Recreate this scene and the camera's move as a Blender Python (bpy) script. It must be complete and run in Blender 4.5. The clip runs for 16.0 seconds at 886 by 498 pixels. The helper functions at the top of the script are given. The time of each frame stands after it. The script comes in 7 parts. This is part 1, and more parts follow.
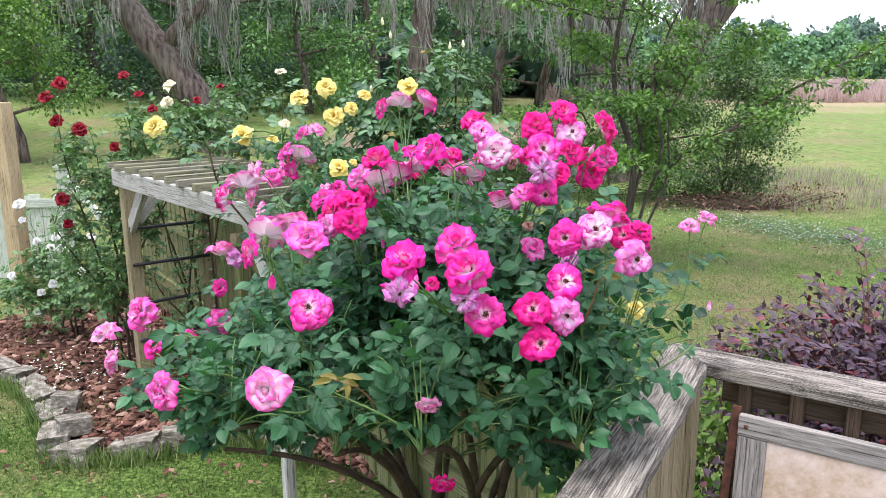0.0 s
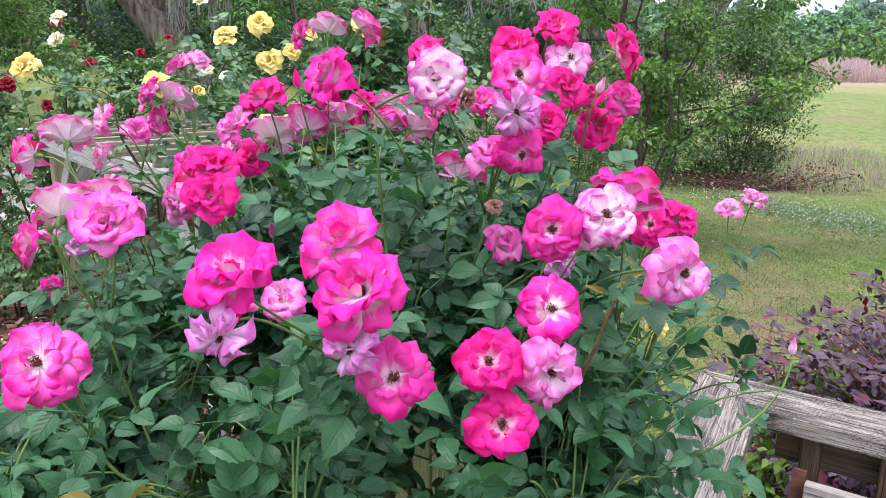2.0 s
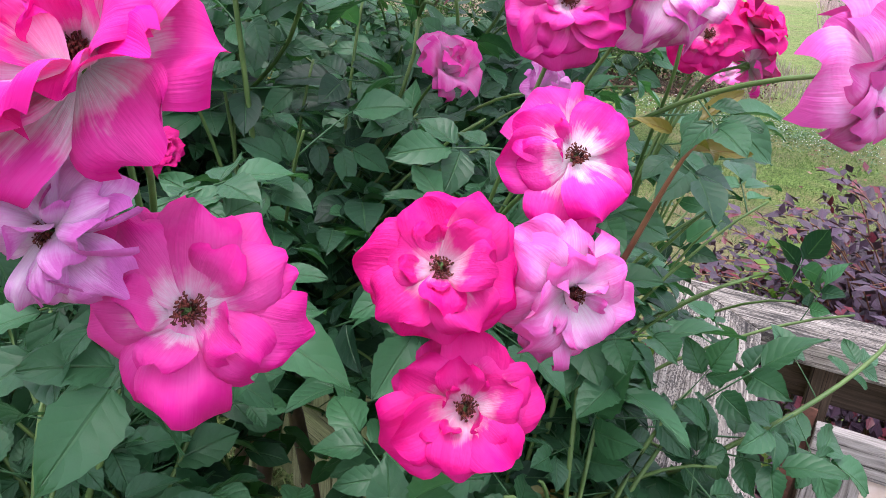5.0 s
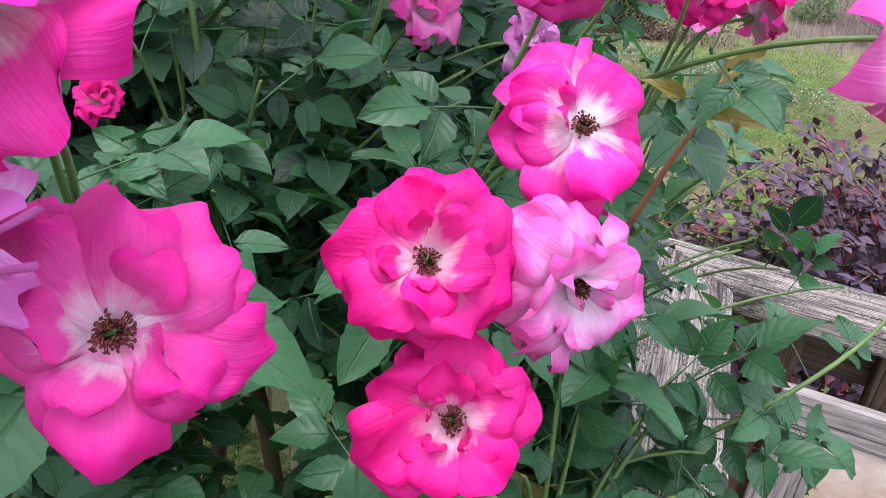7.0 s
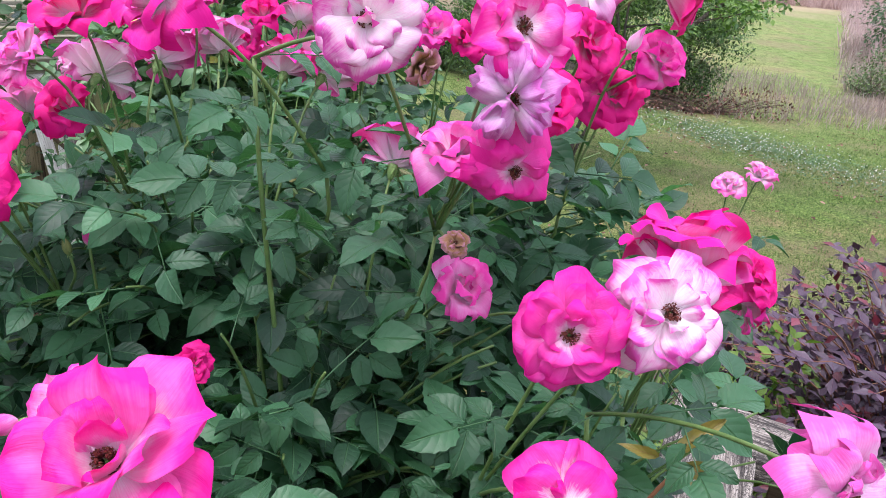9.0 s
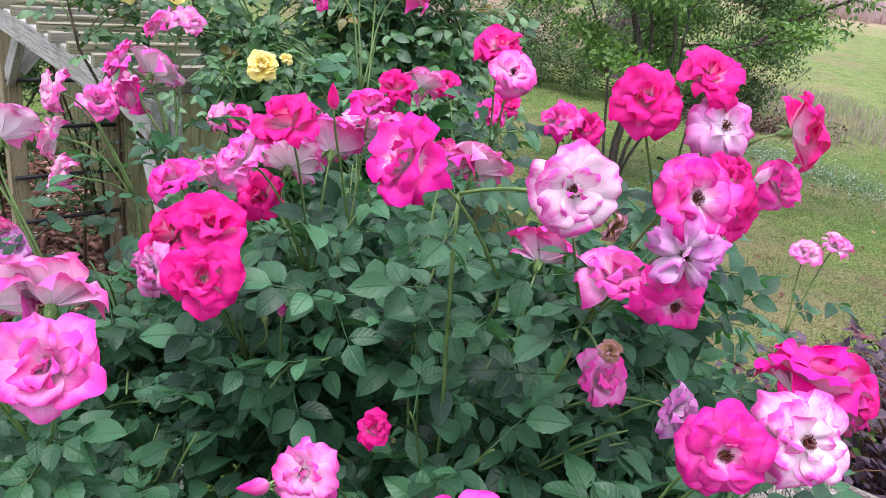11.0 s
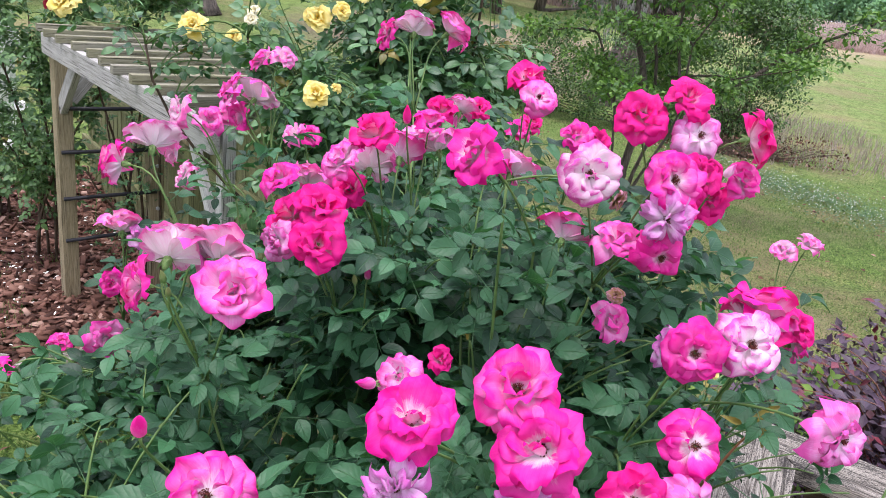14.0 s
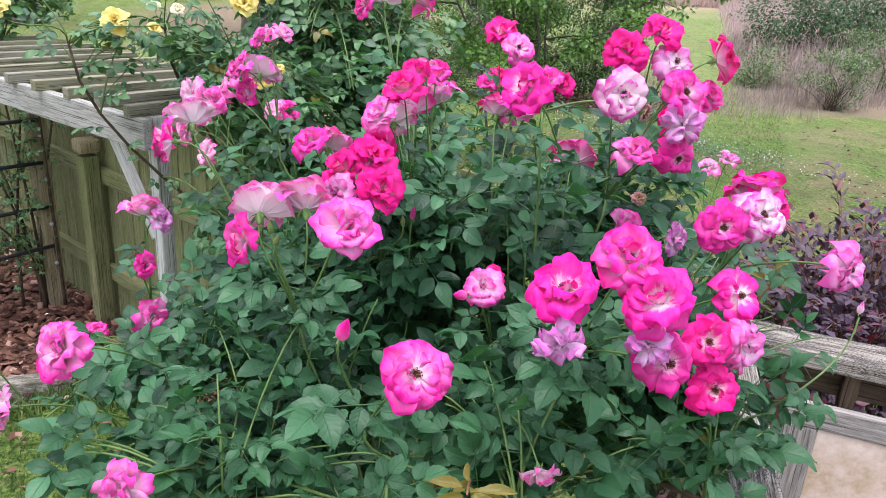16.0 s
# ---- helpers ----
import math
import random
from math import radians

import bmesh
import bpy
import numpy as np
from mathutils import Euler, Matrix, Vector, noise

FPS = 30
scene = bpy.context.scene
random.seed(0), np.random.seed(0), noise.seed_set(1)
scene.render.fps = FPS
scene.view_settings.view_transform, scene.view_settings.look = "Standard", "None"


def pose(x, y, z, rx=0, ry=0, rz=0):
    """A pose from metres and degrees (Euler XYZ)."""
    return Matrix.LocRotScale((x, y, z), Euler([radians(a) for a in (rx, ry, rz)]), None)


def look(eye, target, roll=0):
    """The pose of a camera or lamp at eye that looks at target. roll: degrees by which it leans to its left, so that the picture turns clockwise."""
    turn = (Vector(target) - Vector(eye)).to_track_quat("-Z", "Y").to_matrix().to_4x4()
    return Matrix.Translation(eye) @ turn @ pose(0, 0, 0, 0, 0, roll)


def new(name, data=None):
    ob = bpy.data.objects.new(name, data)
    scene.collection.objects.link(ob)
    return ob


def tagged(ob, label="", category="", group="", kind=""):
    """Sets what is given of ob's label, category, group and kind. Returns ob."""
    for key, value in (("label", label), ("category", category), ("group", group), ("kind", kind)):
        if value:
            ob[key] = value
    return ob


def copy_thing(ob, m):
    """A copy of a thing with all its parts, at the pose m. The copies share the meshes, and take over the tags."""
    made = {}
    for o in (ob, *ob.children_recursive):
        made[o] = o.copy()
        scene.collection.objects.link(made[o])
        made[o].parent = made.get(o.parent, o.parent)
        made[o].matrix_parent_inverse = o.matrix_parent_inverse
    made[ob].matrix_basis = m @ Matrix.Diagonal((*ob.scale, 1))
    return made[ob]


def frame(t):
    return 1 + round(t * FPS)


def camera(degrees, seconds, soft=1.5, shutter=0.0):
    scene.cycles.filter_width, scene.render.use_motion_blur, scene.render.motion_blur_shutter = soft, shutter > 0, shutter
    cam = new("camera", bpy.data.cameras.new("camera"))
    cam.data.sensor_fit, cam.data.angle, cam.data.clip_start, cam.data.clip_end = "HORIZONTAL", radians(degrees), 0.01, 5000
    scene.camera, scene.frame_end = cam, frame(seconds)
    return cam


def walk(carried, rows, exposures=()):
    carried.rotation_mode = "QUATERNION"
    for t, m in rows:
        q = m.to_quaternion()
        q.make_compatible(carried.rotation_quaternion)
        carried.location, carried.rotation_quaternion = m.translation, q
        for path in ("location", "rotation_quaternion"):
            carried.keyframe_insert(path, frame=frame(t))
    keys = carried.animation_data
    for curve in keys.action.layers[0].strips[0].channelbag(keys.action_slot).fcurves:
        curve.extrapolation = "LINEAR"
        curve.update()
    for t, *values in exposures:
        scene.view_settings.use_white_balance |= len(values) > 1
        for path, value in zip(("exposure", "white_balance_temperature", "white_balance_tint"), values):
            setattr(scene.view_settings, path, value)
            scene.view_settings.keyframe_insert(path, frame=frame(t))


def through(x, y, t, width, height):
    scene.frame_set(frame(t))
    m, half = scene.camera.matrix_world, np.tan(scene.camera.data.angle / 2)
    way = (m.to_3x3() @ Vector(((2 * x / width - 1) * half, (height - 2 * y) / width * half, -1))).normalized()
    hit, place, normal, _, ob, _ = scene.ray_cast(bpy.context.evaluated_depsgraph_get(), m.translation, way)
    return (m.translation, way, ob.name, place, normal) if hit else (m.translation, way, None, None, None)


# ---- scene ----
cam = camera(61.4, 16.0, 0.9)
METRES, EYE, TILT, LEAN, TURN = 2.3, 2.2, -12.5, 0.5, 0.0
ROWS = [
    (0.0, 0.0, 0.0, 0.0, 0.0, 0.0, 0.0),
    (0.5, 0.0015, 0.1031, -0.0033, 1.02, 0.59, -0.85),
    (1.0, 0.0091, 0.1791, 0.0058, 0.73, 0.4, -0.85),
    (1.5, 0.0311, 0.2329, 0.0096, 0.12, -0.59, -0.65),
    (2.0, 0.0534, 0.2874, 0.0112, 0.01, -1.83, -0.91),
    (2.5, 0.0616, 0.3216, 0.0041, 0.22, -2.81, -1.34),
    (3.0, 0.0563, 0.3591, -0.0025, -0.08, -3.59, -1.56),
    (3.5, 0.0548, 0.3966, -0.0091, -1.13, -4.49, -1.83),
    (4.0, 0.0574, 0.4304, -0.019, -2.71, -5.68, -2.12),
    (4.5, 0.0576, 0.4614, -0.0259, -4.84, -7.43, -2.52),
    (7.0, 0.0557, 0.5069, -0.0195, -9.59, -13.51, -4.29),
    (7.5, 0.0562, 0.5045, -0.0003, -8.88, -12.46, -4.06),
    (8.0, 0.0553, 0.4975, 0.0218, -7.82, -11.03, -3.97),
    (8.5, 0.0545, 0.4859, 0.0447, -6.64, -9.8, -4.31),
    (9.0, 0.0508, 0.4761, 0.0639, -5.55, -9.45, -4.76),
    (11.5, -0.0227, 0.412, 0.1161, -1.31, -10.25, -8.62),
    (12.0, -0.0249, 0.3811, 0.1184, 0.95, -8.27, -8.82),
    (12.5, -0.0112, 0.3481, 0.1155, 2.28, -6.86, -9.17),
    (13.0, -0.0103, 0.328, 0.1053, 2.12, -6.76, -9.08),
    (13.5, -0.0241, 0.3168, 0.0994, 0.8, -7.31, -8.48),
    (14.0, -0.0419, 0.3101, 0.096, -1.86, -7.93, -7.64),
    (14.5, -0.0681, 0.3018, 0.0882, -5.41, -8.25, -6.39),
    (15.0, -0.1069, 0.2831, 0.0776, -8.95, -8.54, -4.72),
    (15.5, -0.1406, 0.2677, 0.0713, -11.24, -8.58, -2.89),
    (16.0, -0.1671, 0.2553, 0.0606, -12.84, -8.32, -1.22),
]
walk(cam, [(t, pose(0, 0, EYE, TILT, LEAN, TURN) @ pose(METRES * x, METRES * y, METRES * z, 90 + pitch, roll, yaw)) for t, x, y, z, yaw, pitch, roll in ROWS],
     [(0.0, 1.20, 6450, 18), (1.5, 1.16, 6400, 21), (3.0, 1.16, 6300, 24), (4.5, 1.16, 6300, 25), (8.0, 1.10, 6300, 25), (12.0, 1.06, 6300, 24), (13.5, 1.00, 6350, 23), (16.0, 1.10, 6400, 20)])

# ---- light: a bright overcast day ----
world = bpy.data.worlds.new("overcast_sky")
world.use_nodes = True
scene.world = world
wn = world.node_tree.nodes
sky = wn.new("ShaderNodeTexSky")
sky.sky_type = "NISHITA"
sky.sun_disc = False
sky.sun_elevation, sky.sun_rotation = radians(80), radians(219)
sky.air_density, sky.dust_density, sky.ozone_density = 1.0, 6.0, 1.0
wn["Background"].inputs["Strength"].default_value = 0.118
cloud = wn.new("ShaderNodeMix")
cloud.data_type = "RGBA"
cloud.inputs["Factor"].default_value = 0.72
cloud.inputs["B"].default_value = (7.3, 7.9, 9.0, 1)
world.node_tree.links.new(sky.outputs["Color"], cloud.inputs["A"])
world.node_tree.links.new(cloud.outputs["Result"], wn["Background"].inputs["Color"])
sun = new("sun", bpy.data.lights.new("sun", "SUN"))
sun.data.energy, sun.data.angle, sun.data.color = 1.5, radians(40), (1.0, 0.97, 0.94)
sun.matrix_world = look((-2.7, -3.4, 25), (0, 0, 0))


# ---- materials ----
def nodes_of(name, rough=0.6, spec=0.5):
    m = bpy.data.materials.new(name)
    m.use_nodes = True
    t = m.node_tree
    b = t.nodes["Principled BSDF"]
    b.inputs["Roughness"].default_value = rough
    b.inputs["Specular IOR Level"].default_value = spec
    return m, t, b


def nd(t, kind, **values):
    n = t.nodes.new(kind)
    for key, value in values.items():
        n.inputs[key.replace("_", " ")].default_value = value
    return n


def ramp(t, source, *stops):
    r = t.nodes.new("ShaderNodeValToRGB")
    while len(r.color_ramp.elements) < len(stops):
        r.color_ramp.elements.new(0.5)
    for e, (p, c) in zip(r.color_ramp.elements, stops):
        e.position, e.color = p, (*c, 1)
    t.links.new(source, r.inputs["Fac"])
    return r


def mixed(t, kind, fac, a, b):
    n = t.nodes.new("ShaderNodeMix")
    n.data_type, n.blend_type = "RGBA", kind
    for key, v in (("Factor", fac), ("A", a), ("B", b)):
        if isinstance(v, bpy.types.NodeSocket):
            t.links.new(v, n.inputs[key])
        else:
            n.inputs[key].default_value = v if key == "Factor" else (*v, 1)
    return n.outputs["Result"]


def calc(t, op, a, b=0.0, clamp=False):
    n = t.nodes.new("ShaderNodeMath")
    n.operation, n.use_clamp = op, clamp
    for i, v in enumerate((a, b)):
        if isinstance(v, bpy.types.NodeSocket):
            t.links.new(v, n.inputs[i])
        else:
            n.inputs[i].default_value = v
    return n.outputs[0]


def relief(t, b, height, strength=0.4, distance=0.01):
    n = nd(t, "ShaderNodeBump", Strength=strength, Distance=distance)
    t.links.new(height, n.inputs["Height"])
    t.links.new(n.outputs["Normal"], b.inputs["Normal"])
    return n


def scaled(t, source, scale, shift=None):
    n = t.nodes.new("ShaderNodeMapping")
    n.inputs["Scale"].default_value = scale
    t.links.new(source, n.inputs["Vector"])
    if shift is not None:
        t.links.new(shift, n.inputs["Location"])
    return n.outputs["Vector"]


def noisy(t, vec, scale, detail=4.0, rough=0.55):
    n = nd(t, "ShaderNodeTexNoise", Scale=scale, Detail=detail, Roughness=rough)
    if vec is not None:
        t.links.new(vec, n.inputs["Vector"])
    return n.outputs["Fac"]


def through_light(t, b, colour, share):
    """Thin tissue that lets part of the light through."""
    tr = t.nodes.new("ShaderNodeBsdfTranslucent")
    mx = nd(t, "ShaderNodeMixShader", Fac=share)
    if isinstance(colour, bpy.types.NodeSocket):
        t.links.new(colour, tr.inputs["Color"])
    else:
        tr.inputs["Color"].default_value = (*colour, 1)
    t.links.new(b.outputs[0], mx.inputs[1])
    t.links.new(tr.outputs[0], mx.inputs[2])
    t.links.new(mx.outputs[0], t.nodes["Material Output"].inputs["Surface"])


def petal_material(name, base, body, edge, start=0.16, full=0.5, streak=0.16, through=0.34, blotch=0.0, rough=0.55):
    m, t, b = nodes_of(name, rough, 0.25)
    uv = t.nodes.new("ShaderNodeTexCoord").outputs["UV"]
    info = t.nodes.new("ShaderNodeObjectInfo")
    sep = t.nodes.new("ShaderNodeSeparateXYZ")
    t.links.new(uv, sep.inputs[0])
    u, v = sep.outputs["X"], sep.outputs["Y"]
    shift = t.nodes.new("ShaderNodeCombineXYZ")
    t.links.new(calc(t, "MULTIPLY", info.outputs["Random"], 37.0), shift.inputs["X"])
    t.links.new(calc(t, "MULTIPLY", info.outputs["Random"], 11.0), shift.inputs["Y"])
    lines = noisy(t, scaled(t, uv, (38, 1.6, 1), shift.outputs[0]), 1.0, 3)
    cloudy = noisy(t, scaled(t, uv, (3.2, 2.6, 1), shift.outputs[0]), 1.0, 3)
    # pigment grows from the claw of the petal towards its rim
    grow = calc(t, "ADD", v, calc(t, "MULTIPLY", calc(t, "SUBTRACT", lines, 0.5), streak))
    grow = calc(t, "ADD", grow, calc(t, "MULTIPLY", calc(t, "SUBTRACT", cloudy, 0.5), 0.46 + 0.6 * blotch))
    # every petal has its own share of pigment
    grow = calc(t, "ADD", grow, calc(t, "MULTIPLY", calc(t, "SUBTRACT", info.outputs["Random"], 0.5), 0.26))
    side = calc(t, "MULTIPLY", calc(t, "ABSOLUTE", calc(t, "SUBTRACT", u, 0.5)), 0.26)
    grow = calc(t, "ADD", grow, side)
    col = ramp(t, grow, (start, base), (full, body), (0.98, edge)).outputs["Color"]
    veins = ramp(t, noisy(t, scaled(t, uv, (64, 1.1, 1), shift.outputs[0]), 1.0, 2), (0.38, (1, 1, 1)), (0.52, (0, 0, 0))).outputs["Color"]
    col = mixed(t, "MIX", calc(t, "MULTIPLY", veins, 0.22), col, edge)
    hsv = t.nodes.new("ShaderNodeHueSaturation")
    t.links.new(col, hsv.inputs["Color"])
    t.links.new(calc(t, "ADD", calc(t, "MULTIPLY", info.outputs["Random"], 0.12), 0.94), hsv.inputs["Value"])
    t.links.new(hsv.outputs["Color"], b.inputs["Base Color"])
    b.inputs["Sheen Weight"].default_value = 0.0
    relief(t, b, calc(t, "ADD", calc(t, "MULTIPLY", lines, 0.6), calc(t, "MULTIPLY", cloudy, 2.5)), 0.5, 0.0018)
    through_light(t, b, hsv.outputs["Color"], through)
    return m


PETALS = {
    "hot": (petal_material("petal_crimson_pink", (0.93, 0.62, 0.74), (0.92, 0.045, 0.385), (0.84, 0.006, 0.262), 0.16, 0.50, 0.24, blotch=0.25),
            petal_material("petal_crimson_back", (0.93, 0.72, 0.8), (0.9, 0.26, 0.535), (0.84, 0.03, 0.289), 0.26, 0.74)),
    "pink": (petal_material("petal_bright_pink", (0.95, 0.8, 0.88), (0.93, 0.18, 0.57), (0.87, 0.022, 0.38), 0.14, 0.58, 0.22, blotch=0.4),
             petal_material("petal_pink_back", (0.95, 0.84, 0.89), (0.94, 0.46, 0.73), (0.89, 0.09, 0.45), 0.28, 0.72)),
    "bright": (petal_material("petal_white_hearted_pink", (0.96, 0.9, 0.93), (0.93, 0.085, 0.49), (0.86, 0.012, 0.35), 0.23, 0.53, 0.32, blotch=0.4),
               petal_material("petal_bright_back", (0.95, 0.84, 0.89), (0.93, 0.44, 0.738), (0.88, 0.07, 0.428), 0.36, 0.80)),
    "satin": (petal_material("petal_satin_pink", (0.94, 0.8, 0.88), (0.90, 0.12, 0.50), (0.84, 0.02, 0.35), 0.08, 0.44, 0.24, blotch=0.3),
              petal_material("petal_satin_back", (0.94, 0.8, 0.88), (0.88, 0.34, 0.663), (0.84, 0.07, 0.428), 0.24, 0.74)),
    "dried": (petal_material("petal_dried", (0.3, 0.2, 0.1), (0.42, 0.24, 0.1), (0.62, 0.3, 0.385), 0.2, 0.7),
              petal_material("petal_dried_back", (0.3, 0.2, 0.1), (0.46, 0.28, 0.13), (0.58, 0.34, 0.34), 0.2, 0.7)),
    "rose": (petal_material("petal_rose_pink", (0.96, 0.84, 0.91), (0.95, 0.40, 0.735), (0.90, 0.075, 0.485), 0.16, 0.60, 0.22, blotch=0.2),
             petal_material("petal_rose_back", (0.95, 0.85, 0.9), (0.94, 0.46, 0.74), (0.90, 0.12, 0.51), 0.26, 0.68)),
    "lilac": (petal_material("petal_lilac_pink", (0.95, 0.82, 0.9), (0.91, 0.44, 0.781), (0.84, 0.14, 0.535), 0.22, 0.66, 0.30, blotch=0.35),
              petal_material("petal_lilac_back", (0.95, 0.84, 0.9), (0.92, 0.52, 0.75), (0.86, 0.18, 0.567), 0.34, 0.8, 0.24)),
    "pale": (petal_material("petal_pale_pink", (0.96, 0.89, 0.92), (0.94, 0.56, 0.77), (0.9, 0.2, 0.589), 0.30, 0.76, 0.2, through=0.46),
             petal_material("petal_pale_back", (0.96, 0.9, 0.93), (0.96, 0.70, 0.83), (0.91, 0.22, 0.58), 0.36, 0.80, through=0.46)),
    "faded": (petal_material("petal_faded_lilac", (0.91, 0.76, 0.86), (0.85, 0.46, 0.792), (0.7, 0.17, 0.556), 0.30, 0.72, 0.4, blotch=0.6),
              petal_material("petal_faded_back", (0.92, 0.82, 0.88), (0.86, 0.54, 0.77), (0.72, 0.24, 0.599), 0.34, 0.85, 0.4, blotch=0.5)),
    "white_pink": (petal_material("petal_blotched_white", (0.95, 0.87, 0.9), (0.93, 0.64, 0.81), (0.84, 0.14, 0.578), 0.36, 0.76, 0.28, blotch=0.6, through=0.44),
                   petal_material("petal_blotched_back", (0.96, 0.9, 0.91), (0.96, 0.84, 0.89), (0.91, 0.36, 0.66), 0.46, 0.88, 0.3, blotch=0.5, through=0.44)),
    "yellow": (petal_material("petal_butter_yellow", (0.94, 0.66, 0.06), (0.94, 0.76, 0.15), (0.95, 0.84, 0.34), 0.1, 0.5),
               petal_material("petal_yellow_back", (0.92, 0.78, 0.25), (0.93, 0.84, 0.42), (0.93, 0.87, 0.55), 0.1, 0.5)),
    "cream": (petal_material("petal_cream", (0.90, 0.82, 0.42), (0.93, 0.88, 0.60), (0.94, 0.91, 0.72), 0.1, 0.5),
              petal_material("petal_cream_back", (0.90, 0.84, 0.48), (0.93, 0.89, 0.65), (0.94, 0.91, 0.75), 0.1, 0.5)),
    "red": (petal_material("petal_dark_red", (0.36, 0.008, 0.02), (0.34, 0.005, 0.02), (0.22, 0.003, 0.014), 0.1, 0.5, through=0.12),
            petal_material("petal_red_back", (0.44, 0.03, 0.04), (0.42, 0.012, 0.03), (0.32, 0.006, 0.02), 0.1, 0.5, through=0.12)),
    "green": (petal_material("bud_green", (0.10, 0.20, 0.05), (0.13, 0.25, 0.07), (0.24, 0.26, 0.10), 0.1, 0.5, through=0.1),
              petal_material("bud_green_back", (0.10, 0.20, 0.05), (0.13, 0.25, 0.07), (0.24, 0.26, 0.10), 0.1, 0.5, through=0.1)),
    "white": (petal_material("petal_white", (0.82, 0.84, 0.72), (0.88, 0.89, 0.86), (0.90, 0.90, 0.89), 0.1, 0.4),
              petal_material("petal_white_back", (0.80, 0.83, 0.70), (0.88, 0.89, 0.85), (0.89, 0.89, 0.88), 0.1, 0.4)),
}


def leaf_material(name, dark, light, vein, rough=0.42, through=0.14, islands=True, spec=0.5, bump=0.5):
    m, t, b = nodes_of(name, rough, spec)
    uv = t.nodes.new("ShaderNodeTexCoord").outputs["UV"]
    sep = t.nodes.new("ShaderNodeSeparateXYZ")
    t.links.new(uv, sep.inputs[0])
    u = calc(t, "ABSOLUTE", calc(t, "SUBTRACT", sep.outputs["X"], 0.5))
    v = sep.outputs["Y"]
    one = t.nodes.new("ShaderNodeNewGeometry").outputs["Random Per Island"] if islands else t.nodes.new("ShaderNodeObjectInfo").outputs["Random"]
    isl = t.nodes.new("ShaderNodeNewGeometry").outputs["Random Per Island"]
    slant = calc(t, "SUBTRACT", v, calc(t, "MULTIPLY", u, 0.55))
    rib = calc(t, "ABSOLUTE", calc(t, "SINE", calc(t, "MULTIPLY", slant, 19.0)))
    rib = calc(t, "POWER", calc(t, "SUBTRACT", 1.0, rib), 4.0)
    mid = calc(t, "SUBTRACT", 1.0, calc(t, "MULTIPLY", u, 26.0), True)
    lines = calc(t, "MAXIMUM", mid, calc(t, "MULTIPLY", calc(t, "POWER", rib, 2.0), 0.25))
    spots = noisy(t, scaled(t, uv, (5, 8, 1)), 1.4, 5)
    tone = calc(t, "ADD", calc(t, "MULTIPLY", isl, 0.62), calc(t, "ADD", calc(t, "MULTIPLY", one, 0.30), calc(t, "MULTIPLY", spots, 0.16)))
    col = ramp(t, tone, (0.15, dark), (0.95, light)).outputs["Color"]
    col = mixed(t, "MIX", calc(t, "MULTIPLY", lines, 0.55), col, vein)
    t.links.new(col, b.inputs["Base Color"])
    t.links.new(calc(t, "ADD", calc(t, "MULTIPLY", spots, 0.10), rough - 0.05), b.inputs["Roughness"])
    quilt = calc(t, "MULTIPLY", calc(t, "ABSOLUTE", calc(t, "SINE", calc(t, "MULTIPLY", slant, 19.0))), 0.10)
    relief(t, b, calc(t, "SUBTRACT", calc(t, "ADD", calc(t, "MULTIPLY", spots, 0.18), calc(t, "MULTIPLY", quilt, 1.6)), calc(t, "MULTIPLY", mid, 0.5)), bump, 0.0022)
    bright = mixed(t, "MULTIPLY", 1.0, col, (1.4, 1.7, 0.7))
    through_light(t, b, bright, through)
    return m


ROSE_LEAF = leaf_material("rose_leaf", (0.014, 0.052, 0.027), (0.063, 0.200, 0.091), (0.10, 0.23, 0.10), 0.42, 0.24, spec=0.36, bump=0.7)
ROSE_LEAF_NEAR = leaf_material("rose_leaf_close", (0.009, 0.041, 0.020), (0.050, 0.164, 0.070), (0.09, 0.21, 0.09), 0.42, 0.20, islands=False, spec=0.36, bump=0.8)
YOUNG_LEAF = leaf_material("young_rose_leaf", (0.10, 0.115, 0.018), (0.25, 0.20, 0.040), (0.22, 0.06, 0.03), 0.4, 0.25)
LIGHT_ROSE_LEAF = leaf_material("climber_leaf", (0.024, 0.085, 0.034), (0.105, 0.235, 0.090), (0.15, 0.28, 0.11), 0.42)
PALE_ROSE_LEAF = leaf_material("pale_rose_leaf", (0.045, 0.12, 0.040), (0.14, 0.27, 0.09), (0.16, 0.28, 0.10), 0.46)
SHRUB_LEAF = leaf_material("shrub_leaf", (0.022, 0.062, 0.020), (0.10, 0.19, 0.05), (0.08, 0.16, 0.05), 0.55)
TREE_LEAF = leaf_material("small_tree_leaf", (0.035, 0.10, 0.026), (0.17, 0.31, 0.065), (0.18, 0.30, 0.08), 0.5, 0.26)
WOOD_LEAF = leaf_material("woodland_leaf", (0.048, 0.135, 0.045), (0.17, 0.34, 0.095), (0.09, 0.18, 0.05), 0.6)
DARK_WOOD_LEAF = leaf_material("dark_woodland_leaf", (0.030, 0.080, 0.038), (0.098, 0.205, 0.08), (0.06, 0.11, 0.04), 0.6)
# shade and bluish distance inside the woods, put into the leaf colour
WOOD_SHADE_LEAF = leaf_material("woodland_shade_leaf", (0.018, 0.050, 0.036), (0.068, 0.135, 0.092), (0.05, 0.09, 0.06), 0.7)
# distance haze is put into these base colours: paler, and bluer in the rear
HAZY_REAR_LEAF = leaf_material("hazy_rear_leaf", (0.060, 0.125, 0.100), (0.125, 0.225, 0.165), (0.12, 0.21, 0.14), 0.7)
HAZY_FAR_LEAF = leaf_material("hazy_far_leaf", (0.085, 0.20, 0.100), (0.19, 0.38, 0.170), (0.18, 0.33, 0.15), 0.7)
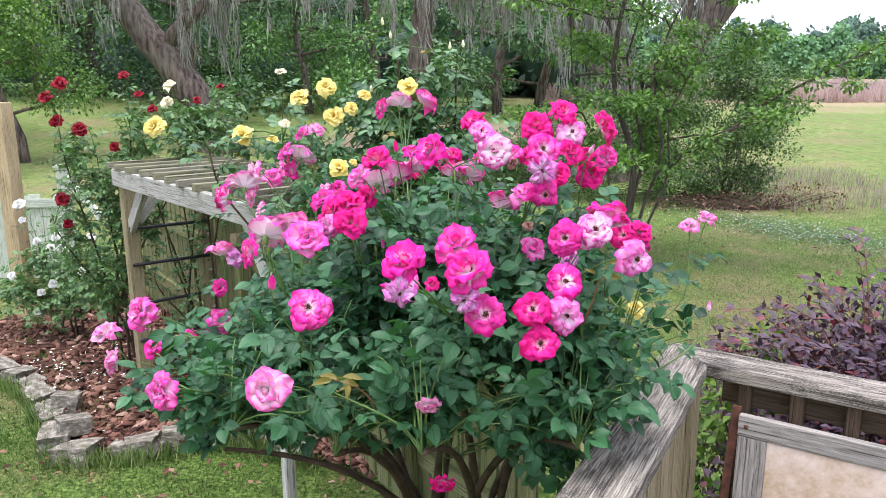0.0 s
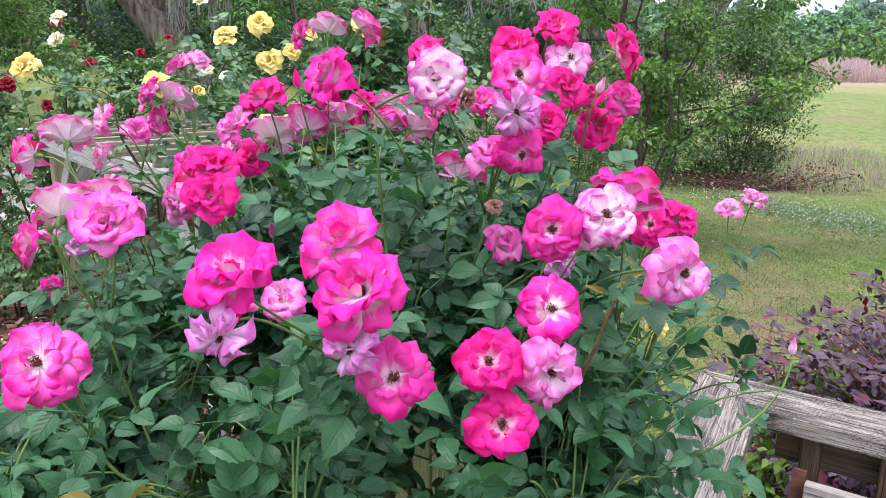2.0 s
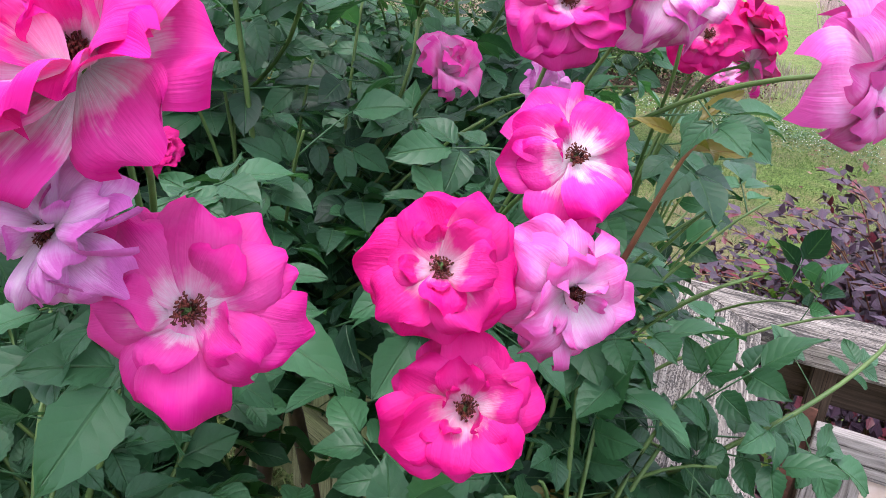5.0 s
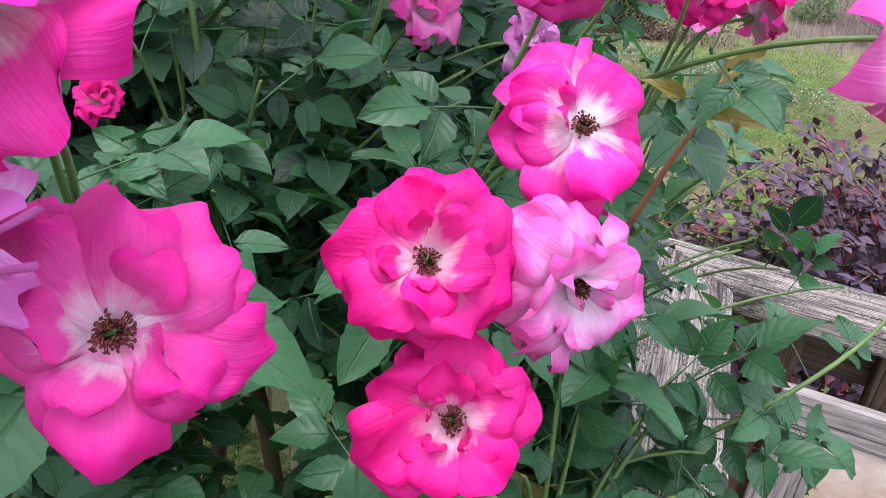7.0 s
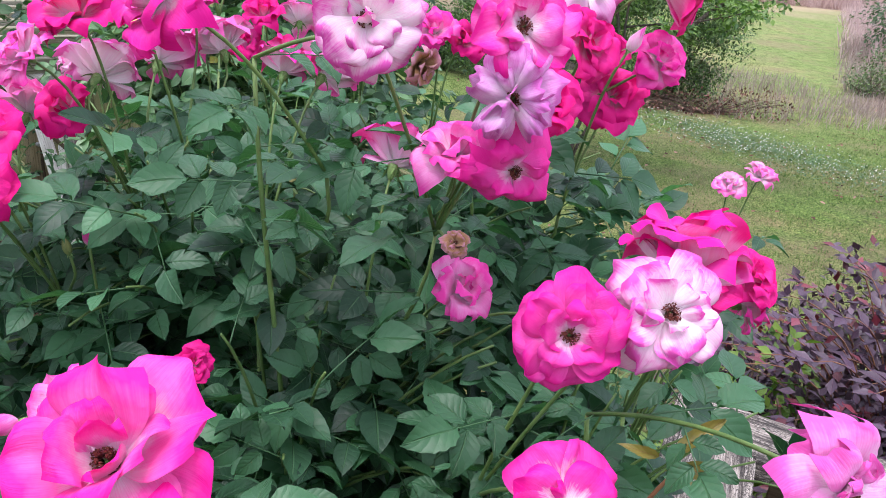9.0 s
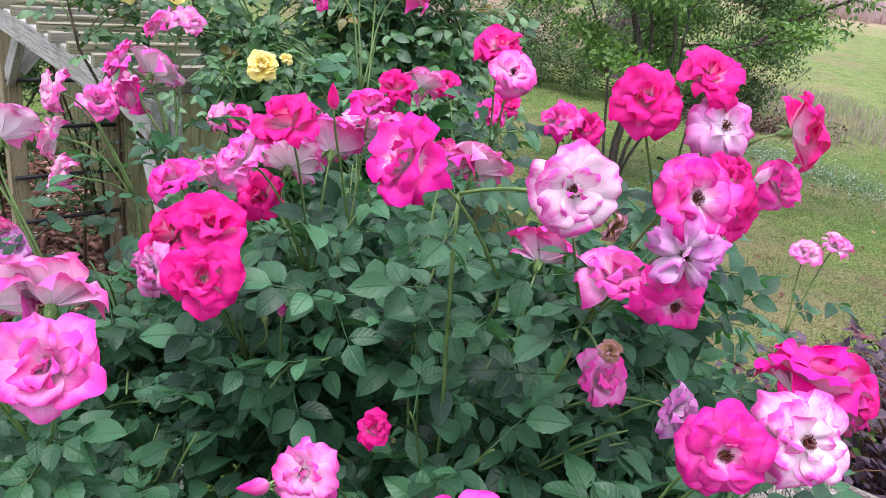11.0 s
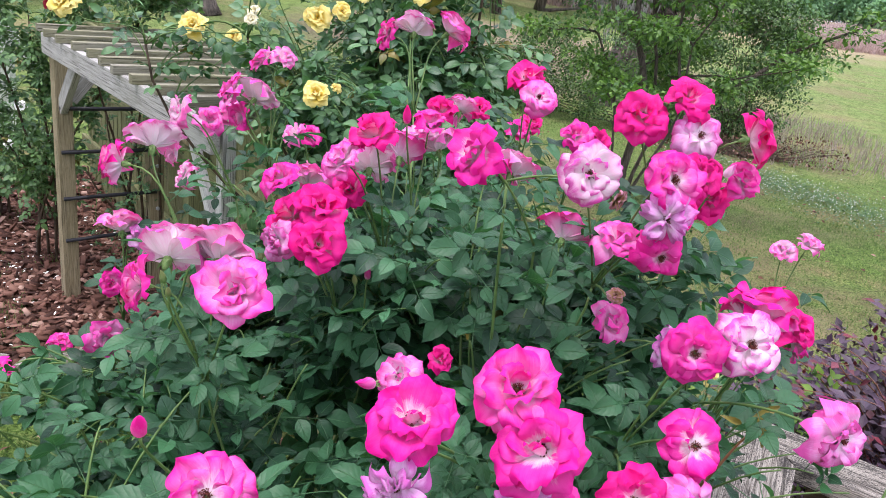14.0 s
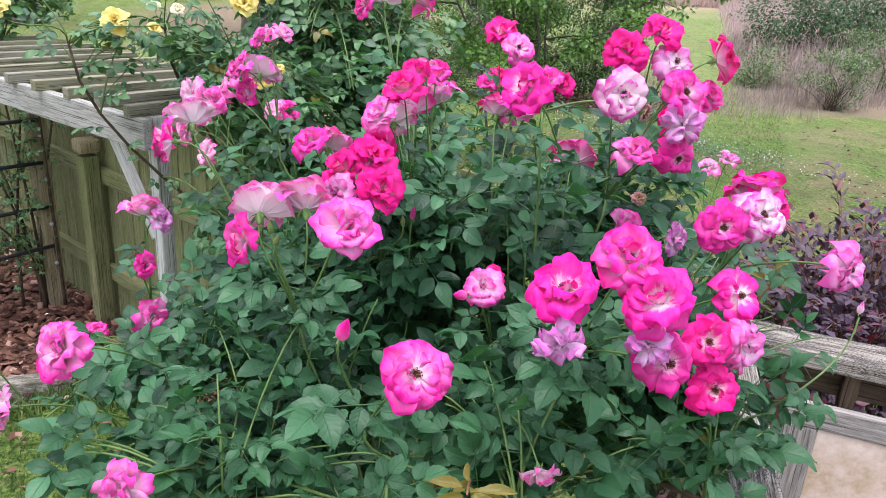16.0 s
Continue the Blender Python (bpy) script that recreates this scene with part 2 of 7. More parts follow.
PURPLE_LEAF = leaf_material("purple_leaf", (0.030, 0.016, 0.030), (0.085, 0.048, 0.084), (0.12, 0.04, 0.07), 0.42, 0.1)
WINE_LEAF = leaf_material("wine_red_leaf", (0.07, 0.010, 0.018), (0.19, 0.026, 0.044), (0.20, 0.05, 0.07), 0.4, 0.12)
GREY_LEAF = leaf_material("grey_green_leaf", (0.075, 0.115, 0.060), (0.19, 0.25, 0.14), (0.20, 0.26, 0.15), 0.6, 0.2)
CLOVER_LEAF = leaf_material("clover_leaf", (0.03, 0.085, 0.03), (0.10, 0.20, 0.085), (0.12, 0.22, 0.10), 0.6)
GROUNDCOVER = leaf_material("groundcover_leaf", (0.05, 0.13, 0.02), (0.16, 0.28, 0.04), (0.2, 0.3, 0.08), 0.5, 0.2)


def stem_material(name, low, high, rough=0.5):
    m, t, b = nodes_of(name, rough, 0.4)
    obj = t.nodes.new("ShaderNodeTexCoord").outputs["Object"]
    n = noisy(t, obj, 22.0, 5)
    t.links.new(ramp(t, n, (0.3, low), (0.7, high)).outputs["Color"], b.inputs["Base Color"])
    relief(t, b, noisy(t, obj, 160.0, 3), 0.3, 0.002)
    return m


GREEN_STEM = stem_material("green_stem", (0.055, 0.12, 0.030), (0.15, 0.25, 0.07))
WINE_STEM = stem_material("young_red_stem", (0.14, 0.05, 0.03), (0.26, 0.13, 0.06))
CANE = stem_material("old_cane", (0.030, 0.020, 0.012), (0.105, 0.070, 0.042), 0.75)
TWIG = stem_material("brown_twig", (0.05, 0.035, 0.025), (0.12, 0.085, 0.06), 0.8)
SEPAL = stem_material("sepal_green", (0.10, 0.22, 0.05), (0.22, 0.36, 0.12))
STAMEN = stem_material("stamen_brown", (0.045, 0.008, 0.007), (0.20, 0.045, 0.025), 0.7)


def bark_material(name, low, high, scale=3.0):
    m, t, b = nodes_of(name, 0.9, 0.2)
    obj = t.nodes.new("ShaderNodeTexCoord").outputs["Object"]
    a = noisy(t, scaled(t, obj, (9, 9, 1.6)), scale, 8, 0.65)
    c = noisy(t, obj, 0.8, 4)
    col = ramp(t, a, (0.35, low), (0.65, high)).outputs["Color"]
    col = mixed(t, "MIX", ramp(t, c, (0.5, (0, 0, 0)), (0.75, (0.5, 0.5, 0.5))).outputs["Color"], col, (0.20, 0.21, 0.18))
    t.links.new(col, b.inputs["Base Color"])
    relief(t, b, a, 0.9, 0.06)
    return m


OAK_BARK = bark_material("oak_bark", (0.030, 0.024, 0.021), (0.24, 0.19, 0.165), 1.1)
THIN_BARK = bark_material("thin_bark", (0.05, 0.042, 0.036), (0.15, 0.125, 0.10), 6.0)
MOSS = stem_material("hanging_moss", (0.17, 0.175, 0.15), (0.36, 0.36, 0.32), 0.95)


def wood_material(name, low, mid, high, stain=(0.03, 0.03, 0.03), stained=0.5, tint=None, rough=0.85, wear=None):
    """Sawn timber: grain along the local x axis, stains and mildew at a larger scale."""
    m, t, b = nodes_of(name, rough, 0.25)
    obj = t.nodes.new("ShaderNodeTexCoord").outputs["Object"]
    rnd = t.nodes.new("ShaderNodeObjectInfo").outputs["Random"]
    shift = t.nodes.new("ShaderNodeCombineXYZ")
    for axis in "XYZ":
        t.links.new(calc(t, "MULTIPLY", rnd, 13.0 if axis == "X" else 7.0), shift.inputs[axis])
    bend = noisy(t, scaled(t, obj, (2.5, 6, 6), shift.outputs[0]), 1.0, 2)
    vec = t.nodes.new("ShaderNodeVectorMath")
    vec.operation = "ADD"
    t.links.new(scaled(t, obj, (4.5, 210, 210) if not wear else (5.5, 330, 330), shift.outputs[0]), vec.inputs[0])
    off = t.nodes.new("ShaderNodeCombineXYZ")
    t.links.new(calc(t, "MULTIPLY", bend, 6.0), off.inputs["Y"])
    t.links.new(calc(t, "MULTIPLY", bend, 6.0), off.inputs["Z"])
    t.links.new(off.outputs[0], vec.inputs[1])
    grain = noisy(t, vec.outputs[0], 1.0, 8, 0.72)
    edge = 0.20 if not wear else 0.12
    col = ramp(t, grain, (0.5 - edge, low), (0.5, mid), (0.5 + edge, high)).outputs["Color"]
    blot = calc(t, "ADD", calc(t, "MULTIPLY", noisy(t, scaled(t, obj, (14, 120, 120), shift.outputs[0]), 1.0, 6, 0.7), 0.55), calc(t, "MULTIPLY", noisy(t, scaled(t, obj, (4, 14, 14), shift.outputs[0]), 1.0, 3), 0.45))
    mask = ramp(t, blot, (0.50, (0, 0, 0)), (0.60, (stained,) * 3)).outputs["Color"]
    col = mixed(t, "MIX", mask, col, stain)
    if tint:
        broad = noisy(t, scaled(t, obj, (1.5, 4, 4), shift.outputs[0]), 1.0, 3)
        col = mixed(t, "MIX", ramp(t, broad, (0.4, (0, 0, 0)), (0.65, (0.75,) * 3)).outputs["Color"], col, tint)
    if wear:
        spot = noisy(t, scaled(t, obj, (170, 420, 420), shift.outputs[0]), 1.0, 3, 0.6)
        where = noisy(t, scaled(t, obj, (9, 26, 26), shift.outputs[0]), 1.0, 3)
        speck = ramp(t, calc(t, "ADD", calc(t, "MULTIPLY", spot, 0.6), calc(t, "MULTIPLY", where, 0.4)), (0.52, (0, 0, 0)), (0.56, (wear,) * 3)).outputs["Color"]
        col = mixed(t, "MIX", speck, col, stain)
    crack = ramp(t, noisy(t, scaled(t, obj, (3.0, 260, 260), shift.outputs[0]), 1.0, 4), (0.36, (0.1, 0.1, 0.1)), (0.42, (1, 1, 1))).outputs["Color"]
    col = mixed(t, "MULTIPLY", 0.8, col, crack)
    t.links.new(col, b.inputs["Base Color"])
    height = calc(t, "ADD", grain, calc(t, "MULTIPLY", crack, 0.8))
    relief(t, b, height, 0.8, 0.003)
    return m


CAP_WOOD = wood_material("weathered_grey_wood", (0.085, 0.074, 0.060), (0.29, 0.265, 0.225), (0.47, 0.44, 0.385), (0.030, 0.028, 0.026), 0.9, wear=0.8)
RAIL_WOOD = wood_material("dark_brown_wood", (0.050, 0.035, 0.023), (0.115, 0.080, 0.052), (0.185, 0.135, 0.092), (0.03, 0.025, 0.018), 0.4)
POST_WOOD = wood_material("sawn_post_wood", (0.16, 0.13, 0.07), (0.30, 0.25, 0.15), (0.42, 0.36, 0.24), (0.08, 0.085, 0.045), 0.4)
PERGOLA_WOOD = wood_material("pale_grey_timber", (0.24, 0.235, 0.21), (0.40, 0.395, 0.365), (0.55, 0.545, 0.51), (0.15, 0.155, 0.115), 0.5)
SLAT_WOOD = wood_material("mossy_grey_timber", (0.12, 0.115, 0.08), (0.25, 0.24, 0.185), (0.39, 0.38, 0.315), (0.09, 0.10, 0.04), 0.6, (0.24, 0.235, 0.12))
WHITE_POST = wood_material("whitewashed_timber", (0.36, 0.36, 0.33), (0.52, 0.52, 0.49), (0.64, 0.64, 0.61), (0.30, 0.31, 0.26), 0.35)
FENCE_WOOD = wood_material("algae_stained_fence_wood", (0.090, 0.092, 0.042), (0.205, 0.205, 0.100), (0.33, 0.33, 0.18), (0.060, 0.072, 0.028), 0.55, (0.155, 0.185, 0.070))
TAN_WOOD = wood_material("new_tan_timber", (0.34, 0.25, 0.13), (0.50, 0.39, 0.23), (0.60, 0.49, 0.32), (0.22, 0.16, 0.08), 0.4)
WHITE_WOOD = wood_material("flaking_white_paint", (0.30, 0.36, 0.28), (0.52, 0.57, 0.48), (0.66, 0.70, 0.63), (0.30, 0.34, 0.24), 0.45)
FRAME_WOOD = wood_material("silvery_frame_wood", (0.15, 0.14, 0.125), (0.34, 0.325, 0.30), (0.52, 0.50, 0.47), (0.12, 0.11, 0.10), 0.5)


def rough_material(name, low, mid, high, scale, rough=0.9, bump=0.6, distance=0.01, detail=6.0):
    m, t, b = nodes_of(name, rough, 0.3)
    obj = t.nodes.new("ShaderNodeTexCoord").outputs["Object"]
    a = noisy(t, obj, scale, detail, 0.6)
    c = noisy(t, obj, scale * 6.5, 4)
    w = calc(t, "ADD", calc(t, "MULTIPLY", a, 0.7), calc(t, "MULTIPLY", c, 0.3))
    t.links.new(ramp(t, w, (0.34, low), (0.5, mid), (0.66, high)).outputs["Color"], b.inputs["Base Color"])
    relief(t, b, w, bump, distance)
    return m


STONE = rough_material("garden_stone", (0.06, 0.065, 0.032), (0.23, 0.215, 0.175), (0.52, 0.49, 0.44), 5.0, bump=1.0, distance=0.03)
TILE = rough_material("travertine_panel", (0.46, 0.35, 0.20), (0.66, 0.53, 0.43), (0.78, 0.68, 0.60), 11.0, 0.5, 0.25, 0.003)
RUST = rough_material("rusty_iron", (0.05, 0.025, 0.02), (0.12, 0.055, 0.04), (0.20, 0.09, 0.06), 30.0, 0.8, 0.3, 0.002)
BLACK_PIPE = rough_material("black_pipe", (0.010, 0.011, 0.014), (0.018, 0.019, 0.024), (0.035, 0.036, 0.042), 20.0, 0.45, 0.1, 0.001)
STEEL = rough_material("galvanised_steel", (0.30, 0.31, 0.32), (0.45, 0.46, 0.47), (0.55, 0.56, 0.57), 60.0, 0.4, 0.1, 0.001)
MULCH = rough_material("bark_mulch", (0.035, 0.017, 0.012), (0.13, 0.062, 0.042), (0.24, 0.125, 0.085), 18.0, 0.9, 0.9, 0.03)


def chip_material():
    m, t, b = nodes_of("bark_chips", 0.85, 0.25)
    isl = t.nodes.new("ShaderNodeNewGeometry").outputs["Random Per Island"]
    t.links.new(ramp(t, isl, (0.0, (0.040, 0.018, 0.013)), (0.5, (0.13, 0.060, 0.042)), (0.85, (0.24, 0.13, 0.095)), (1.0, (0.42, 0.28, 0.22))).outputs["Color"], b.inputs["Base Color"])
    return m


CHIP = chip_material()


def grass_material(name, low, mid, high, through=0.25):
    m, t, b = nodes_of(name, 0.6, 0.3)
    geo = t.nodes.new("ShaderNodeNewGeometry")
    obj = t.nodes.new("ShaderNodeTexCoord").outputs["Object"]
    patch = noisy(t, obj, 0.55, 4)
    w = calc(t, "ADD", calc(t, "MULTIPLY", geo.outputs["Random Per Island"], 0.55), calc(t, "MULTIPLY", patch, 0.6))
    col = ramp(t, w, (0.2, low), (0.55, mid), (0.9, high)).outputs["Color"]
    t.links.new(col, b.inputs["Base Color"])
    through_light(t, b, col, through)
    return m


GRASS = grass_material("lawn_grass", (0.034, 0.086, 0.016), (0.115, 0.225, 0.048), (0.34, 0.40, 0.16))
TALL_GRASS = grass_material("dry_pink_grass", (0.42, 0.31, 0.28), (0.56, 0.43, 0.40), (0.68, 0.55, 0.51), 0.4)
STRAW = grass_material("straw_weeds", (0.22, 0.175, 0.14), (0.36, 0.295, 0.255), (0.48, 0.41, 0.36))
CLOVER = nodes_of("white_clover_heads", 0.8)[0]
CLOVER.node_tree.nodes["Principled BSDF"].inputs["Base Color"].default_value = (0.78, 0.80, 0.74, 1)


def ground_material():
    m, t, b = nodes_of("lawn_and_field", 0.95, 0.15)
    obj = t.nodes.new("ShaderNodeTexCoord").outputs["Object"]
    fine = noisy(t, obj, 38.0, 6, 0.7)
    mid = noisy(t, obj, 1.3, 6, 0.6)
    big = noisy(t, obj, 0.16, 4, 0.5)
    green = ramp(t, fine, (0.36, (0.034, 0.074, 0.015)), (0.5, (0.094, 0.170, 0.035)), (0.66, (0.20, 0.285, 0.08))).outputs["Color"]
    dry = ramp(t, fine, (0.3, (0.16, 0.12, 0.055)), (0.7, (0.34, 0.28, 0.15))).outputs["Color"]
    w = calc(t, "ADD", calc(t, "MULTIPLY", mid, 0.6), calc(t, "MULTIPLY", big, 0.5))
    col = mixed(t, "MIX", ramp(t, w, (0.535, (0, 0, 0)), (0.68, (0.7,) * 3)).outputs["Color"], green, dry)
    sep = t.nodes.new("ShaderNodeSeparateXYZ")
    t.links.new(obj, sep.inputs[0])
    # light put into the colour: lawn beyond the trees' shade is mixed paler
    lit_lawn = ramp(t, calc(t, "MULTIPLY", calc(t, "ADD", sep.outputs["Y"], calc(t, "MULTIPLY", big, 4.0)), 0.05), (0.50, (0, 0, 0)), (1.0, (0.45,) * 3)).outputs["Color"]
    col = mixed(t, "MIX", lit_lawn, col, ramp(t, fine, (0.36, (0.13, 0.21, 0.055)), (0.64, (0.34, 0.43, 0.17))).outputs["Color"])
    # tufts and thin spots
    tuft = ramp(t, noisy(t, scaled(t, obj, (1, 0.7, 1)), 5.0, 7, 0.72), (0.34, (0.55, 0.52, 0.45)), (0.5, (1, 1, 1)), (0.66, (1.3, 1.22, 1.25))).outputs["Color"]
    col = mixed(t, "MULTIPLY", 0.8, col, tuft)
    clump = ramp(t, noisy(t, obj, 19.0, 5, 0.7), (0.36, (0.50, 0.50, 0.46)), (0.5, (1, 1, 1)), (0.64, (1.28, 1.22, 1.2))).outputs["Color"]
    col = mixed(t, "MULTIPLY", 0.75, col, clump)
    # the far meadow is drier
    far = calc(t, "ADD", calc(t, "MULTIPLY", sep.outputs["Y"], 0.028), calc(t, "MULTIPLY", sep.outputs["X"], 0.012))
    far = calc(t, "MULTIPLY", calc(t, "ADD", far, calc(t, "MULTIPLY", calc(t, "SUBTRACT", big, 0.5), 1.0)), 0.5)
    col = mixed(t, "MIX", ramp(t, far, (0.60, (0, 0, 0)), (0.80, (0.7,) * 3)).outputs["Color"], col, (0.38, 0.29, 0.20))
    # weeds and bare soil east of the lawn
    rough = calc(t, "SUBTRACT", sep.outputs["X"], calc(t, "ADD", calc(t, "MULTIPLY", sep.outputs["Y"], 0.60), calc(t, "MULTIPLY", calc(t, "SUBTRACT", mid, 0.5), 1.6)))
    rough = calc(t, "MULTIPLY", rough, calc(t, "MULTIPLY", calc(t, "SUBTRACT", sep.outputs["Y"], 12.6), 0.5, True))
    col = mixed(t, "MIX", ramp(t, rough, (0.1, (0, 0, 0)), (0.9, (0.85,) * 3)).outputs["Color"], col, (0.25, 0.19, 0.15))
    # thin turf
    col = mixed(t, "MIX", ramp(t, calc(t, "ADD", calc(t, "MULTIPLY", noisy(t, obj, 0.5, 6, 0.62), 0.8), calc(t, "MULTIPLY", fine, 0.2)), (0.50, (0, 0, 0)), (0.61, (0.55,) * 3)).outputs["Color"], col, (0.25, 0.195, 0.12))
    # dry bank under the oaks
    wx = calc(t, "POWER", calc(t, "MULTIPLY", calc(t, "SUBTRACT", sep.outputs["X"], 2.0), 0.14), 2.0)
    wy = calc(t, "POWER", calc(t, "MULTIPLY", calc(t, "SUBTRACT", sep.outputs["Y"], 25.0), 0.13), 2.0)
    bank = calc(t, "ADD", calc(t, "ADD", wx, wy), calc(t, "MULTIPLY", calc(t, "SUBTRACT", mid, 0.5), 0.9))
    col = mixed(t, "MIX", ramp(t, bank, (0.55, (0.85,) * 3), (1.0, (0, 0, 0))).outputs["Color"], col, (0.27, 0.205, 0.15))
    # bare earth shows through the turf near the garden
    east = ramp(t, calc(t, "SUBTRACT", sep.outputs["X"], calc(t, "MULTIPLY", sep.outputs["Y"], 0.12)), (0.0, (0, 0, 0)), (1.0, (1, 1, 1))).outputs["Color"]
    close = ramp(t, calc(t, "MULTIPLY", sep.outputs["Y"], 0.07), (0.55, (1, 1, 1)), (1.0, (0, 0, 0))).outputs["Color"]
    bare = ramp(t, calc(t, "ADD", calc(t, "MULTIPLY", noisy(t, obj, 0.7, 5, 0.6), 0.75), calc(t, "MULTIPLY", fine, 0.25)), (0.48, (0.04,) * 3), (0.60, (0.45,) * 3)).outputs["Color"]
    col = mixed(t, "MIX", calc(t, "MULTIPLY", calc(t, "MULTIPLY", east, close), bare), col, (0.16, 0.118, 0.08))
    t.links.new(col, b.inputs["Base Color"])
    relief(t, b, calc(t, "ADD", fine, mid), 0.8, 0.04)
    return m


GROUND = ground_material()


# ---- building helpers ----
PLACED = {}


def seat(ob, m, parent=None):
    """Stands ob at the world pose m, under its parent."""
    PLACED[ob.name] = m.copy()
    if parent is not None:
        ob.parent = parent
        ob.matrix_basis = PLACED[parent.name].inverted() @ m
    else:
        ob.matrix_basis = m
    return ob


def thing(name, at, label, category, group="", kind=""):
    return tagged(seat(new(name), Matrix.Translation(at)), label, category, group, kind)


def mesh_of(name, verts, faces, uvs=None, mats=(), slots=None, smooth=True):
    me = bpy.data.meshes.new(name)
    me.from_pydata([tuple(v) for v in verts], [], faces)
    if uvs is not None:
        layer = me.uv_layers.new(name="UVMap")
        flat = np.array([uvs[i] for f in faces for i in f], dtype=np.float32).ravel()
        layer.data.foreach_set("uv", flat)
    for m in mats:
        me.materials.append(m)
    if slots is not None:
        me.polygons.foreach_set("material_index", slots)
    me.polygons.foreach_set("use_smooth", [smooth] * len(me.polygons))
    me.update()
    return me


def part(name, me, parent, m=None, label="", kind=""):
    ob = new(name, me)
    seat(ob, m if m is not None else PLACED[parent.name], parent)
    return tagged(ob, label, "", "", kind)


def joined(name, parent, mat, template, spots, turns, sizes, kind="stuff", label="", at=None):
    """Many small alike pieces in one mesh: template = (verts, faces, uvs)."""
    tv, tf, tu = template
    tv = np.array(tv, dtype=np.float64)
    spots, turns, sizes = np.asarray(spots), np.asarray(turns), np.asarray(sizes)
    n, k = len(spots), len(tv)
    origin = np.array(at if at is not None else PLACED[parent.name].translation)
    if sizes.ndim == 1:
        sizes = sizes[:, None]
    co = np.einsum("nij,nkj->nki", turns, tv[None] * sizes[:, None, :]) + (spots - origin)[:, None, :]
    counts = np.array([len(f) for f in tf])
    loops = np.concatenate([np.array(f) for f in tf])
    me = bpy.data.meshes.new(name)
    me.vertices.add(n * k)
    me.vertices.foreach_set("co", co.astype(np.float32).ravel())
    me.loops.add(n * len(loops))
    me.loops.foreach_set("vertex_index", (loops[None] + (np.arange(n) * k)[:, None]).astype(np.int32).ravel())
    me.polygons.add(n * len(tf))
    totals = np.tile(counts, n)
    starts = np.concatenate([[0], np.cumsum(totals)[:-1]])
    me.polygons.foreach_set("loop_start", starts.astype(np.int32))
    me.polygons.foreach_set("loop_total", totals.astype(np.int32))
    layer = me.uv_layers.new(name="UVMap")
    layer.data.foreach_set("uv", np.tile(np.array(tu, dtype=np.float32)[loops], (n, 1)).ravel())
    me.polygons.foreach_set("use_smooth", np.ones(n * len(tf), dtype=bool))
    me.materials.append(mat)
    me.update(calc_edges=True)
    me.validate()
    ob = new(name, me)
    if parent is not None:
        seat(ob, PLACED[parent.name], parent)
    else:
        seat(ob, Matrix.Translation(origin))
    return tagged(ob, label, "", "", kind)


def turned(along, face):
    """Rotations whose y axis is along and whose z axis is near face (n x 3 each)."""
    y = along / np.linalg.norm(along, axis=1, keepdims=True)
    x = np.cross(y, face)
    x /= np.linalg.norm(x, axis=1, keepdims=True) + 1e-9
    z = np.cross(x, y)
    return np.stack([x, y, z], axis=2)


def tube_data(points, radii, sides=6):
    pts = [Vector(p) for p in points]
    verts, faces, uvs = [], [], []
    ref = Vector((0.31, 0.17, 0.93))
    for i, p in enumerate(pts):
        d = (pts[min(i + 1, len(pts) - 1)] - pts[max(i - 1, 0)]).normalized()
        a = d.cross(ref if abs(d.dot(ref)) < 0.95 else Vector((1, 0, 0))).normalized()
        c = d.cross(a)
        for s in range(sides):
            w = 2 * math.pi * s / sides
            verts.append(p + radii[i] * (math.cos(w) * a + math.sin(w) * c))
            uvs.append((s / sides, i / max(1, len(pts) - 1)))
    for i in range(len(pts) - 1):
        for s in range(sides):
            n = (s + 1) % sides
            faces.append((i * sides + s, i * sides + n, (i + 1) * sides + n, (i + 1) * sides + s))
    faces.append(tuple(range(sides))[::-1])
    faces.append(tuple((len(pts) - 1) * sides + s for s in range(sides)))
    return verts, faces, uvs


def merged(pieces):
    verts, faces, uvs = [], [], []
    for v, f, u in pieces:
        k = len(verts)
        verts += list(v)
        uvs += list(u)
        faces += [tuple(i + k for i in q) for q in f]
    return verts, faces, uvs


def tube(name, parent, mat, points, radii, sides=6, label=""):
    o = PLACED[parent.name].translation
    v, f, u = tube_data([Vector(p) - o for p in points], radii, sides)
    return part(name, mesh_of(name, v, f, u, [mat]), parent, Matrix.Translation(o), label)


def curve(a, b, c, d, n):
    """Points along a cubic arc."""
    out = []
    for i in range(n):
        s = i / (n - 1)
        q = 1 - s
        out.append(q ** 3 * Vector(a) + 3 * q * q * s * Vector(b) + 3 * q * s * s * Vector(c) + s ** 3 * Vector(d))
    return out


def bevelled_box(name, size, bevel=0.004, jitter=0.0, cuts=0):
    bm = bmesh.new()
    bmesh.ops.create_cube(bm, size=1.0)
    bmesh.ops.scale(bm, vec=size, verts=bm.verts)
    if cuts:
        long = [e for e in bm.edges if abs((e.verts[0].co - e.verts[1].co).x) > size[0] * 0.9]
        bmesh.ops.subdivide_edges(bm, edges=long, cuts=cuts, use_grid_fill=True)
    if jitter:
        for v in bm.verts:
            v.co += Vector((0, random.uniform(-jitter, jitter), random.uniform(-jitter, jitter)))
    sharp = [e for e in bm.edges if len(e.link_faces) == 2 and e.calc_face_angle(0) > 0.6]
    bmesh.ops.bevel(bm, geom=sharp, offset=bevel, segments=2, affect="EDGES", profile=0.6)
    me = bpy.data.meshes.new(name)
    bm.to_mesh(me)
    bm.free()
    return me


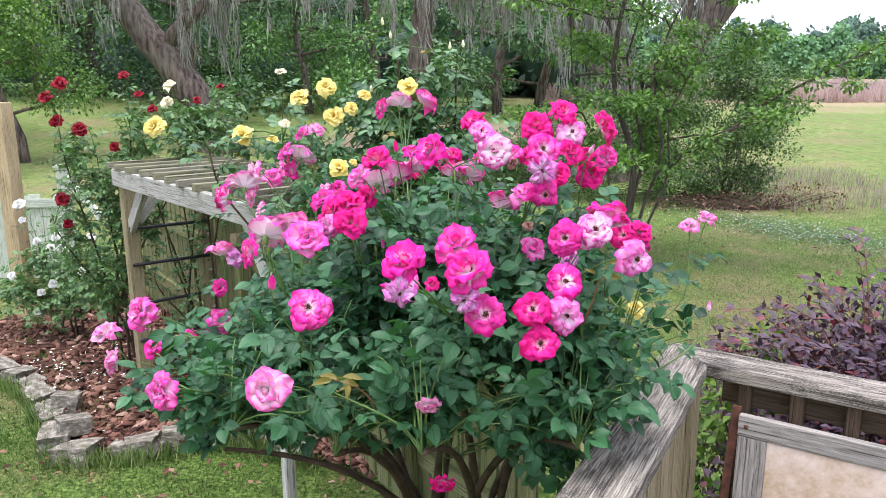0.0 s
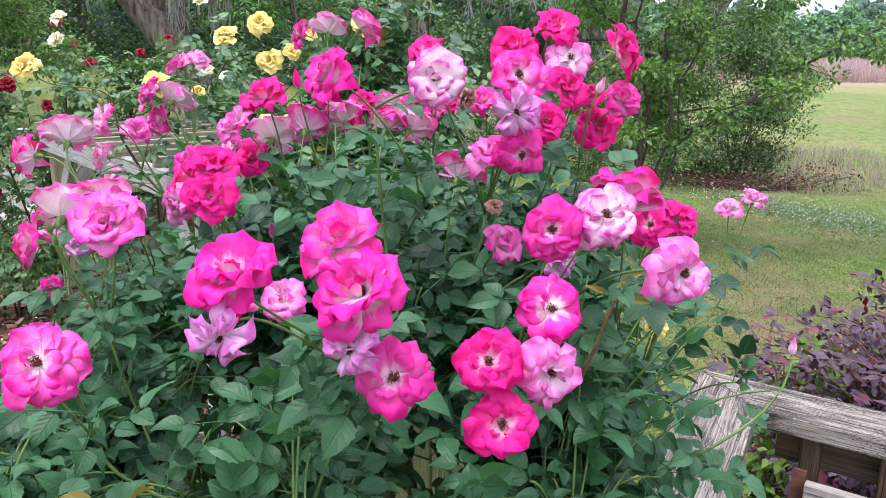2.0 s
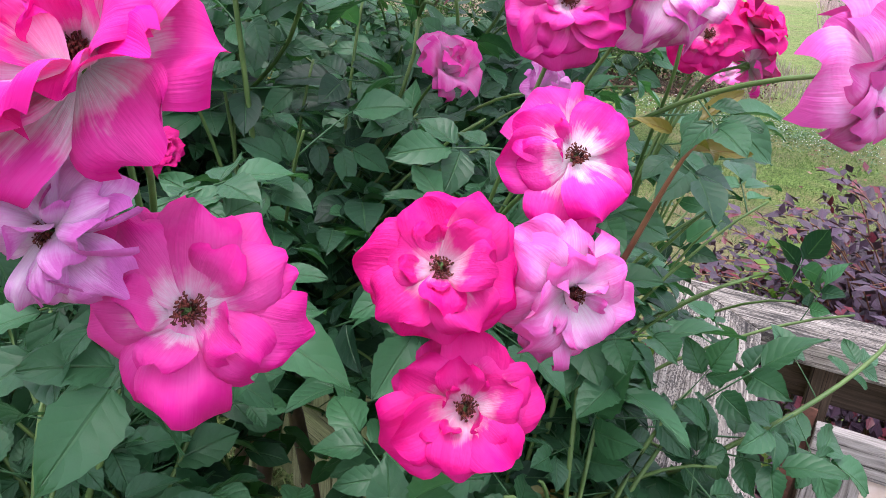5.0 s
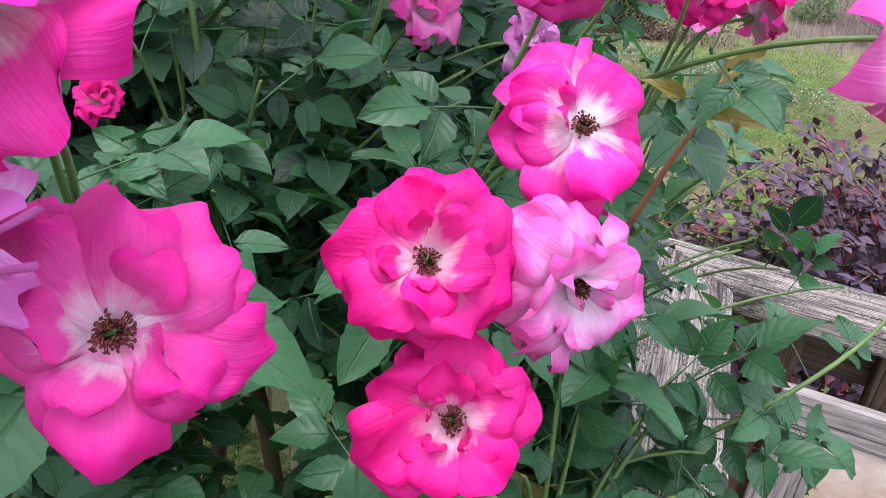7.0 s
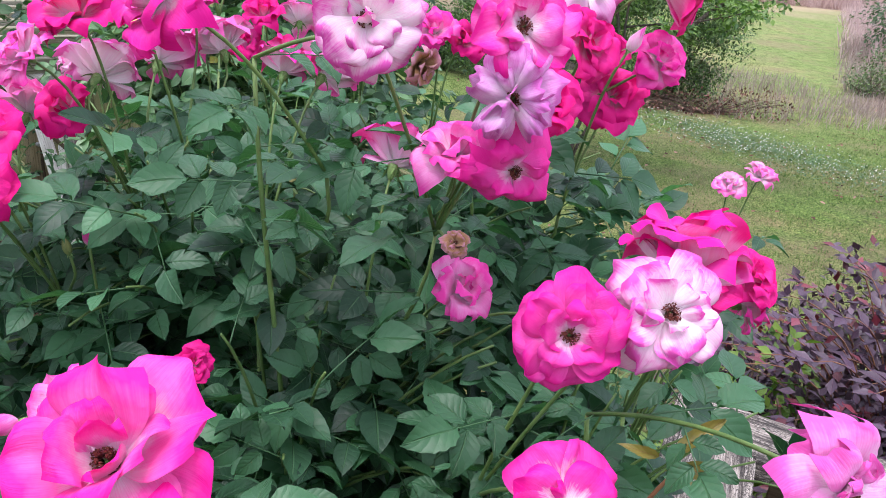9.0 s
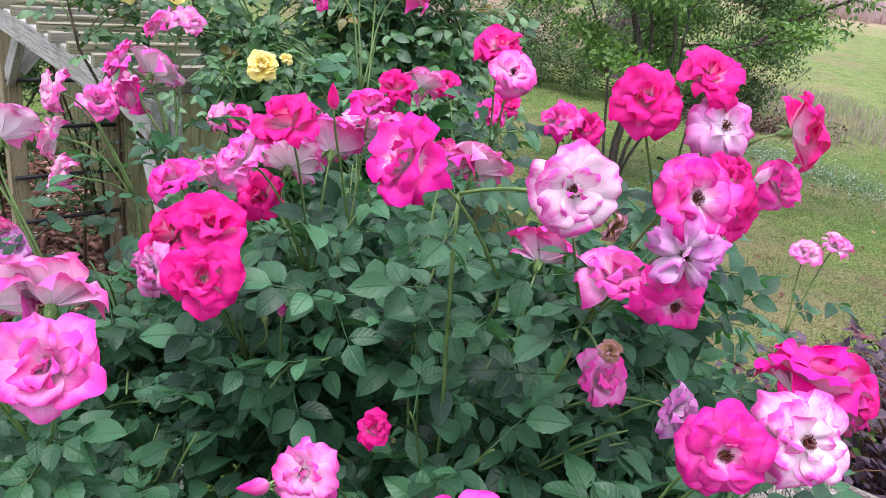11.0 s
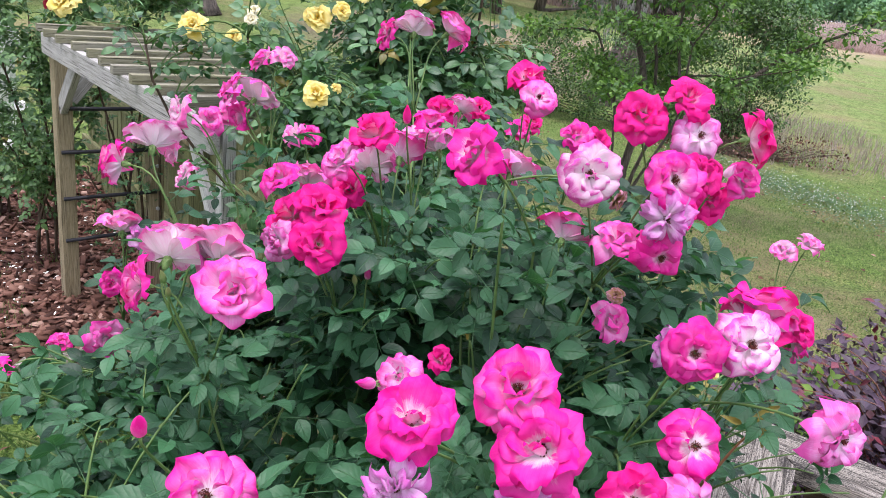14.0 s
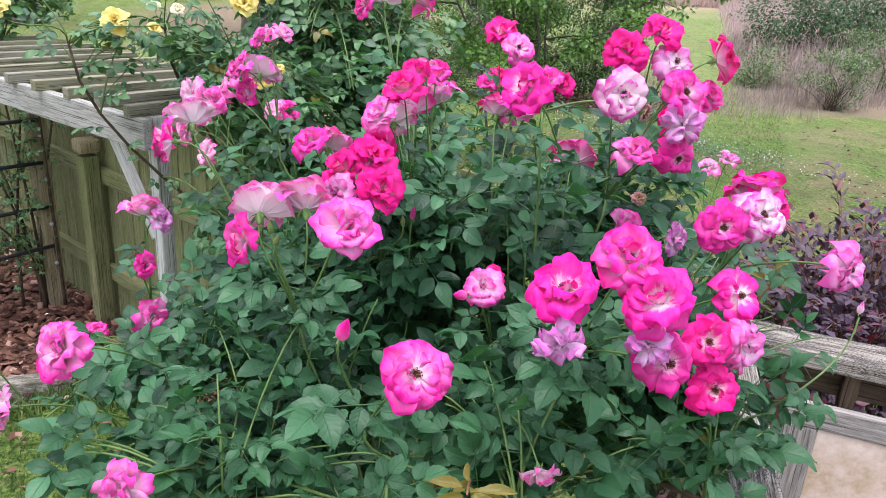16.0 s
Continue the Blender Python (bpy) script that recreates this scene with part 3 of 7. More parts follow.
def board(name, parent, mat, a, b, wide, thick, up=(0, 0, 1), bevel=0.004, jitter=0.0, label="", cuts=0):
    """A straight timber from a to b; wide lies across, thick along up."""
    a, b = Vector(a), Vector(b)
    x = (b - a).normalized()
    y = Vector(up).cross(x).normalized()
    z = x.cross(y)
    m = Matrix((x, y, z)).transposed().to_4x4()
    m.translation = (a + b) / 2
    me = bevelled_box(name, ((b - a).length, wide, thick), bevel, jitter, cuts)
    me.materials.append(mat)
    return part(name, me, parent, m, label)


LEAF_FLAT = ([(0, 0, 0), (0.30, 0.45, 0.05), (0, 0.5, -0.04), (-0.30, 0.45, 0.05), (0, 1, -0.06)],
             [(0, 1, 2), (0, 2, 3), (1, 4, 2), (3, 2, 4)],
             [(0.5, 0), (1, 0.45), (0.5, 0.5), (0, 0.45), (0.5, 1)])


def random_dirs(rng, n):
    d = rng.normal(size=(n, 3))
    return d / np.linalg.norm(d, axis=1, keepdims=True)


def cloud_leaves(rng, blobs, n, shell=0.45):
    """Places and directions on and inside a group of uneven ellipsoids (x, y, z, rx, ry, rz)."""
    blobs = np.array(blobs, dtype=float)
    area = blobs[:, 3] * blobs[:, 4] + blobs[:, 3] * blobs[:, 5] + blobs[:, 4] * blobs[:, 5]
    pick = rng.choice(len(blobs), size=n, p=area / area.sum())
    d = random_dirs(rng, n)
    lump = 1 + 0.16 * np.sin(7 * d[:, 0] + pick) * np.sin(6 * d[:, 1] + 2 * pick) + 0.12 * np.sin(13 * d[:, 2] + 5 * d[:, 0] + pick)
    r = (1 - shell * rng.random(n) ** 1.6) * lump
    return blobs[pick, :3] + d * blobs[pick, 3:] * r[:, None], d


LEAF_FAR = ([(0, 0, 0), (0.30, 0.45, 0.05), (0, 1, -0.06), (-0.30, 0.45, 0.05)], [(0, 1, 2, 3)], [(0.5, 0), (0.9, 0.5), (0.5, 1), (0.1, 0.5)])


def foliage(name, parent, mat, blobs, n, size, seed, shell=0.45, droop=0.25, flat=0.7, label=""):
    rng = np.random.default_rng(seed)
    spots, d = cloud_leaves(rng, blobs, n, shell)
    low = spots[:, 2] > 0.02
    spots, d = spots[low], d[low]
    n = len(spots)
    along = d + 0.8 * random_dirs(rng, n)
    along[:, 2] -= droop
    face = d * (1 - flat) + np.array([0, 0, flat]) + 0.45 * random_dirs(rng, n)
    sizes = size * rng.uniform(0.6, 1.3, n)
    return joined(name, parent, mat, LEAF_FLAT if size < 0.065 else LEAF_FAR, spots, turned(along, face), sizes, "stuff", label)


def rise(x, y):
    """Height of the ground."""
    d = math.hypot(x, y)
    s = min(1, max(0, (d - 15) / 42))
    q = min(1, max(0, (d - 55) / 90))
    return (1.7 - 1.8 * max(-0.5, min(0.5, x / max(d, 1)))) * s * s * (3 - 2 * s) + 1.5 * q * q * (3 - 2 * q)


def rises(x, y):
    d = np.hypot(x, y)
    s = np.clip((d - 15) / 42, 0, 1)
    q = np.clip((d - 55) / 90, 0, 1)
    return (1.7 - 1.8 * np.clip(x / np.maximum(d, 1), -0.5, 0.5)) * s * s * (3 - 2 * s) + 1.5 * q * q * (3 - 2 * q)


# ---- ground ----
def build_ground():
    rings = [0.0] + [0.5 * 1.115 ** i for i in range(62)]
    spokes = 96
    verts, faces = [(0, 2.0, rise(0, 2.0))], []
    for r in rings[1:]:
        for s in range(spokes):
            a = 2 * math.pi * s / spokes
            x, y = r * math.cos(a), 2.0 + r * math.sin(a)
            bump = 0.012 * noise.noise(Vector((x * 1.7, y * 1.7, 0))) + 0.05 * min(1, r / 30) * noise.noise(Vector((x * 0.2, y * 0.2, 3)))
            verts.append((x, y, rise(x, y) + bump))
    for s in range(spokes):
        faces.append((0, 1 + s, 1 + (s + 1) % spokes))
    for i in range(len(rings) - 2):
        for s in range(spokes):
            n = (s + 1) % spokes
            a, b = 1 + i * spokes, 1 + (i + 1) * spokes
            faces.append((a + s, b + s, b + n, a + n))
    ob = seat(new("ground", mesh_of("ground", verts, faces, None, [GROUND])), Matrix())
    tagged(ob, "mown green lawn with dry patches rising to a meadow", "lawn", "", "structure")


build_ground()

ALONG = Vector((-0.5915, 0.8063, 0))
BACK = Vector((-ALONG.y, ALONG.x, 0)) * -1
FENCE_A = Vector((-0.10, 3.446, 0))


# ---- garden bed: mulch inside a stone edging ----
EDGE = [(-4.6, 6.3), (-3.9, 5.75), (-3.34, 5.39), (-3.0, 5.12), (-2.78, 4.85), (-2.52, 4.5), (-2.36, 4.16), (-2.06, 4.12), (-1.75, 4.2), (-1.42, 4.36), (-1.1, 4.28), (-0.75, 4.1)]


def build_bed():
    verts, faces = [], []
    for i, (x, y) in enumerate(EDGE):
        s = 1 - i / (len(EDGE) - 1)
        b = FENCE_A + ALONG * (0.5 + s * 4.9)
        for k in range(7):
            q = k / 6
            px, py = x + (b.x - x) * q, y + (b.y - y) * q
            verts.append((px, py, 0.030 + 0.035 * math.sin(math.pi * q) + 0.012 * noise.noise(Vector((px * 4, py * 4, 1)))))
    for i in range(len(EDGE) - 1):
        for k in range(6):
            faces.append((i * 7 + k, i * 7 + k + 1, i * 7 + k + 8, i * 7 + k + 7))
    bed = seat(new("mulch_bed", mesh_of("mulch_bed", verts, faces, None, [MULCH])), Matrix())
    tagged(bed, "garden bed covered in red-brown bark mulch", "garden bed", "", "structure")
    rng = np.random.default_rng(5)
    n = 4600
    i = rng.integers(0, len(EDGE) - 1, n)
    f, q = rng.random(n), rng.random(n)
    e = np.array(EDGE)
    p = e[i] * (1 - f)[:, None] + e[i + 1] * f[:, None]
    s = 1 - (i + f) / (len(EDGE) - 1)
    fa, al = np.array(FENCE_A)[:2], np.array(ALONG)[:2]
    b = fa + al * (0.5 + s * 4.9)[:, None]
    xy = p + (b - p) * q[:, None]
    z = 0.046 + 0.035 * np.sin(np.pi * q) + rng.uniform(-0.008, 0.014, n)
    along = random_dirs(rng, n) * [1, 1, 0.35]
    face = np.array([0, 0, 1.0]) + 0.5 * random_dirs(rng, n)
    chip = ([(-0.25, 0, -.06), (0.25, 0.1, -.06), (0.2, 1, -.06), (-0.22, 0.9, -.06), (-0.22, 0, .06), (0.2, 0.1, .07), (0.18, 0.95, .05), (-0.2, 0.85, .06)],
            [(4, 5, 6, 7), (0, 4, 7, 3), (1, 2, 6, 5), (0, 1, 5, 4), (3, 7, 6, 2)], [(0, 0)] * 8)
    chips = joined("bark_chips", None, CHIP, chip, np.column_stack([xy, z]), turned(along, face), rng.uniform(0.03, 0.085, n), "stuff", "loose red-brown bark chips on the garden bed", (-2.5, 5.0, 0.0))
    tagged(chips, "", "mulch")
    # fallen white petals
    n = 260
    c = rng.normal(size=(n, 2)) * [0.42, 0.5] + np.array([-2.75, 5.35])
    c = c[c[:, 1] > np.interp(c[:, 0], e[:, 0], e[:, 1]) + 0.15]
    n = len(c)
    z = np.full(n, 0.085) + rng.uniform(0, 0.012, n)
    fallen = joined("fallen_petals", None, CLOVER, LEAF_FLAT, np.column_stack([c, z]), turned(random_dirs(rng, n) * [1, 1, 0.2], np.array([0, 0, 1.0]) + 0.4 * random_dirs(rng, n)), rng.uniform(0.015, 0.034, n), "stuff", "fallen white rose petals on the mulch", (-2.75, 5.35, 0.0))
    tagged(fallen, "", "petals")


build_bed()


def stone_mesh(seed):
    rng = random.Random(seed)
    bm = bmesh.new()
    bmesh.ops.create_cube(bm, size=1.0)
    bmesh.ops.subdivide_edges(bm, edges=bm.edges, cuts=3, use_grid_fill=True)
    for v in bm.verts:
        d = v.co.normalized() * 0.62
        v.co = v.co.lerp(d, 0.07)
        k = noise.noise(v.co * 2.3 + Vector((seed * 3.1, 0, 0)))
        v.co += v.co.normalized() * 0.11 * k + Vector((0, 0, 0.03 * noise.noise(v.co * 5 + Vector((seed, 2, 0)))))
        v.co *= rng.uniform(0.98, 1.02)
    me = bpy.data.meshes.new("stone")
    bm.to_mesh(me)
    bm.free()
    me.polygons.foreach_set("use_smooth", [False] * len(me.polygons))
    me.materials.append(STONE)
    return me


def build_edging():
    kerb = thing("stone_edging", (-2.5, 4.5, 0.0), "curved edging of rough grey field stones round the mulch bed", "garden edging")
    shapes = [stone_mesh(i) for i in range(5)]
    rng = random.Random(8)
    k = 0
    for (ax, ay), (bx, by) in zip(EDGE[:-1], EDGE[1:]):
        gap = math.hypot(bx - ax, by - ay)
        count = max(1, round(gap / 0.27))
        turn = math.degrees(math.atan2(by - ay, bx - ax))
        for j in range(count):
            q = (j + 0.5) / count
            tall = rng.uniform(0.09, 0.14)
            x, y = ax + (bx - ax) * q + rng.uniform(-0.03, 0.03), ay + (by - ay) * q + rng.uniform(-0.03, 0.03)
            m = pose(x, y, tall * 0.38, rng.uniform(-8, 8), rng.uniform(-8, 8), turn + rng.uniform(-14, 14)) @ Matrix.Diagonal((gap / count * rng.uniform(0.78, 0.98), rng.uniform(0.15, 0.20), tall, 1))
            part("stone", shapes[k % 5], kerb, m)
            k += 1
    for x, y, s in ((-2.62, 4.72, 0.17), (-2.40, 4.36, 0.19)):
        part("stone", shapes[k % 5], kerb, pose(x + 0.06, y - 0.02, 0.125, 6, -5, 50 + k * 31) @ Matrix.Diagonal((s, s * 0.75, 0.11, 1)))
        k += 1


build_edging()


# ---- picket fence behind the bed ----
def build_fence():
    fence = thing("picket_fence", FENCE_A, "upright board fence of algae-stained greenish wood", "fence")
    z = Vector((0, 0, 1))
    for h in (0.38, 0.98, 1.42):
        board("fence_rail", fence, FENCE_WOOD, FENCE_A - ALONG * 0.80 - BACK * 0.032 + z * h, FENCE_A + ALONG * 5.2 - BACK * 0.032 + z * h, 0.038, 0.089)
    shapes = []
    for i in range(5):
        me = bevelled_box("picket", (1.55, 0.108, 0.018), 0.003)
        me.materials.append(FENCE_WOOD)
        shapes.append(me)
    rng = random.Random(3)
    s = -0.75
    k = 0
    while s < 5.2:
        p = FENCE_A + ALONG * s + z * (0.80 + rng.uniform(-0.03, 0.03))
        x, y = z, -ALONG
        m = Matrix((x, y, x.cross(y))).transposed().to_4x4()
        m.translation = p
        m = m @ pose(0, 0, 0, 0, 0, rng.uniform(-0.7, 0.7))
        part("picket", shapes[k % 5], fence, m)
        s += 0.128 + rng.uniform(-0.006, 0.008)
        k += 1
    for s in (0.05, 2.08):
        p = FENCE_A + ALONG * s - BACK * 0.10
        board("fence_post", fence, FENCE_WOOD, p, p + z * (1.10 if s > 2 else 1.2), 0.09, 0.09, up=BACK, bevel=0.008)
        board("post_cap", fence, POST_WOOD, p + z * (1.12 if s > 2 else 1.22), p + z * (1.20 if s > 2 else 1.30), 0.12, 0.12, up=BACK, bevel=0.022)


build_fence()


def build_pergola():
    near, far = Vector((-0.785, 3.39, 0)), Vector((-2.14, 5.01, 0))
    along = (far - near).normalized()
    back = Vector((along.y, -along.x, 0))
    length = (far - near).length
    perg = thing("pergola", near, "low grey weathered timber pergola with slatted roof", "pergola")
    z = Vector((0, 0, 1))
    top = 1.665
    board("beam", perg, PERGOLA_WOOD, near - along * 0.05 - back * 0.065 + z * (top - 0.055), far + along * 0.03 - back * 0.065 + z * (top - 0.055), 0.038, 0.11, bevel=0.005, label="pale grey front beam")
    board("back_beam", perg, SLAT_WOOD, near + back * 0.50 + z * (top - 0.06), far + along * 0.10 + back * 0.64 + z * (top - 0.06), 0.038, 0.12)
    board("post", perg, WHITE_POST, near, near + z * (top - 0.002), 0.050, 0.055, up=back, bevel=0.006, label="slim whitish near post")
    board("post", perg, POST_WOOD, far, far + z * (top - 0.002), 0.089, 0.089, up=back, bevel=0.006)
    board("post", perg, POST_WOOD, far + back * 0.52, far + back * 0.52 + z * (top - 0.13), 0.089, 0.089, up=back, bevel=0.006)
    board("brace", perg, WHITE_POST, near + along * 0.03 + z * 1.20 - back * 0.01, near + along * 0.29 + z * (top - 0.10) - back * 0.01, 0.030, 0.045)
    board("brace", perg, PERGOLA_WOOD, far - along * 0.04 + z * 1.26 - back * 0.01, far - along * 0.36 + z * (top - 0.105) - back * 0.01, 0.038, 0.085)
    board("brace", perg, PERGOLA_WOOD, far + back * 0.04 + z * 1.30, far + back * 0.30 + z * (top - 0.05), 0.038, 0.085)
    n = 11
    for i in range(n):
        p = near + along * (0.02 + i * (length + 0.04) / (n - 1)) + z * (top + 0.0205)
        board("slat", perg, SLAT_WOOD, p - back * (0.10 + 0.015 * math.sin(i * 5)), p + back * 0.72, 0.040, 0.041, bevel=0.004)
    for i, h in enumerate((0.465, 0.72, 1.0, 1.26)):
        tube("pipe_rung", perg, BLACK_PIPE, [far - along * 0.06 + back * s + z * (h + 0.008 * math.sin(i + s * 3)) for s in (-0.03, 0.15, 0.35, 0.51)], [0.012] * 4, 8, "black pipe rung")
        tube("bolt", perg, STEEL, [far - along * 0.046 + back * 0.52 + z * (h - 0.11), far - along * 0.058 + back * 0.52 + z * (h - 0.11)], [0.012, 0.012], 8, "steel bolt head")


build_pergola()


# ---- white painted fence with a new timber post further back ----
def build_white_fence():
    z = Vector((0, 0, 1))
    a, b = Vector((-7.2, 8.6, 0)), Vector((-4.35, 8.5, 0))
    d = (b - a).normalized()
    f = thing("painted_fence", b, "old board fence with flaking whitish green paint", "fence")
    s = 0.0
    k = 0
    while s < (b - a).length - 0.1:
        p = a + d * (s + 0.06)
        h = 1.00 + 0.10 * ((k * 7) % 5 == 0) + 0.14 * noise.noise(Vector((k * 1.7, 0, 0)))
        board("picket", f, WHITE_WOOD, p, p + z * h, 0.020, 0.135, up=(1, 0, 0), jitter=0.002)
        s += 0.143
        k += 1
    board("fence_rail", f, WHITE_WOOD, a - Vector((0, 0.03, 0)) + z * 0.9, b - Vector((0, 0.03, 0)) + z * 0.9, 0.035, 0.10)
    board("fence_post", f, WHITE_WOOD, b, b + z * 1.30, 0.11, 0.11, up=(0, 1, 0))
    board("post_cap", f, WHITE_WOOD, b + z * 1.302, b + z * 1.34, 0.15, 0.15, up=(0, 1, 0))
    board("sloping_rail", f, WHITE_WOOD, b + Vector((0.08, -0.06, 1.18)), Vector((-3.55, 7.6, 0.88)), 0.035, 0.10)
    p = thing("timber_post", (-3.97, 6.8, 0), "square tan timber post standing in the flower bed", "post")
    board("shaft", p, TAN_WOOD, (-3.97, 6.8, 0.0), (-3.97, 6.8, 2.07), 0.14, 0.14, up=(0.2, 1, 0), bevel=0.008)


build_white_fence()


# ---- deck with its railing ----
CORNER = Vector((0.756, 2.030, 0))
RIGHT = Vector((0.820, -0.572, 0)).normalized()
LEFT = Vector((-0.480, -0.877, 0)).normalized()
OUT_R = Vector((0.572, 0.820, 0)).normalized()
OUT_L = Vector((-0.877, 0.480, 0)).normalized()
CAP_TOP, DECK = 1.40, 0.50


def build_deck():
    deck = thing("deck", (0, 0, 0), "raised deck of weathered planks", "deck", kind="structure")
    z = Vector((0, 0, 1))
    for i in range(19):
        y = 1.85 - i * 0.146
        x0 = CORNER.x + (y - CORNER.y) / LEFT.y * LEFT.x + 0.06
        x1 = CORNER.x + 0.02 + max(0, (CORNER.y - y)) / 0.572 * 0.82 if y > -0.2 else 3.95
        x1 = min(x1, 3.95)
        if x1 - x0 > 0.2:
            board("plank", deck, RAIL_WOOD, (x0, y, DECK - 0.019), (x1, y, DECK - 0.019), 0.138, 0.038)
    for x, y in ((0.5, 1.2), (2.9, -0.2), (0.2, -0.6), (3.4, -0.7)):
        board("pier", deck, RAIL_WOOD, (x, y, 0), (x, y, DECK - 0.04), 0.12, 0.12, up=(0, 1, 0))


def mitred_cap(name, parent, along, out, other_along, other_out, length, wide=0.142, thick=0.038):
    """One cap board whose end is cut on the line from the inner to the outer corner."""
    den = out.x * other_out.y - out.y * other_out.x
    p = Vector(((wide * other_out.y - wide * out.y) / den, (out.x * wide - other_out.x * wide) / den, 0))
    x = along
    y = Vector((0, 0, 1)).cross(x)
    m = Matrix((x, y, Vector((0, 0, 1)))).transposed().to_4x4()
    m.translation = CORNER + Vector((0, 0, CAP_TOP - thick / 2))
    inv = m.to_3x3().transposed()
    loc = [inv @ q for q in (Vector((0, 0, 0)), p)]
    w = inv @ (out * wide)
    bm = bmesh.new()
    rows = 14
    ring = []
    g = 0.0012
    for i in range(rows + 1):
        s = i / rows
        a = Vector((loc[0].x + g + (length - loc[0].x) * s, loc[0].y, 0))
        b = Vector((loc[1].x + g + (length - loc[1].x) * s, w.y, 0))
        wob = 0.0025 * noise.noise(Vector((s * 9, along.x * 5, 0)))
        ring.append([bm.verts.new(q + Vector((0, wob, h * thick / 2 + 0.0012 * noise.noise(Vector((s * 14, h, q.y * 9)))))) for q in (a, (a + b) / 2, b) for h in (-1, 1)])
    def quad(*v):
        bm.faces.new(v)
    for r0, r1 in zip(ring[:-1], ring[1:]):
        quad(r0[1], r1[1], r1[3], r0[3])
        quad(r0[3], r1[3], r1[5], r0[5])
        quad(r0[0], r0[2], r1[2], r1[0])
        quad(r0[2], r0[4], r1[4], r1[2])
        quad(r0[0], r1[0], r1[1], r0[1])
        quad(r0[4], r0[5], r1[5], r1[4])
    for r, flip in ((ring[0], 1), (ring[-1], -1)):
        q = (r[0], r[1], r[3], r[5], r[4], r[2])
        bm.faces.new(q if flip > 0 else q[::-1])
    bmesh.ops.recalc_face_normals(bm, faces=bm.faces)
    sharp = [e for e in bm.edges if len(e.link_faces) == 2 and e.calc_face_angle(0) > 0.9]
    bmesh.ops.bevel(bm, geom=sharp, offset=0.005, segments=2, affect="EDGES", profile=0.6)
    me = bpy.data.meshes.new(name)
    bm.to_mesh(me)
    bm.free()
    me.materials.append(CAP_WOOD)
    return part(name, me, parent, m, "weathered grey cap board with black mildew")


def build_railing():
    rail = thing("deck_railing", CORNER + Vector((0, 0, DECK)), "weathered deck railing with grey mildewed cap boards", "railing")
    z = Vector((0, 0, 1))
    mitred_cap("cap_board", rail, RIGHT, OUT_R, LEFT, OUT_L, 2.6)
    mitred_cap("cap_board", rail, LEFT, OUT_L, RIGHT, OUT_R, 1.7)
    under = CAP_TOP - 0.038
    c = CORNER + OUT_R * 0.05
    board("corner_post", rail, POST_WOOD, CORNER + LEFT * 0.055 + OUT_L * 0.055 + z * DECK, CORNER + LEFT * 0.055 + OUT_L * 0.055 + z * (under - 0.001), 0.089, 0.089, up=OUT_L, bevel=0.005)
    board("top_rail", rail, RAIL_WOOD, CORNER + RIGHT * 0.03 + OUT_R * 0.085 + z * (under - 0.045), CORNER + RIGHT * 2.5 + OUT_R * 0.085 + z * (under - 0.045), 0.038, 0.086)
    board("bottom_rail", rail, RAIL_WOOD, CORNER + RIGHT * 0.03 + OUT_R * 0.085 + z * (DECK + 0.10), CORNER + RIGHT * 2.5 + OUT_R * 0.085 + z * (DECK + 0.10), 0.038, 0.086)
    for i in range(17):
        p = CORNER + RIGHT * (0.100 + i * 0.139) + OUT_R * 0.046
        board("baluster", rail, RAIL_WOOD, p + z * (DECK + 0.03), p + z * (under - 0.001), 0.037, 0.037, up=OUT_R, bevel=0.004)
    # boards close the other side
    board("top_rail", rail, RAIL_WOOD, CORNER + LEFT * 0.13 + OUT_L * 0.085 + z * (under - 0.045), CORNER + LEFT * 1.65 + OUT_L * 0.085 + z * (under - 0.045), 0.038, 0.086)
    for i in range(10):
        p = CORNER + LEFT * (0.19 + i * 0.148) + OUT_L * 0.040
        board("side_board", rail, POST_WOOD, p + z * (DECK - 0.02), p + z * (under - 0.001), 0.020, 0.138, up=LEFT, bevel=0.003)


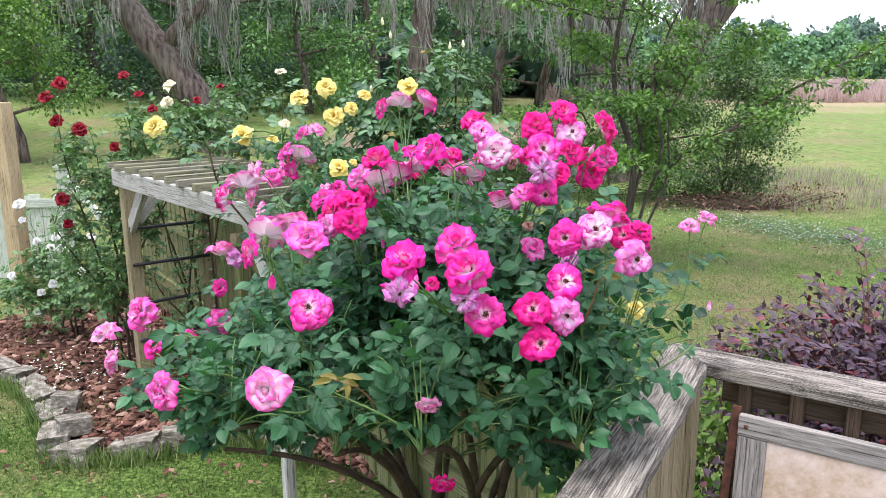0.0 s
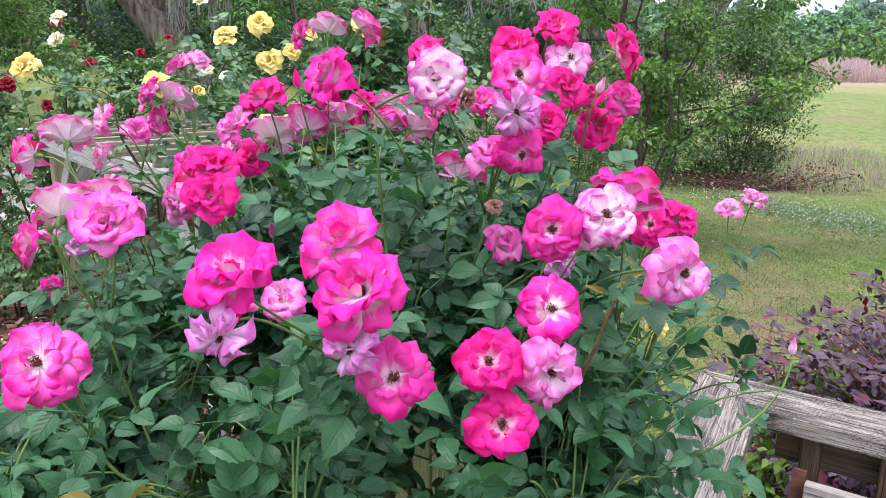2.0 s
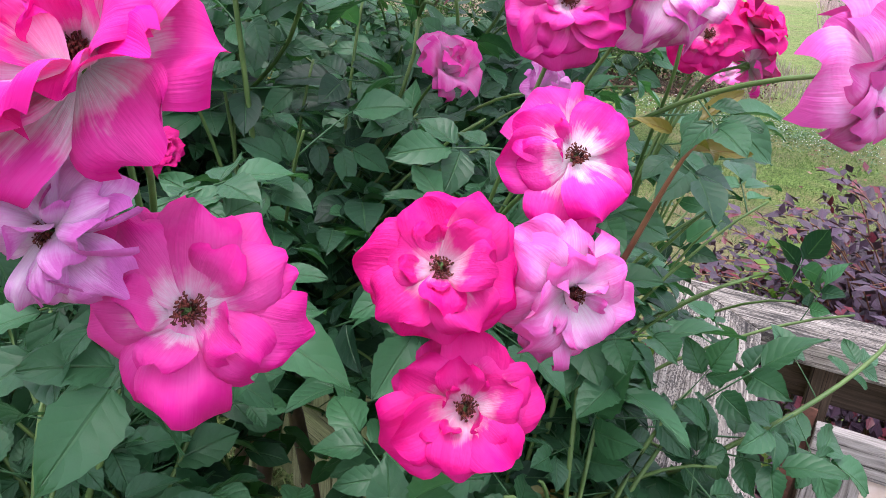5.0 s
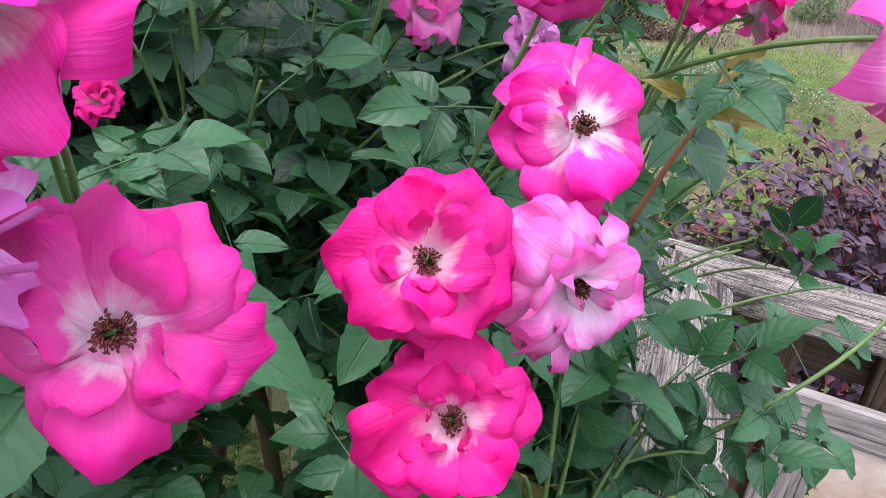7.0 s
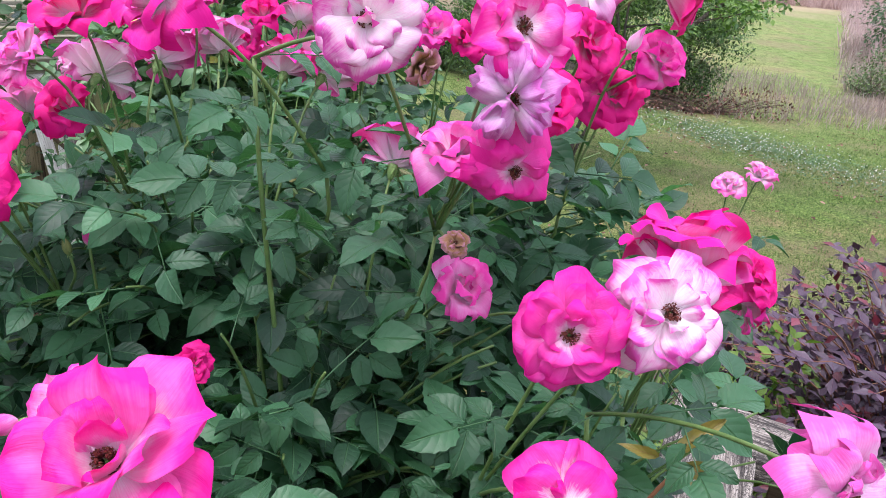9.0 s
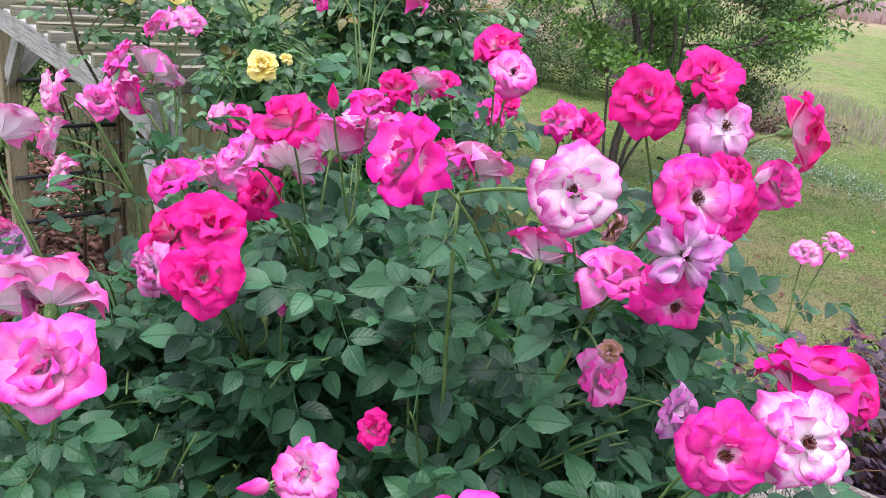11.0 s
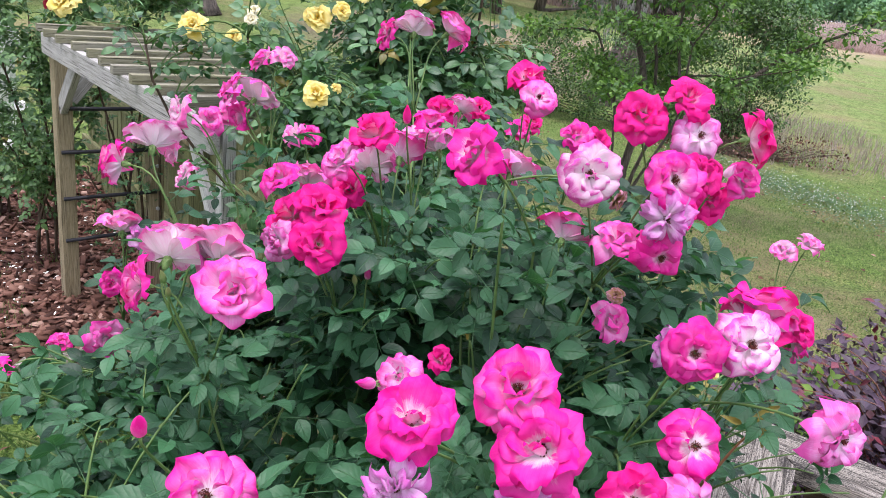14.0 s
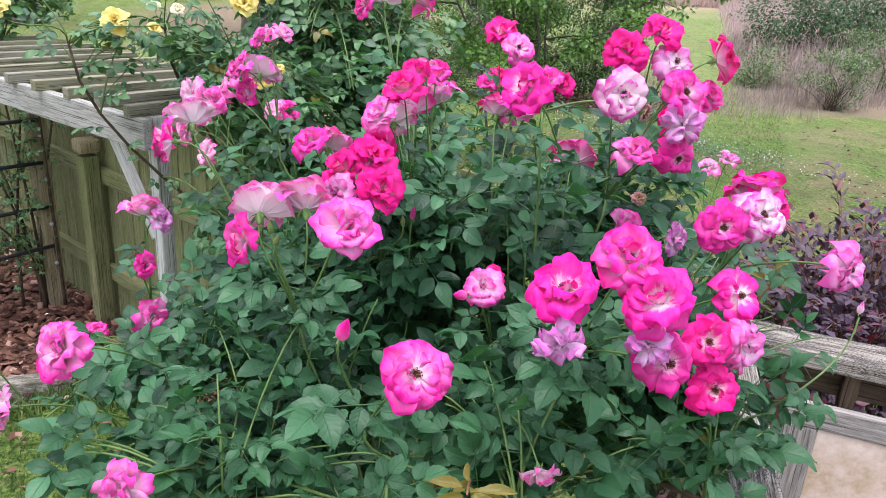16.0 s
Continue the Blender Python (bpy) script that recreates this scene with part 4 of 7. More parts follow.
def build_panel():
    """Framed stone panel that leans on the balusters."""
    z = Vector((0, 0, 1))
    base = CORNER + RIGHT * 0.115 + OUT_R * -0.035 + z * DECK
    p = thing("framed_panel", base, "tan stone panel in silvery wooden frame leaning on the railing", "panel")
    top = 1.285
    n = OUT_R
    lean = n * 0.036
    tl = CORNER + RIGHT * 0.105 - n * 0.012
    h = z * (top - DECK)
    w = 0.62
    low = tl - n * 0.05
    up = (lean + h).normalized()
    def at(s, q):
        return low + RIGHT * s + z * DECK + (lean + h) * q
    board("top_frame", p, FRAME_WOOD, at(0, 0.965), at(w, 0.965), 0.026, 0.060, up=up, bevel=0.004)
    board("bottom_frame", p, FRAME_WOOD, at(0, 0.04), at(w, 0.04), 0.026, 0.060, up=up, bevel=0.004)
    board("side_frame", p, FRAME_WOOD, at(0.04, 0.08), at(0.04, 0.925), 0.024, 0.078, up=RIGHT, bevel=0.004)
    board("side_frame", p, FRAME_WOOD, at(w - 0.04, 0.08), at(w - 0.04, 0.925), 0.024, 0.078, up=RIGHT, bevel=0.004)
    board("stone_slab", p, TILE, at(w / 2, 0.08), at(w / 2, 0.925), 0.016, w - 0.158, up=RIGHT, bevel=0.002, label="tan travertine slab")
    tube("bolt", p, RUST, [at(0.022, 0.965) - n * 0.012, at(0.022, 0.965) - n * 0.017], [0.007, 0.006], 8)
    s = thing("iron_strip", CORNER + RIGHT * 0.06 - OUT_R * 0.02 + z * DECK, "rusty iron strip leaning at the corner of the railing", "metal strip")
    b0 = CORNER + RIGHT * 0.055 - OUT_R * 0.045 + z * DECK
    board("bar", s, RUST, b0, CORNER + RIGHT * 0.092 - OUT_R * 0.006 + z * 1.30, 0.006, 0.024, up=RIGHT, bevel=0.001)


build_deck()
build_railing()
build_panel()


# ---- trees, woods and meadow ----
def limb(a, b, r0, r1, rng, n=9, wander=0.06):
    a, b = Vector(a), Vector(b)
    size = (b - a).length
    pts, rad = [], []
    for i in range(n):
        s = i / (n - 1)
        off = Vector((noise.noise(Vector((s * 3.1 + rng.random() * 0.2, a.x, a.y))), noise.noise(Vector((a.y, s * 3.3, b.x))), 0.4 * noise.noise(Vector((b.z, a.x, s * 2.9)))))
        pts.append(a.lerp(b, s) + off * size * wander * math.sin(math.pi * s) * 2)
        rad.append(r0 + (r1 - r0) * s)
    return pts, rad


def oak(at, trunk, limbs, moss, label, seed, crown=(), hang=1.0):
    """trunk: points of the bole with radii; limbs: (start, end, thickness); moss hangs from the limbs."""
    rng = random.Random(seed)
    tree = thing("oak_tree", at, label, "tree")
    o = Vector(at)
    pts = [o + Vector(p[:3]) for p in trunk]
    fine, rad = [], []
    for i in range(len(pts) - 1):
        for k in range(6):
            s = k / 6
            w = 0.10 * trunk[i][3]
            fine.append(pts[i].lerp(pts[i + 1], s) + Vector((w * noise.noise(Vector((i + s, seed, 0)) * 2), w * noise.noise(Vector((seed, i + s, 4)) * 2), 0)))
            rad.append((trunk[i][3] + (trunk[i + 1][3] - trunk[i][3]) * s) * (1 + 0.07 * noise.noise(Vector((i * 3 + s * 7, seed, 1)))))
    fine.append(pts[-1])
    rad.append(trunk[-1][3])
    tube("trunk", tree, OAK_BARK, fine, rad, 14)
    spots = []
    for a, b, r in limbs:
        p, q = limb(o + Vector(a), o + Vector(b), r, r * 0.35, rng, 10, 0.10)
        tube("limb", tree, OAK_BARK, p, q, 8)
        spots += p[2:]
    npr = np.random.default_rng(seed)
    if moss:
        strand = ([(-.5, 0, 0), (.5, 0, 0), (.35, .1, -.5), (-.4, -.08, -.5), (0.05, 0.02, -1)], [(0, 1, 2, 3), (3, 2, 4)], [(0, 0), (1, 0), (1, .5), (0, .5), (.5, 1)])
        tufts = max(8, moss // 5)
        tuft = npr.integers(0, tufts, moss * 9)
        n = len(tuft)
        pick = npr.integers(0, len(spots), tufts)[tuft]
        drop = (npr.uniform(0.35, 1.0, tufts) * npr.choice([0.5, 0.8, 1.3], tufts))[tuft] * hang * 1.25
        down = npr.random(n) ** 1.3
        spread = (0.15 * (1 - down) + 0.03)[:, None]
        base = np.array([tuple(spots[i]) for i in pick]) + npr.normal(size=(tufts, 3))[tuft] * [0.3, 0.3, 0.05] + npr.normal(size=(n, 3)) * spread * [1, 1, 0.3]
        base[:, 2] -= down * drop * 0.8
        a = npr.uniform(0, 2 * np.pi, n)
        al = np.column_stack([np.cos(a), np.sin(a), 0.10 * npr.normal(size=n)])
        up = np.column_stack([0.22 * npr.normal(size=n), 0.22 * npr.normal(size=n), np.ones(n)])
        ln = npr.uniform(0.2, 0.5, n) * (0.5 + 0.35 * drop)
        joined("moss", tree, MOSS, strand, base, turned(al, up), np.column_stack([0.016 + ln * 0.020, ln * 0.25, ln]), "stuff", "grey hanging moss strands")
    if crown:
        foliage("crown", tree, DARK_WOOD_LEAF, [(o.x + x, o.y + y, o.z + z, r, r, r * 0.55) for x, y, z, r in crown], 700 * len(crown), 0.20, seed + 5, 0.8)
    return tree


oak((-7.6, 22.8, 0.35), [(0.9, 0, -0.3, 0.66), (0.35, 0, 1.3, 0.50), (-0.6, 0, 2.7, 0.46), (-1.9, 0, 4.4, 0.41), (-3.2, 0, 6.4, 0.36)],
    [((-1.9, 0, 4.4), (-6.0, -2, 7.4), 0.26), ((-0.6, 0, 2.9), (2.4, -1, 6.6), 0.24), ((-2.6, 0, 5.4), (1.6, -2, 8.2), 0.24), ((-2.9, 0, 5.8), (-7.5, 1, 6.0), 0.2),
     ((2.4, -1, 6.4), (5.2, -2, 6.2), 0.14), ((1.6, -2, 8.0), (-2, -3, 6.6), 0.12), ((-6, -2, 7.2), (-9, -2, 6.1), 0.12), ((0.6, 0, 5.0), (0.9, -1, 6.2), 0.1)], 900,
    "huge leaning live oak trunk hung with grey moss", 3,
    [(-8, 0, 7.0, 1.8), (-5, 1, 7.8, 1.8), (-2.6, 1, 8.0, 1.7), (0.6, 0, 7.8, 1.6), (3.4, 0, 7.2, 1.6), (5.6, -1, 6.9, 1.3), (-10, 0, 6.3, 1.5)], 2.3)
oak((-0.7, 22.0, 0.3), [(0.0, 0, -0.3, 0.46), (-0.1, 0, 1.6, 0.34), (0.12, 0, 3.4, 0.31), (0.35, 0, 6.5, 0.26)],
    [((0.2, 0, 4.6), (2.6, -1, 6.6), 0.14), ((0.2, 0, 5.0), (-2.4, -1, 6.4), 0.13), ((0.3, 0, 5.8), (3.4, 1, 6.2), 0.1)], 520, "upright oak trunk with vines and grey moss", 4, [(-2.6, 0, 7.0, 1.3), (0.4, 1, 7.2, 1.4), (3.2, 0, 7.0, 1.3)], 1.9)
oak((4.3, 17.2, 0.1), [(-0.4, 0, -0.3, 0.62), (0.0, 0, 1.2, 0.46), (0.9, 0, 2.6, 0.42), (2.1, 0, 4.2, 0.37), (2.8, 0, 6.4, 0.3)],
    [((0.1, 0, 1.4), (-1.0, 0, 4.8), 0.26), ((0.0, 0, 1.2), (-2.2, -0.5, 4.4), 0.2), ((-1.0, 0, 4.4), (-3.6, -1, 5.4), 0.13), ((0.9, 0, 2.6), (0.9, -0.6, 5.4), 0.16),
     ((2.3, 0, 4.6), (0.0, -1, 5.6), 0.12), ((-2.2, -.5, 4.2), (-4.4, -0.4, 4.6), 0.1)], 900, "spreading oak with several grey mossy stems", 5, [(-3.8, 0, 5.6, 1.0), (-1.6, 0.4, 5.9, 1.1), (0.6, 0.3, 6.0, 1.1), (2.2, 0.6, 6.4, 0.9)])


def leafy_tree(name, at, tall, wide, mat, leaves, size, seed, label, low=0.15, bark=OAK_BARK, stems=1, group=""):
    rng = random.Random(seed)
    tree = thing(name, at, label, "tree", group)
    o = Vector(at)
    blobs = []
    for k in range(stems):
        lean = Vector((rng.uniform(-0.2, 0.2), rng.uniform(-0.2, 0.2), 0)) * wide
        base = o + Vector((rng.uniform(-0.1, 0.1), rng.uniform(-0.1, 0.1), -0.1)) * (0 if stems == 1 else 1)
        p, q = limb(base, o + lean + Vector((0, 0, tall * 0.92)), tall * 0.028, tall * 0.006, rng, 9, 0.05)
        tube("trunk", tree, bark, p, q, 8)
        for i in range(9):
            s = low + (0.95 - low) * i / 8
            start = p[min(8, int(s * 8))]
            a = i * 2.4 + k + rng.uniform(-0.4, 0.4)
            reach = wide * (0.55 - 0.3 * s) * rng.uniform(0.7, 1.15)
            end = start + Vector((math.cos(a) * reach, math.sin(a) * reach, tall * rng.uniform(0.02, 0.16)))
            lp, lq = limb(start, end, tall * 0.010, tall * 0.003, rng, 6, 0.12)
            tube("limb", tree, bark, lp, lq, 5)
            r = wide * rng.uniform(0.13, 0.22)
            blobs.append((*end, r, r, r * 0.75))
            mid = start.lerp(end, 0.55)
            blobs.append((mid.x, mid.y, mid.z + 0.1, r * 0.8, r * 0.8, r * 0.55))
    foliage("crown", tree, mat, blobs, leaves, size, seed, 0.75)
    return tree


def cores(name, parent, mat, blobs, share):
    """Dense lumpy heart of each crown, under its outer leaves."""
    verts, faces, uvs = [], [], []
    for j in range(6):
        for i in range(8):
            a, e = 2 * math.pi * i / 8, math.pi * (j / 5 - 0.5)
            k = 1 + (0.16 * math.sin(3 * a + j) + 0.10 * math.sin(7 * a + 2.3 * j)) * math.cos(e)
            verts.append((math.cos(a) * math.cos(e) * k, math.sin(a) * math.cos(e) * k, math.sin(e)))
            uvs.append((i / 8, j / 5))
    for j in range(5):
        for i in range(8):
            n = (i + 1) % 8
            faces.append((j * 8 + i, j * 8 + n, j * 8 + 8 + n, j * 8 + 8 + i))
    b = np.array(blobs)
    turn = [Matrix.Rotation(2.4 * i, 3, "Z") for i in range(len(b))]
    joined(name, parent, mat, (verts, faces, uvs), b[:, :3], np.array([[list(r) for r in m] for m in turn]), np.column_stack([b[:, 3], b[:, 3], b[:, 5]]) * share, "stuff")


def crown_clumps(rng, x, y, tall, wide, count):
    """Leaf clumps that make up one broad crown, reaching almost to the ground."""
    out = []
    for k in range(count):
        s = (k + rng.random()) / count
        a = k * 2.4 + rng.uniform(-0.5, 0.5)
        reach = wide * math.sin(math.pi * (0.18 + 0.74 * s)) * rng.uniform(0.35, 0.8)
        r = wide * rng.uniform(0.30, 0.52) * (1.1 - 0.4 * s)
        px, py = x + math.cos(a) * reach, y + math.sin(a) * reach
        out.append((px, py, rise(x, y) + tall * (0.08 + 0.82 * s), r, r, r * rng.uniform(0.75, 1.05)))
    return out


def build_woods():
    protos = []
    for i, (mat, tall, wide) in enumerate(((WOOD_LEAF, 13, 9), (DARK_WOOD_LEAF, 14, 10), (WOOD_LEAF, 10, 9), (DARK_WOOD_LEAF, 12, 8))):
        x, y = -40 + i * 7.0, 36 + (i % 2) * 6
        protos.append(leafy_tree("woodland_tree", (x, y, rise(x, y)), tall, wide, mat, 6600, 0.27, 60 + i, "tall broadleaf tree at the edge of dense woods", 0.05, group="woodland trees"))
    rng = random.Random(11)
    spots = [(-48, 44), (-33, 47), (-22, 50), (-13, 39), (-8, 46), (-3.5, 38), (1, 47), (5, 40), (9, 47), (-16, 48), (-27, 39), (-19.5, 37), (2.5, 35), (-6, 34), (-11, 33)]
    for i, (x, y) in enumerate(spots):
        s = rng.uniform(0.75, 1.1)
        copy_thing(protos[(i * 3 + i // 4) % 4], pose(x, y, rise(x, y), 0, 0, rng.uniform(0, 360)) @ Matrix.Diagonal((s, s, s, 1)))
    # undergrowth at the edge of the woods
    wood = thing("undergrowth", (-14, 40, 1.2), "dense green undergrowth along the edge of the woods", "undergrowth", kind="stuff")
    blobs, dark = [], []
    for i in range(60):
        x = -55 + i * 1.15 + rng.uniform(-0.7, 0.7)
        y = 35.5 + rng.uniform(-2.0, 6) + (14 if x > -3 else 0)
        h = rng.uniform(1.2, 3.4)
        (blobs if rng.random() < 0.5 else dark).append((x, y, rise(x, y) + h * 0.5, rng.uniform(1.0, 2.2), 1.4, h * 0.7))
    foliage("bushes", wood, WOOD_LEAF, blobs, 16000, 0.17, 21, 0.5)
    # these bushes carry their shade in the leaf colour
    foliage("shaded_bushes", wood, WOOD_SHADE_LEAF, dark, 16000, 0.17, 22, 0.5)
    deep = []
    for i in range(70):
        x = -80 + i * 1.28 + rng.uniform(-1, 1)
        y = 56 + rng.uniform(-3, 3)
        deep.append((x, y, rise(x, y) + rng.uniform(2, 12), 4.5, 2.5, rng.uniform(4, 7)))
    for i in range(70):
        x = -72 + i * 1.17 + rng.uniform(-1, 1)
        y = 50 + rng.uniform(-3, 3)
        deep.append((x, y, rise(x, y) + rng.uniform(0.3, 3), 3.0, 2.0, rng.uniform(2, 3)))
    cores("thicket_core", wood, WOOD_SHADE_LEAF, deep, 0.8)
    foliage("deep_thicket", wood, WOOD_SHADE_LEAF, deep, 48000, 0.72, 23, 0.4)
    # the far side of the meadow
    far = thing("far_woods", (70, 130, 3), "distant row of trees beyond the meadow, haze in their green", "woods", kind="stuff")
    front = []
    for i in range(82):
        x = 4 + i * 1.9 + rng.uniform(-2, 2)
        y = 132 - 0.25 * (x - 40) + rng.uniform(-5, 9)
        front += crown_clumps(rng, x, y, rng.uniform(4, 9.5), rng.uniform(2.0, 3.6), 13)
    cores("inner_crowns", far, HAZY_FAR_LEAF, front, 0.62)
    foliage("far_crowns", far, HAZY_FAR_LEAF, front, 70000, 0.70, 24, 0.42, 0.5, 0.4)
    back = []
    for i in range(60):
        x = -12 + i * 3.4 + rng.uniform(-2, 2)
        y = 163 - 0.2 * (x - 40) + rng.uniform(-4, 4)
        back += crown_clumps(rng, x, y, rng.uniform(10, 14), rng.uniform(4.2, 6.0), 17)
    cores("inner_rear_crowns", far, HAZY_REAR_LEAF, back, 0.66)
    foliage("rear_crowns", far, HAZY_REAR_LEAF, back, 52000, 0.98, 25, 0.40, 0.5, 0.4)


build_woods()


def build_small_tree():
    at = Vector((2.25, 9.0, 0))
    tree = thing("small_tree", at, "slender young tree with several dark stems and light leaves", "tree")
    rng = random.Random(17)
    blobs = []
    stems = [(-0.15, 0.1, 4.6, 0.050), (0.7, -0.1, 4.4, 0.024), (-1.0, 0.3, 4.2, 0.018), (1.0, 0.2, 3.4, 0.020), (0.25, 0.6, 4.8, 0.024)]
    for k, (dx, dy, h, r) in enumerate(stems):
        p, q = limb(at + Vector((dx * 0.06, dy * 0.06, -0.05)), at + Vector((dx, dy, h)), r, r * 0.25, rng, 12, 0.05)
        tube("trunk", tree, THIN_BARK, p, q, 8)
        for i in range(8):
            start = p[3 + i]
            a = rng.uniform(0, 2 * math.pi)
            reach = rng.uniform(0.5, 1.35)
            end = start + Vector((math.cos(a) * reach, math.sin(a) * reach * 0.8, rng.uniform(-0.1, 0.45)))
            lp, lq = limb(start, end, 0.014, 0.004, rng, 6, 0.1)
            tube("limb", tree, THIN_BARK, lp, lq, 5)
            for s in (2, 4, 5):
                blobs.append((*lp[s], 0.30, 0.30, 0.10))
    # one long bough reaches over the lawn
    p, q = limb(at + Vector((0.5, -0.05, 1.3)), at + Vector((2.9, -0.4, 2.75)), 0.03, 0.006, rng, 12, 0.06)
    tube("limb", tree, THIN_BARK, p, q, 6)
    for s in range(4, 12):
        blobs.append((*p[s], 0.20, 0.22, 0.10))
        for k in range(2):
            e = p[s] + Vector((rng.uniform(-0.1, 0.45), rng.uniform(-0.4, 0.3), rng.uniform(-0.22, 0.2)))
            lp, lq = limb(p[s], e, 0.006, 0.003, rng, 4, 0.1)
            tube("twig", tree, THIN_BARK, lp, lq, 4)
            blobs.append((*e, 0.16, 0.16, 0.07))
    foliage("crown", tree, TREE_LEAF, blobs, 21000, 0.064, 31, 0.95, 0.15, 0.9)


build_small_tree()
leafy_tree("leafy_tree", (-11.2, 20.0, rise(-11.2, 20.0)), 5.2, 4.6, TREE_LEAF, 13000, 0.10, 91, "light green young tree with grey trunk on the lawn", 0.35)
leafy_tree("leafy_tree", (-16.5, 24.0, rise(-16.5, 24.0)), 6.4, 5.6, WOOD_LEAF, 13000, 0.12, 92, "broad green tree at the edge of the lawn", 0.2)


def shrub(name, at, blobs, mats, leaves, size, seed, label, twigs=24, category="shrub", shell=0.5, bark=TWIG, group=""):
    rng = random.Random(seed)
    bush = thing(name, at, label, category, group)
    o = Vector(at)
    pieces = []
    for i in range(twigs):
        b = rng.choice(blobs)
        a = rng.uniform(0, 2 * math.pi)
        end = Vector(b[:3]) + Vector((math.cos(a) * b[3] * 0.8, math.sin(a) * b[4] * 0.8, b[5] * rng.uniform(-0.2, 0.85)))
        start = o + Vector((rng.uniform(-0.12, 0.12), rng.uniform(-0.12, 0.12), 0))
        p, q = limb(start, end, 0.006 + 0.006 * size * 6, 0.003, rng, 7, 0.08)
        pieces.append(tube_data([v - o for v in p], q, 5))
    v, f, u = merged(pieces)
    part("branch_mass", mesh_of("branch_mass", v, f, u, [bark]), bush, Matrix.Translation(o), "", "stuff")
    for k, mat in enumerate(mats):
        n = int(leaves * (0.85 if k == 0 else 0.15 / (len(mats) - 1)) if len(mats) > 1 else leaves)
        foliage("leaves", bush, mat, blobs, n, size, seed + k * 7, shell)
    return bush


def sprays(blobs, count, seed):
    """Flat leafy sprays that fill a group of ellipsoids, layer over layer."""
    rng = random.Random(seed)
    size = [b[3] * b[5] for b in blobs]
    out = []
    for b in rng.choices(blobs, size, k=count):
        a, r, h = rng.uniform(0, 2 * math.pi), math.sqrt(rng.random()), rng.uniform(-0.95, 1.0)
        k = r * math.sqrt(1 - 0.9 * h * h) * 1.05
        wide = rng.uniform(0.18, 0.42)
        out.append((b[0] + math.cos(a) * k * b[3], b[1] + math.sin(a) * k * b[4], b[2] + h * b[5], wide, wide, rng.uniform(0.10, 0.20)))
    return out


THICKET = [(4.3, 13.9, 0.8, 0.9, 0.9, 0.9), (5.3, 13.8, 1.15, 1.0, 0.9, 1.15), (5.95, 14.0, 1.15, 0.60, 0.7, 1.0), (5.2, 14.2, 2.2, 0.9, 0.7, 0.55), (3.1, 14.4, 0.8, 0.9, 0.8, 0.9), (5.7, 13.6, 2.0, 0.5, 0.5, 0.4), (2.0, 15, 0.7, 1.0, 0.8, 0.8), (0.9, 15.6, 0.5, 0.9, 0.7, 0.6)]
shrub("thicket", (5.3, 13.9, 0.0), sprays([(x, y, z + 0.15, a, b, c) for x, y, z, a, b, c in THICKET], 340, 40), (SHRUB_LEAF, TREE_LEAF), 51000, 0.055, 41, "dense dark green thicket under the oak", 70, shell=0.95)
shrub("brush_heap", (5.6, 12.9, 0.0), [(5.2, 12.9, 0.12, 0.8, 0.45, 0.22), (6.2, 12.8, 0.16, 0.7, 0.45, 0.30), (4.2, 13.0, 0.1, 0.7, 0.4, 0.16)], (CHIP,), 1500, 0.055, 49, "heap of dry brown brush beneath the thicket", 90, "brush")
shrub("thicket", (0.4, 15.5, 0.0), [(0.4, 15.5, 0.25, 1.4, 0.8, 0.35), (-1.4, 16.5, 0.3, 1.4, 0.8, 0.4), (1.6, 16.5, 0.4, 1.2, 0.8, 0.5)], (SHRUB_LEAF,), 9000, 0.07, 42, "low green thicket at the edge of the lawn", 30)
for k, (x, y, s) in enumerate(((10.6, 13.6, 1.0), (10.6, 16.4, 0.8), (12.5, 12.4, 1.1), (13.4, 15.5, 1.25), (15, 18, 1.4))):
    shrub("field_shrub", (x, y, 0.0), sprays([(x, y, 0.55 * s, 0.7 * s, 0.6, 0.55 * s), (x + 0.5, y + 0.3, 0.75 * s, 0.55 * s, 0.5, 0.45 * s)], 26, 140 + k), (GREY_LEAF, TREE_LEAF), 2600, 0.058, 43 + k, "grey-green sapling shrub among dry weeds", 30, shell=0.95, group="field shrubs")
shrub("field_tree", (17.5, 22, 0.1), [(17.5, 22, 2.2, 2.4, 1.8, 1.6), (19.5, 23, 2.6, 2.2, 1.8, 1.8), (15.6, 22.6, 1.6, 1.4, 1.4, 1.2)], (DARK_WOOD_LEAF,), 20000, 0.10, 51, "broad dark evergreen tree in the meadow", 40, "tree")


